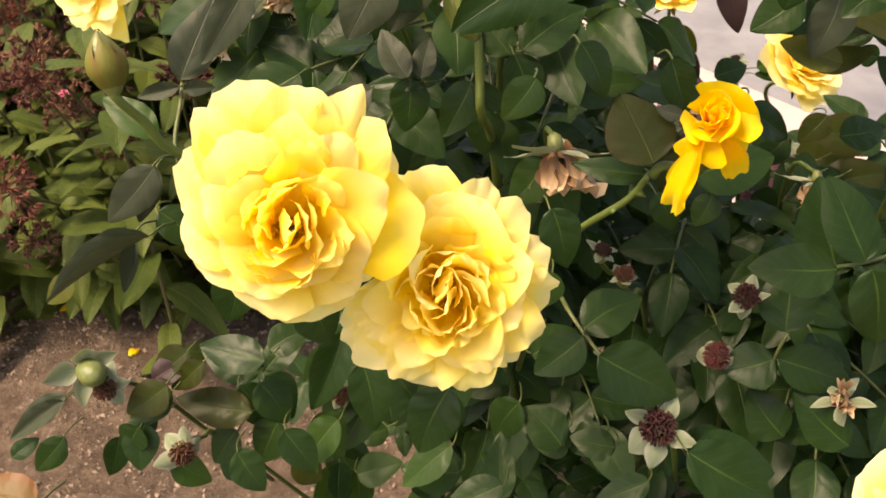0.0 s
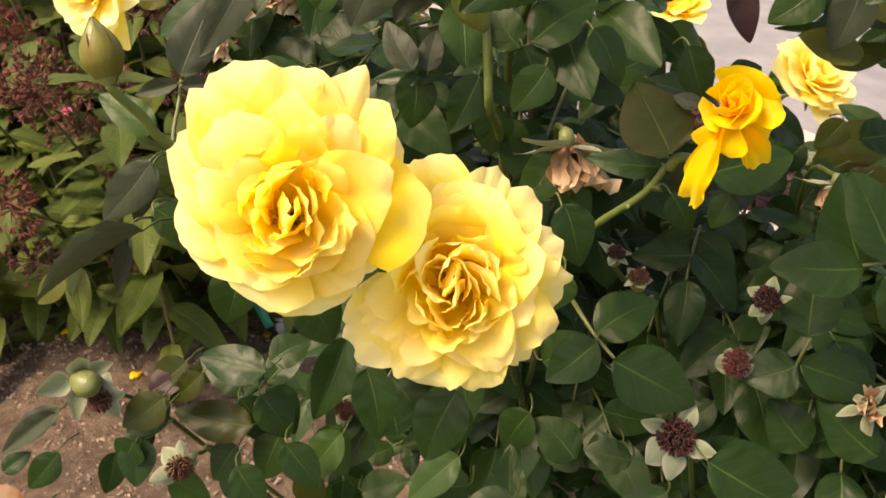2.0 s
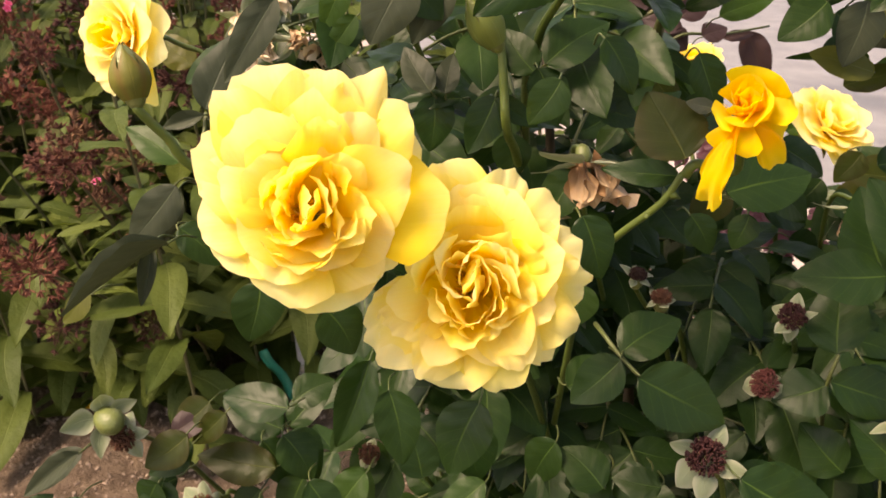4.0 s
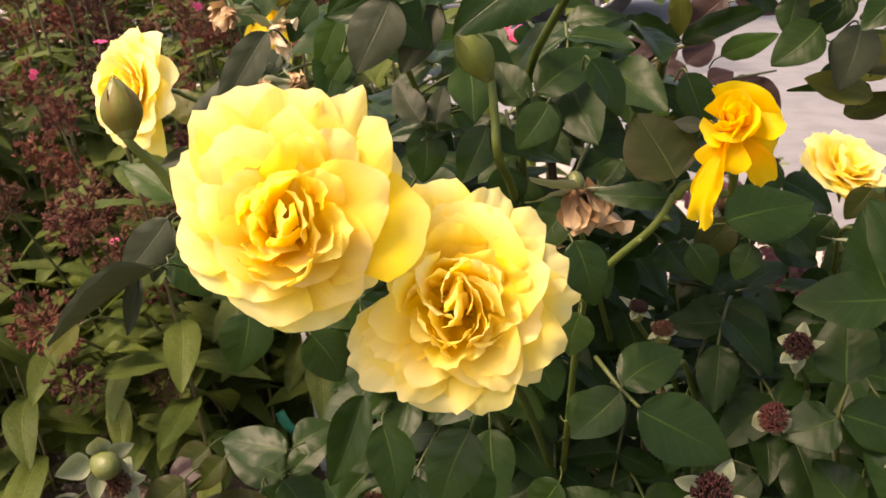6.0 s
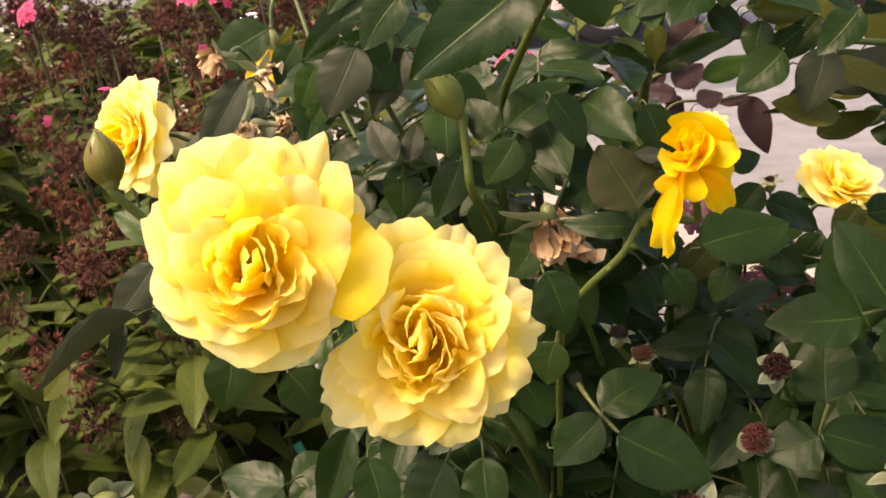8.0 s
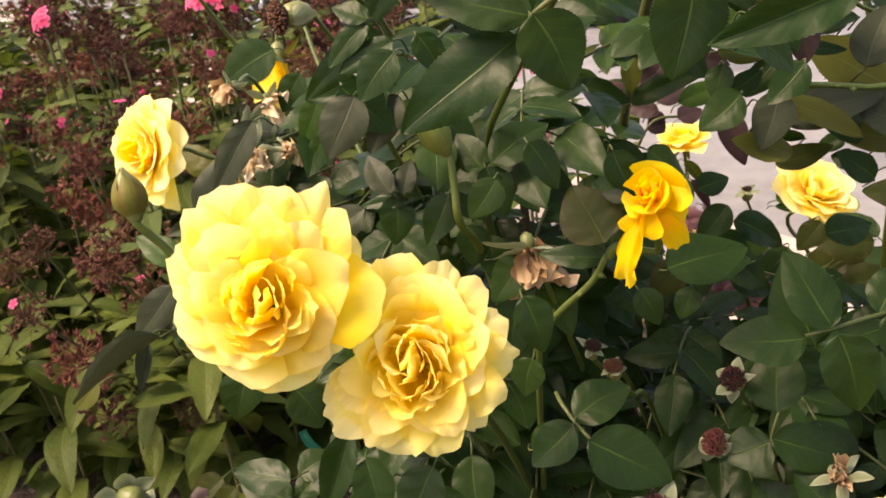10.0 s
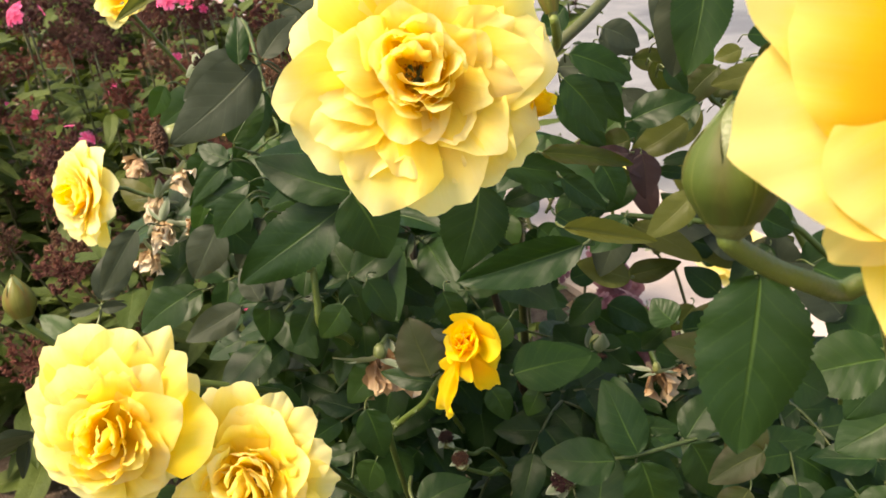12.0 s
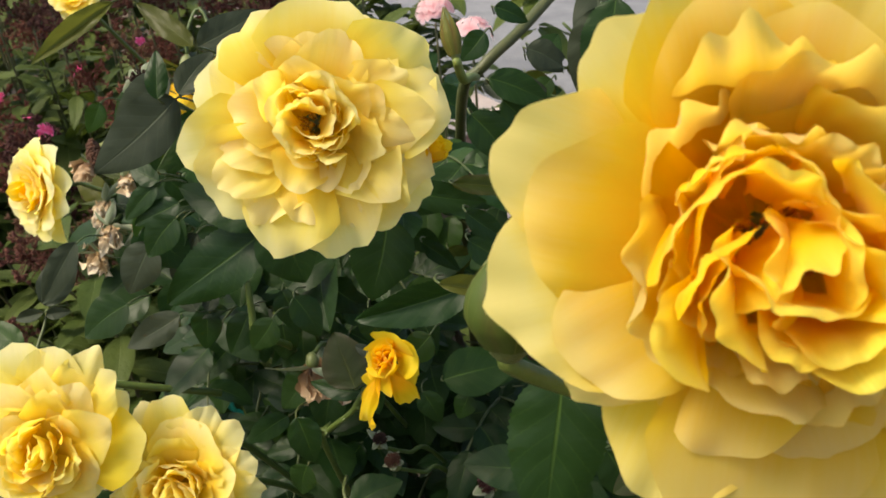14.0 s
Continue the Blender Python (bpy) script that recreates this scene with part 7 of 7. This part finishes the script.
def phlox(place, height, lean, seed, pink=0, bloom=None, leaf_size=0.085, head=True, shapes=None):
    """A phlox stem with pairs of narrow leaves and a spent or flowering head."""
    rng = random.Random(seed)
    foot = Vector((place[0], place[1], soil_z(place[0], place[1]) - 0.004))
    plant = thing("phlox", foot, "low plant with faded mauve flowers among the rose leaves" if bloom is PETAL_MAUVE else "pink phlox in flower" if bloom else "phlox stem with a spent maroon seed head" if not pink else "phlox stem with maroon seed head and few pink florets", "phlox", "phlox stems in the bed")
    top = Vector((place[0] + lean[0], place[1] + lean[1], height))
    mid = foot.lerp(top, 0.5) + Vector((-lean[0] * 0.15, -lean[1] * 0.15, 0.02))
    line = glide([foot, mid, top], 6)
    v, f = tube_data(line, 0.0024, 0.0016, 6)
    part("stem", mesh_of("stem", v, f, PHLOX_STEM), plant)
    pairs = max(4, int(height / 0.055))
    for i in range(pairs):
        s = 0.10 + 0.84 * i / pairs
        at = line[min(len(line) - 1, int(s * (len(line) - 1)))]
        turn = 90 * i + rng.uniform(-25, 25)
        for k in (0, 180):
            a = radians(turn + k)
            way = Vector((math.cos(a), math.sin(a), rng.uniform(-0.45, 0.35)))
            size = leaf_size * rng.uniform(0.75, 1.15) * (0.75 + 0.5 * math.sin(3.1 * min(1, s + 0.1)))
            part("leaf", (shapes or PHLOX_SHAPES)[rng.randrange(4)], plant, aim(at, way, (0, -0.1, 1), size))
    tip_way = (line[-1] - line[-2]).normalized()
    if head:
        m = face(top, tip_way + Vector((rng.uniform(-0.2, 0.2), rng.uniform(-0.3, 0.1), 0.3)), rng.uniform(0, 360)) @ Matrix.Scale(rng.uniform(1.0, 1.45), 4)
        tagged(part("seed_head", HEADS[rng.randrange(5)], plant, m, "dry maroon-brown seed head"), kind="stuff")
    for i in range(pink or (12 if bloom else 0)):
        q = Vector((rng.uniform(-1, 1), rng.uniform(-1, 0.3), rng.uniform(0.1, 1))).normalized()
        c = top + Vector((q.x * 0.024, q.y * 0.024, 0.012 + q.z * 0.022))
        part("floret", floret_mesh(bloom or PETAL_PINK), plant, face(c, q, rng.uniform(0, 72)) @ Matrix.Scale(rng.uniform(0.8, 1.15) * (1.15 if bloom else 0.6), 4), "faded mauve floret" if bloom is PETAL_MAUVE else "pink phlox floret")
    return plant


rng = random.Random(77)
spots = []
tries = 0
while len(spots) < 118 and tries < 6000:
    tries += 1
    x, y = rng.uniform(-1.25, -0.10), rng.uniform(1.06, 1.50)
    if x > -0.24 and y < 1.15 or any((x - a) ** 2 + (y - b) ** 2 < 0.052 ** 2 for a, b in spots):
        continue
    spots.append((x, y))
for i, (x, y) in enumerate(spots):
    rise = min(1.0, max(0.0, (y - 1.05) / 0.22))
    phlox((x, y), 0.34 + 0.24 * rise + rng.uniform(-0.07, 0.06), (rng.uniform(-0.06, 0.06), -0.13 * (1 - rise) + rng.uniform(-0.06, 0.02)), i, pink=rng.choice((0, 0, 0, 0, 2)))


def far_bed(count, area, seed):
    """The back of the bed, where stems can no longer be told apart: one mesh of leaves and one of heads."""
    rng = random.Random(seed)
    store = {}
    for which, shapes in (("phlox_leaves", FAR_SHAPES), ("phlox_seed_heads", FAR_HEADS)):
        data = []
        for me in shapes:
            co = np.empty(len(me.vertices) * 3)
            me.vertices.foreach_get("co", co)
            uv = np.zeros((len(me.vertices), 2))
            if me.uv_layers:
                for loop, d in zip(me.loops, me.uv_layers[0].data):
                    uv[loop.vertex_index] = d.uv
            data.append((co.reshape(-1, 3), [tuple(p.vertices) for p in me.polygons], uv))
        store[which] = (data, [], [], [], shapes[0].materials[0])
    for _ in range(count):
        x, y = rng.uniform(area[0], area[1]), rng.uniform(area[2], area[3])
        if KERB_N.x * x + KERB_N.y * y > KERB_AT - KERB_W - 0.05:
            continue
        top = rng.uniform(0.48, 0.66)
        jobs = []
        if rng.random() < 0.4:
            jobs.append(("phlox_seed_heads", aim((x, y, top), (rng.uniform(-1, 1), rng.uniform(-1, 1), 0), (rng.uniform(-0.3, 0.3), rng.uniform(-0.4, 0.1), 1), rng.uniform(1.0, 1.5))))
        for k in range(28):
            a = rng.uniform(0, 6.283)
            z = top - 0.01 - (top - 0.1) * rng.random() ** 1.6
            jobs.append(("phlox_leaves", aim((x + rng.uniform(-0.02, 0.02), y + rng.uniform(-0.02, 0.02), z), (math.cos(a), math.sin(a), rng.uniform(-0.4, 0.4)), (0, 0, 1), rng.uniform(0.065, 0.105))))
        for which, m in jobs:
            data, verts, faces, uvs, _ = store[which]
            co, polys, uv = data[rng.randrange(len(data))]
            b = len(verts)
            mm = np.array(m)
            verts.extend(map(tuple, co @ mm[:3, :3].T + mm[:3, 3]))
            uvs.extend(map(tuple, uv))
            faces.extend(tuple(b + q for q in p) for p in polys)
    for which, label, category in (("phlox_leaves", "dense narrow green phlox leaves at the back of the bed", "foliage"), ("phlox_seed_heads", "many maroon phlox seed heads at the back of the bed", "phlox")):
        data, verts, faces, uvs, material = store[which]
        tagged(new(which, mesh_of(which, verts, faces, material, uvs)), label, category, kind="stuff")


far_bed(330, (-2.6, 0.25, 1.42, 2.9), 8)
for i, (x, y, z, m) in enumerate([(-0.60, 1.19, 0.635, PETAL_PINK), (-0.406, 1.267, 0.629, PETAL_PINK), (-0.356, 1.267, 0.629, PETAL_PINK), (-0.316, 1.267, 0.634, PETAL_PALE_PINK), (-0.72, 1.17, 0.55, PETAL_PINK), (-0.74, 1.16, 0.53, PETAL_PALE_PINK)]):
    phlox((x, y + 0.05), z, (0, -0.05), 300 + i, bloom=m, head=False)
phlox((-0.355, 0.90), 0.56, (0, -0.08), 320, pink=5)

# other flowers low among the leaves and beyond the bush
phlox((0.283, 0.694), 0.383, (0, -0.03), 400, bloom=PETAL_MAUVE, head=False, leaf_size=0.05, shapes=LOW_SHAPES)
phlox((0.234, 0.736), 0.399, (0, -0.03), 401, bloom=PETAL_MAUVE, head=False, leaf_size=0.05, shapes=LOW_SHAPES)
phlox((0.083, 0.773), 0.520, (0, -0.03), 402, bloom=PETAL_MAUVE, head=False, leaf_size=0.05, shapes=LOW_SHAPES)
phlox((0.054, 0.766), 0.491, (0, -0.03), 403, bloom=PETAL_PALE_PINK, head=False, leaf_size=0.05)
phlox((0.106, 1.094), 0.583, (0, -0.03), 404, bloom=PETAL_PALE_PINK, head=False, leaf_size=0.05)
phlox((0.046, 1.201), 0.588, (0, -0.03), 405, bloom=PETAL_PALE_PINK, head=False, leaf_size=0.05)
phlox((0.036, 1.051), 0.525, (0, -0.03), 406, bloom=PETAL_PINK, head=False, leaf_size=0.05)
for i, (x, y, top) in enumerate([(0.15, 0.78, 0.43), (0.19, 0.80, 0.41), (0.23, 0.78, 0.38), (0.26, 0.76, 0.35), (0.21, 0.86, 0.36), (0.25, 0.85, 0.32), (0.29, 0.80, 0.31), (0.17, 0.90, 0.38), (0.31, 0.88, 0.27), (0.28, 0.93, 0.26), (0.20, 0.72, 0.41), (0.25, 0.70, 0.38)]):
    phlox((x, y), top, (0.02 * math.sin(i * 2.1), -0.02), 470 + i, bloom=PETAL_MAUVE, head=False, leaf_size=0.042, shapes=LOW_SHAPES)
phlox((-0.640, 1.020), 0.17, (0.01, -0.03), 490, leaf_size=0.12, head=False)
phlox((-0.448, 1.060), 0.323, (0, -0.278), 450, pink=0, leaf_size=0.075)
phlox((-0.499, 1.060), 0.374, (0, -0.266), 452, pink=1, leaf_size=0.075)
phlox((-0.425, 1.060), 0.402, (0, -0.206), 453, pink=0, leaf_size=0.075)
phlox((-0.523, 1.165), 0.349, (0, -0.050), 454, pink=0, leaf_size=0.075)
phlox((-0.539, 1.090), 0.327, (0, -0.050), 455, pink=0, leaf_size=0.075)
phlox((-0.451, 1.060), 0.312, (0, -0.087), 456, pink=1, leaf_size=0.075)
phlox((-0.389, 1.060), 0.291, (0, -0.122), 457, pink=0, leaf_size=0.075)
phlox((-0.500, 1.060), 0.268, (0, -0.177), 458, pink=0, leaf_size=0.075)
phlox((-0.480, 1.060), 0.210, (0, -0.204), 459, pink=0, leaf_size=0.075)
phlox((-0.385, 1.075), 0.200, (0, -0.189), 460, pink=0, leaf_size=0.075)


# ---------------------------------------------------------------- irrigation riser
def riser(x, y):
    foot = soil_z(x, y) - 0.01
    pipe = thing("irrigation_riser", (x, y, foot), "grey plastic irrigation riser standing in the soil", "pipe")
    body = ovoid("pipe", ((0.009, 0.0), (0.009, 0.02), (0.0125, 0.021), (0.0125, 0.045), (0.009, 0.047), (0.0085, 0.20), (0.0105, 0.202), (0.0105, 0.225), (0.005, 0.228)), PIPE, 16)
    part("pipe", body, pipe, Matrix.Translation((x, y, foot)))
    ring = ovoid("clip", ((0.0095, 0.075), (0.0115, 0.076), (0.0115, 0.083), (0.0095, 0.084)), WHITE_PLASTIC, 16)
    part("clip", ring, pipe, Matrix.Translation((x, y, foot)), "white plastic clip")
    strip = [(x - 0.050 + 0.036 * i / 8, y - 0.018 - 0.004 * math.sin(i), foot + 0.115 - 0.075 * i / 8) for i in range(9)]
    v = [(a + dx, b + dy, c + dz) for a, b, c in strip for dx, dy, dz in ((-0.0065, 0.0, -0.004), (0.0065, -0.003, 0.004), (0.0065, -0.001, 0.004), (-0.0065, 0.002, -0.004))]
    f = [(4 * i + j, 4 * i + (j + 1) % 4, 4 * i + 4 + (j + 1) % 4, 4 * i + 4 + j) for i in range(8) for j in range(4)] + [(3, 2, 1, 0), (32, 33, 34, 35)]
    part("tape", mesh_of("tape", v, f, TAPE), pipe, None, "strip of green plastic tape")


riser(-0.258, 1.055)


# ---------------------------------------------------------------- parked car
def wheel(car, at):
    m = Matrix.Translation(at) @ Matrix.Rotation(radians(90), 4, 'X')
    tyre = part("wheel", ovoid("wheel", ((0.19, -0.09), (0.28, -0.09), (0.30, -0.06), (0.305, 0.0), (0.30, 0.06), (0.28, 0.09), (0.19, 0.09)), RUBBER, 40), car, m, "black rubber tyre")
    part("rim", ovoid("rim", ((0.19, 0.06), (0.195, 0.094), (0.175, 0.094), (0.165, 0.05)), ALLOY, 40), tyre, m, "silver rim")
    part("hub", ovoid("hub", ((0.05, 0.05), (0.05, 0.088), (0.03, 0.094)), ALLOY, 20), tyre, m)
    spoke = ovoid("spoke", ((0.022, 0.04), (0.020, 0.12), (0.024, 0.172)), ALLOY, 6)
    for i in range(9):
        part("spoke", spoke, tyre, m @ Matrix.Rotation(radians(40 * i), 4, 'Z') @ Matrix.Translation((0, 0, 0.078)) @ Matrix.Rotation(radians(90), 4, 'Y'))


def parked_car(x, y, z):
    car = thing("car", (x, y, z), "dark parked car with silver wheel rims", "car")
    prof = [(-3.3, 0.30), (-3.35, 0.55), (-3.2, 0.72), (-2.3, 0.86), (-1.6, 1.36), (-0.2, 1.42), (0.55, 0.98), (0.80, 0.92), (0.86, 0.5), (0.80, 0.28)]
    verts, faces = [], []
    n = len(prof)
    for s, inset in ((-0.85, 0.0), (-0.80, 0.03), (0.80, 0.03), (0.85, 0.0)):
        edge = abs(s) > 0.82
        verts += [(px * (0.985 if edge else 1.0), s + 0.85, pz - (0.03 if edge else 0.0) + (0.02 if edge and pz < 0.4 else 0)) for px, pz in prof]
    for i in range(3):
        for j in range(n):
            a, b = i * n + j, i * n + (j + 1) % n
            faces.append((a, b, b + n, a + n))
    faces += [tuple(range(n)), tuple(reversed(range(3 * n, 4 * n)))]
    part("body", mesh_of("body", verts, faces, CAR_PAINT, smooth=False), car, Matrix.Translation((x, y, z)))
    for a, b in ((-1.45, -0.75), (-0.68, 0.25)):
        pane = [(a - 0.35 if a < -1 else a, -0.003, 0.90), (b, -0.003, 0.90), (b - (0.25 if b > 0 else 0.0), -0.003, 1.30), (a, -0.003, 1.30), (a, 0.01, 1.30)]
        part("window", mesh_of("window", pane[:4], [(0, 1, 2, 3)], CAR_GLASS, smooth=False), car, Matrix.Translation((x, y, z)))
    for wx in (0.0, -2.5):
        for wy in (0.08, 1.62):
            wheel(car, (x + wx, y + wy, z + 0.305))


parked_car(0.550, 6.659, -0.253)
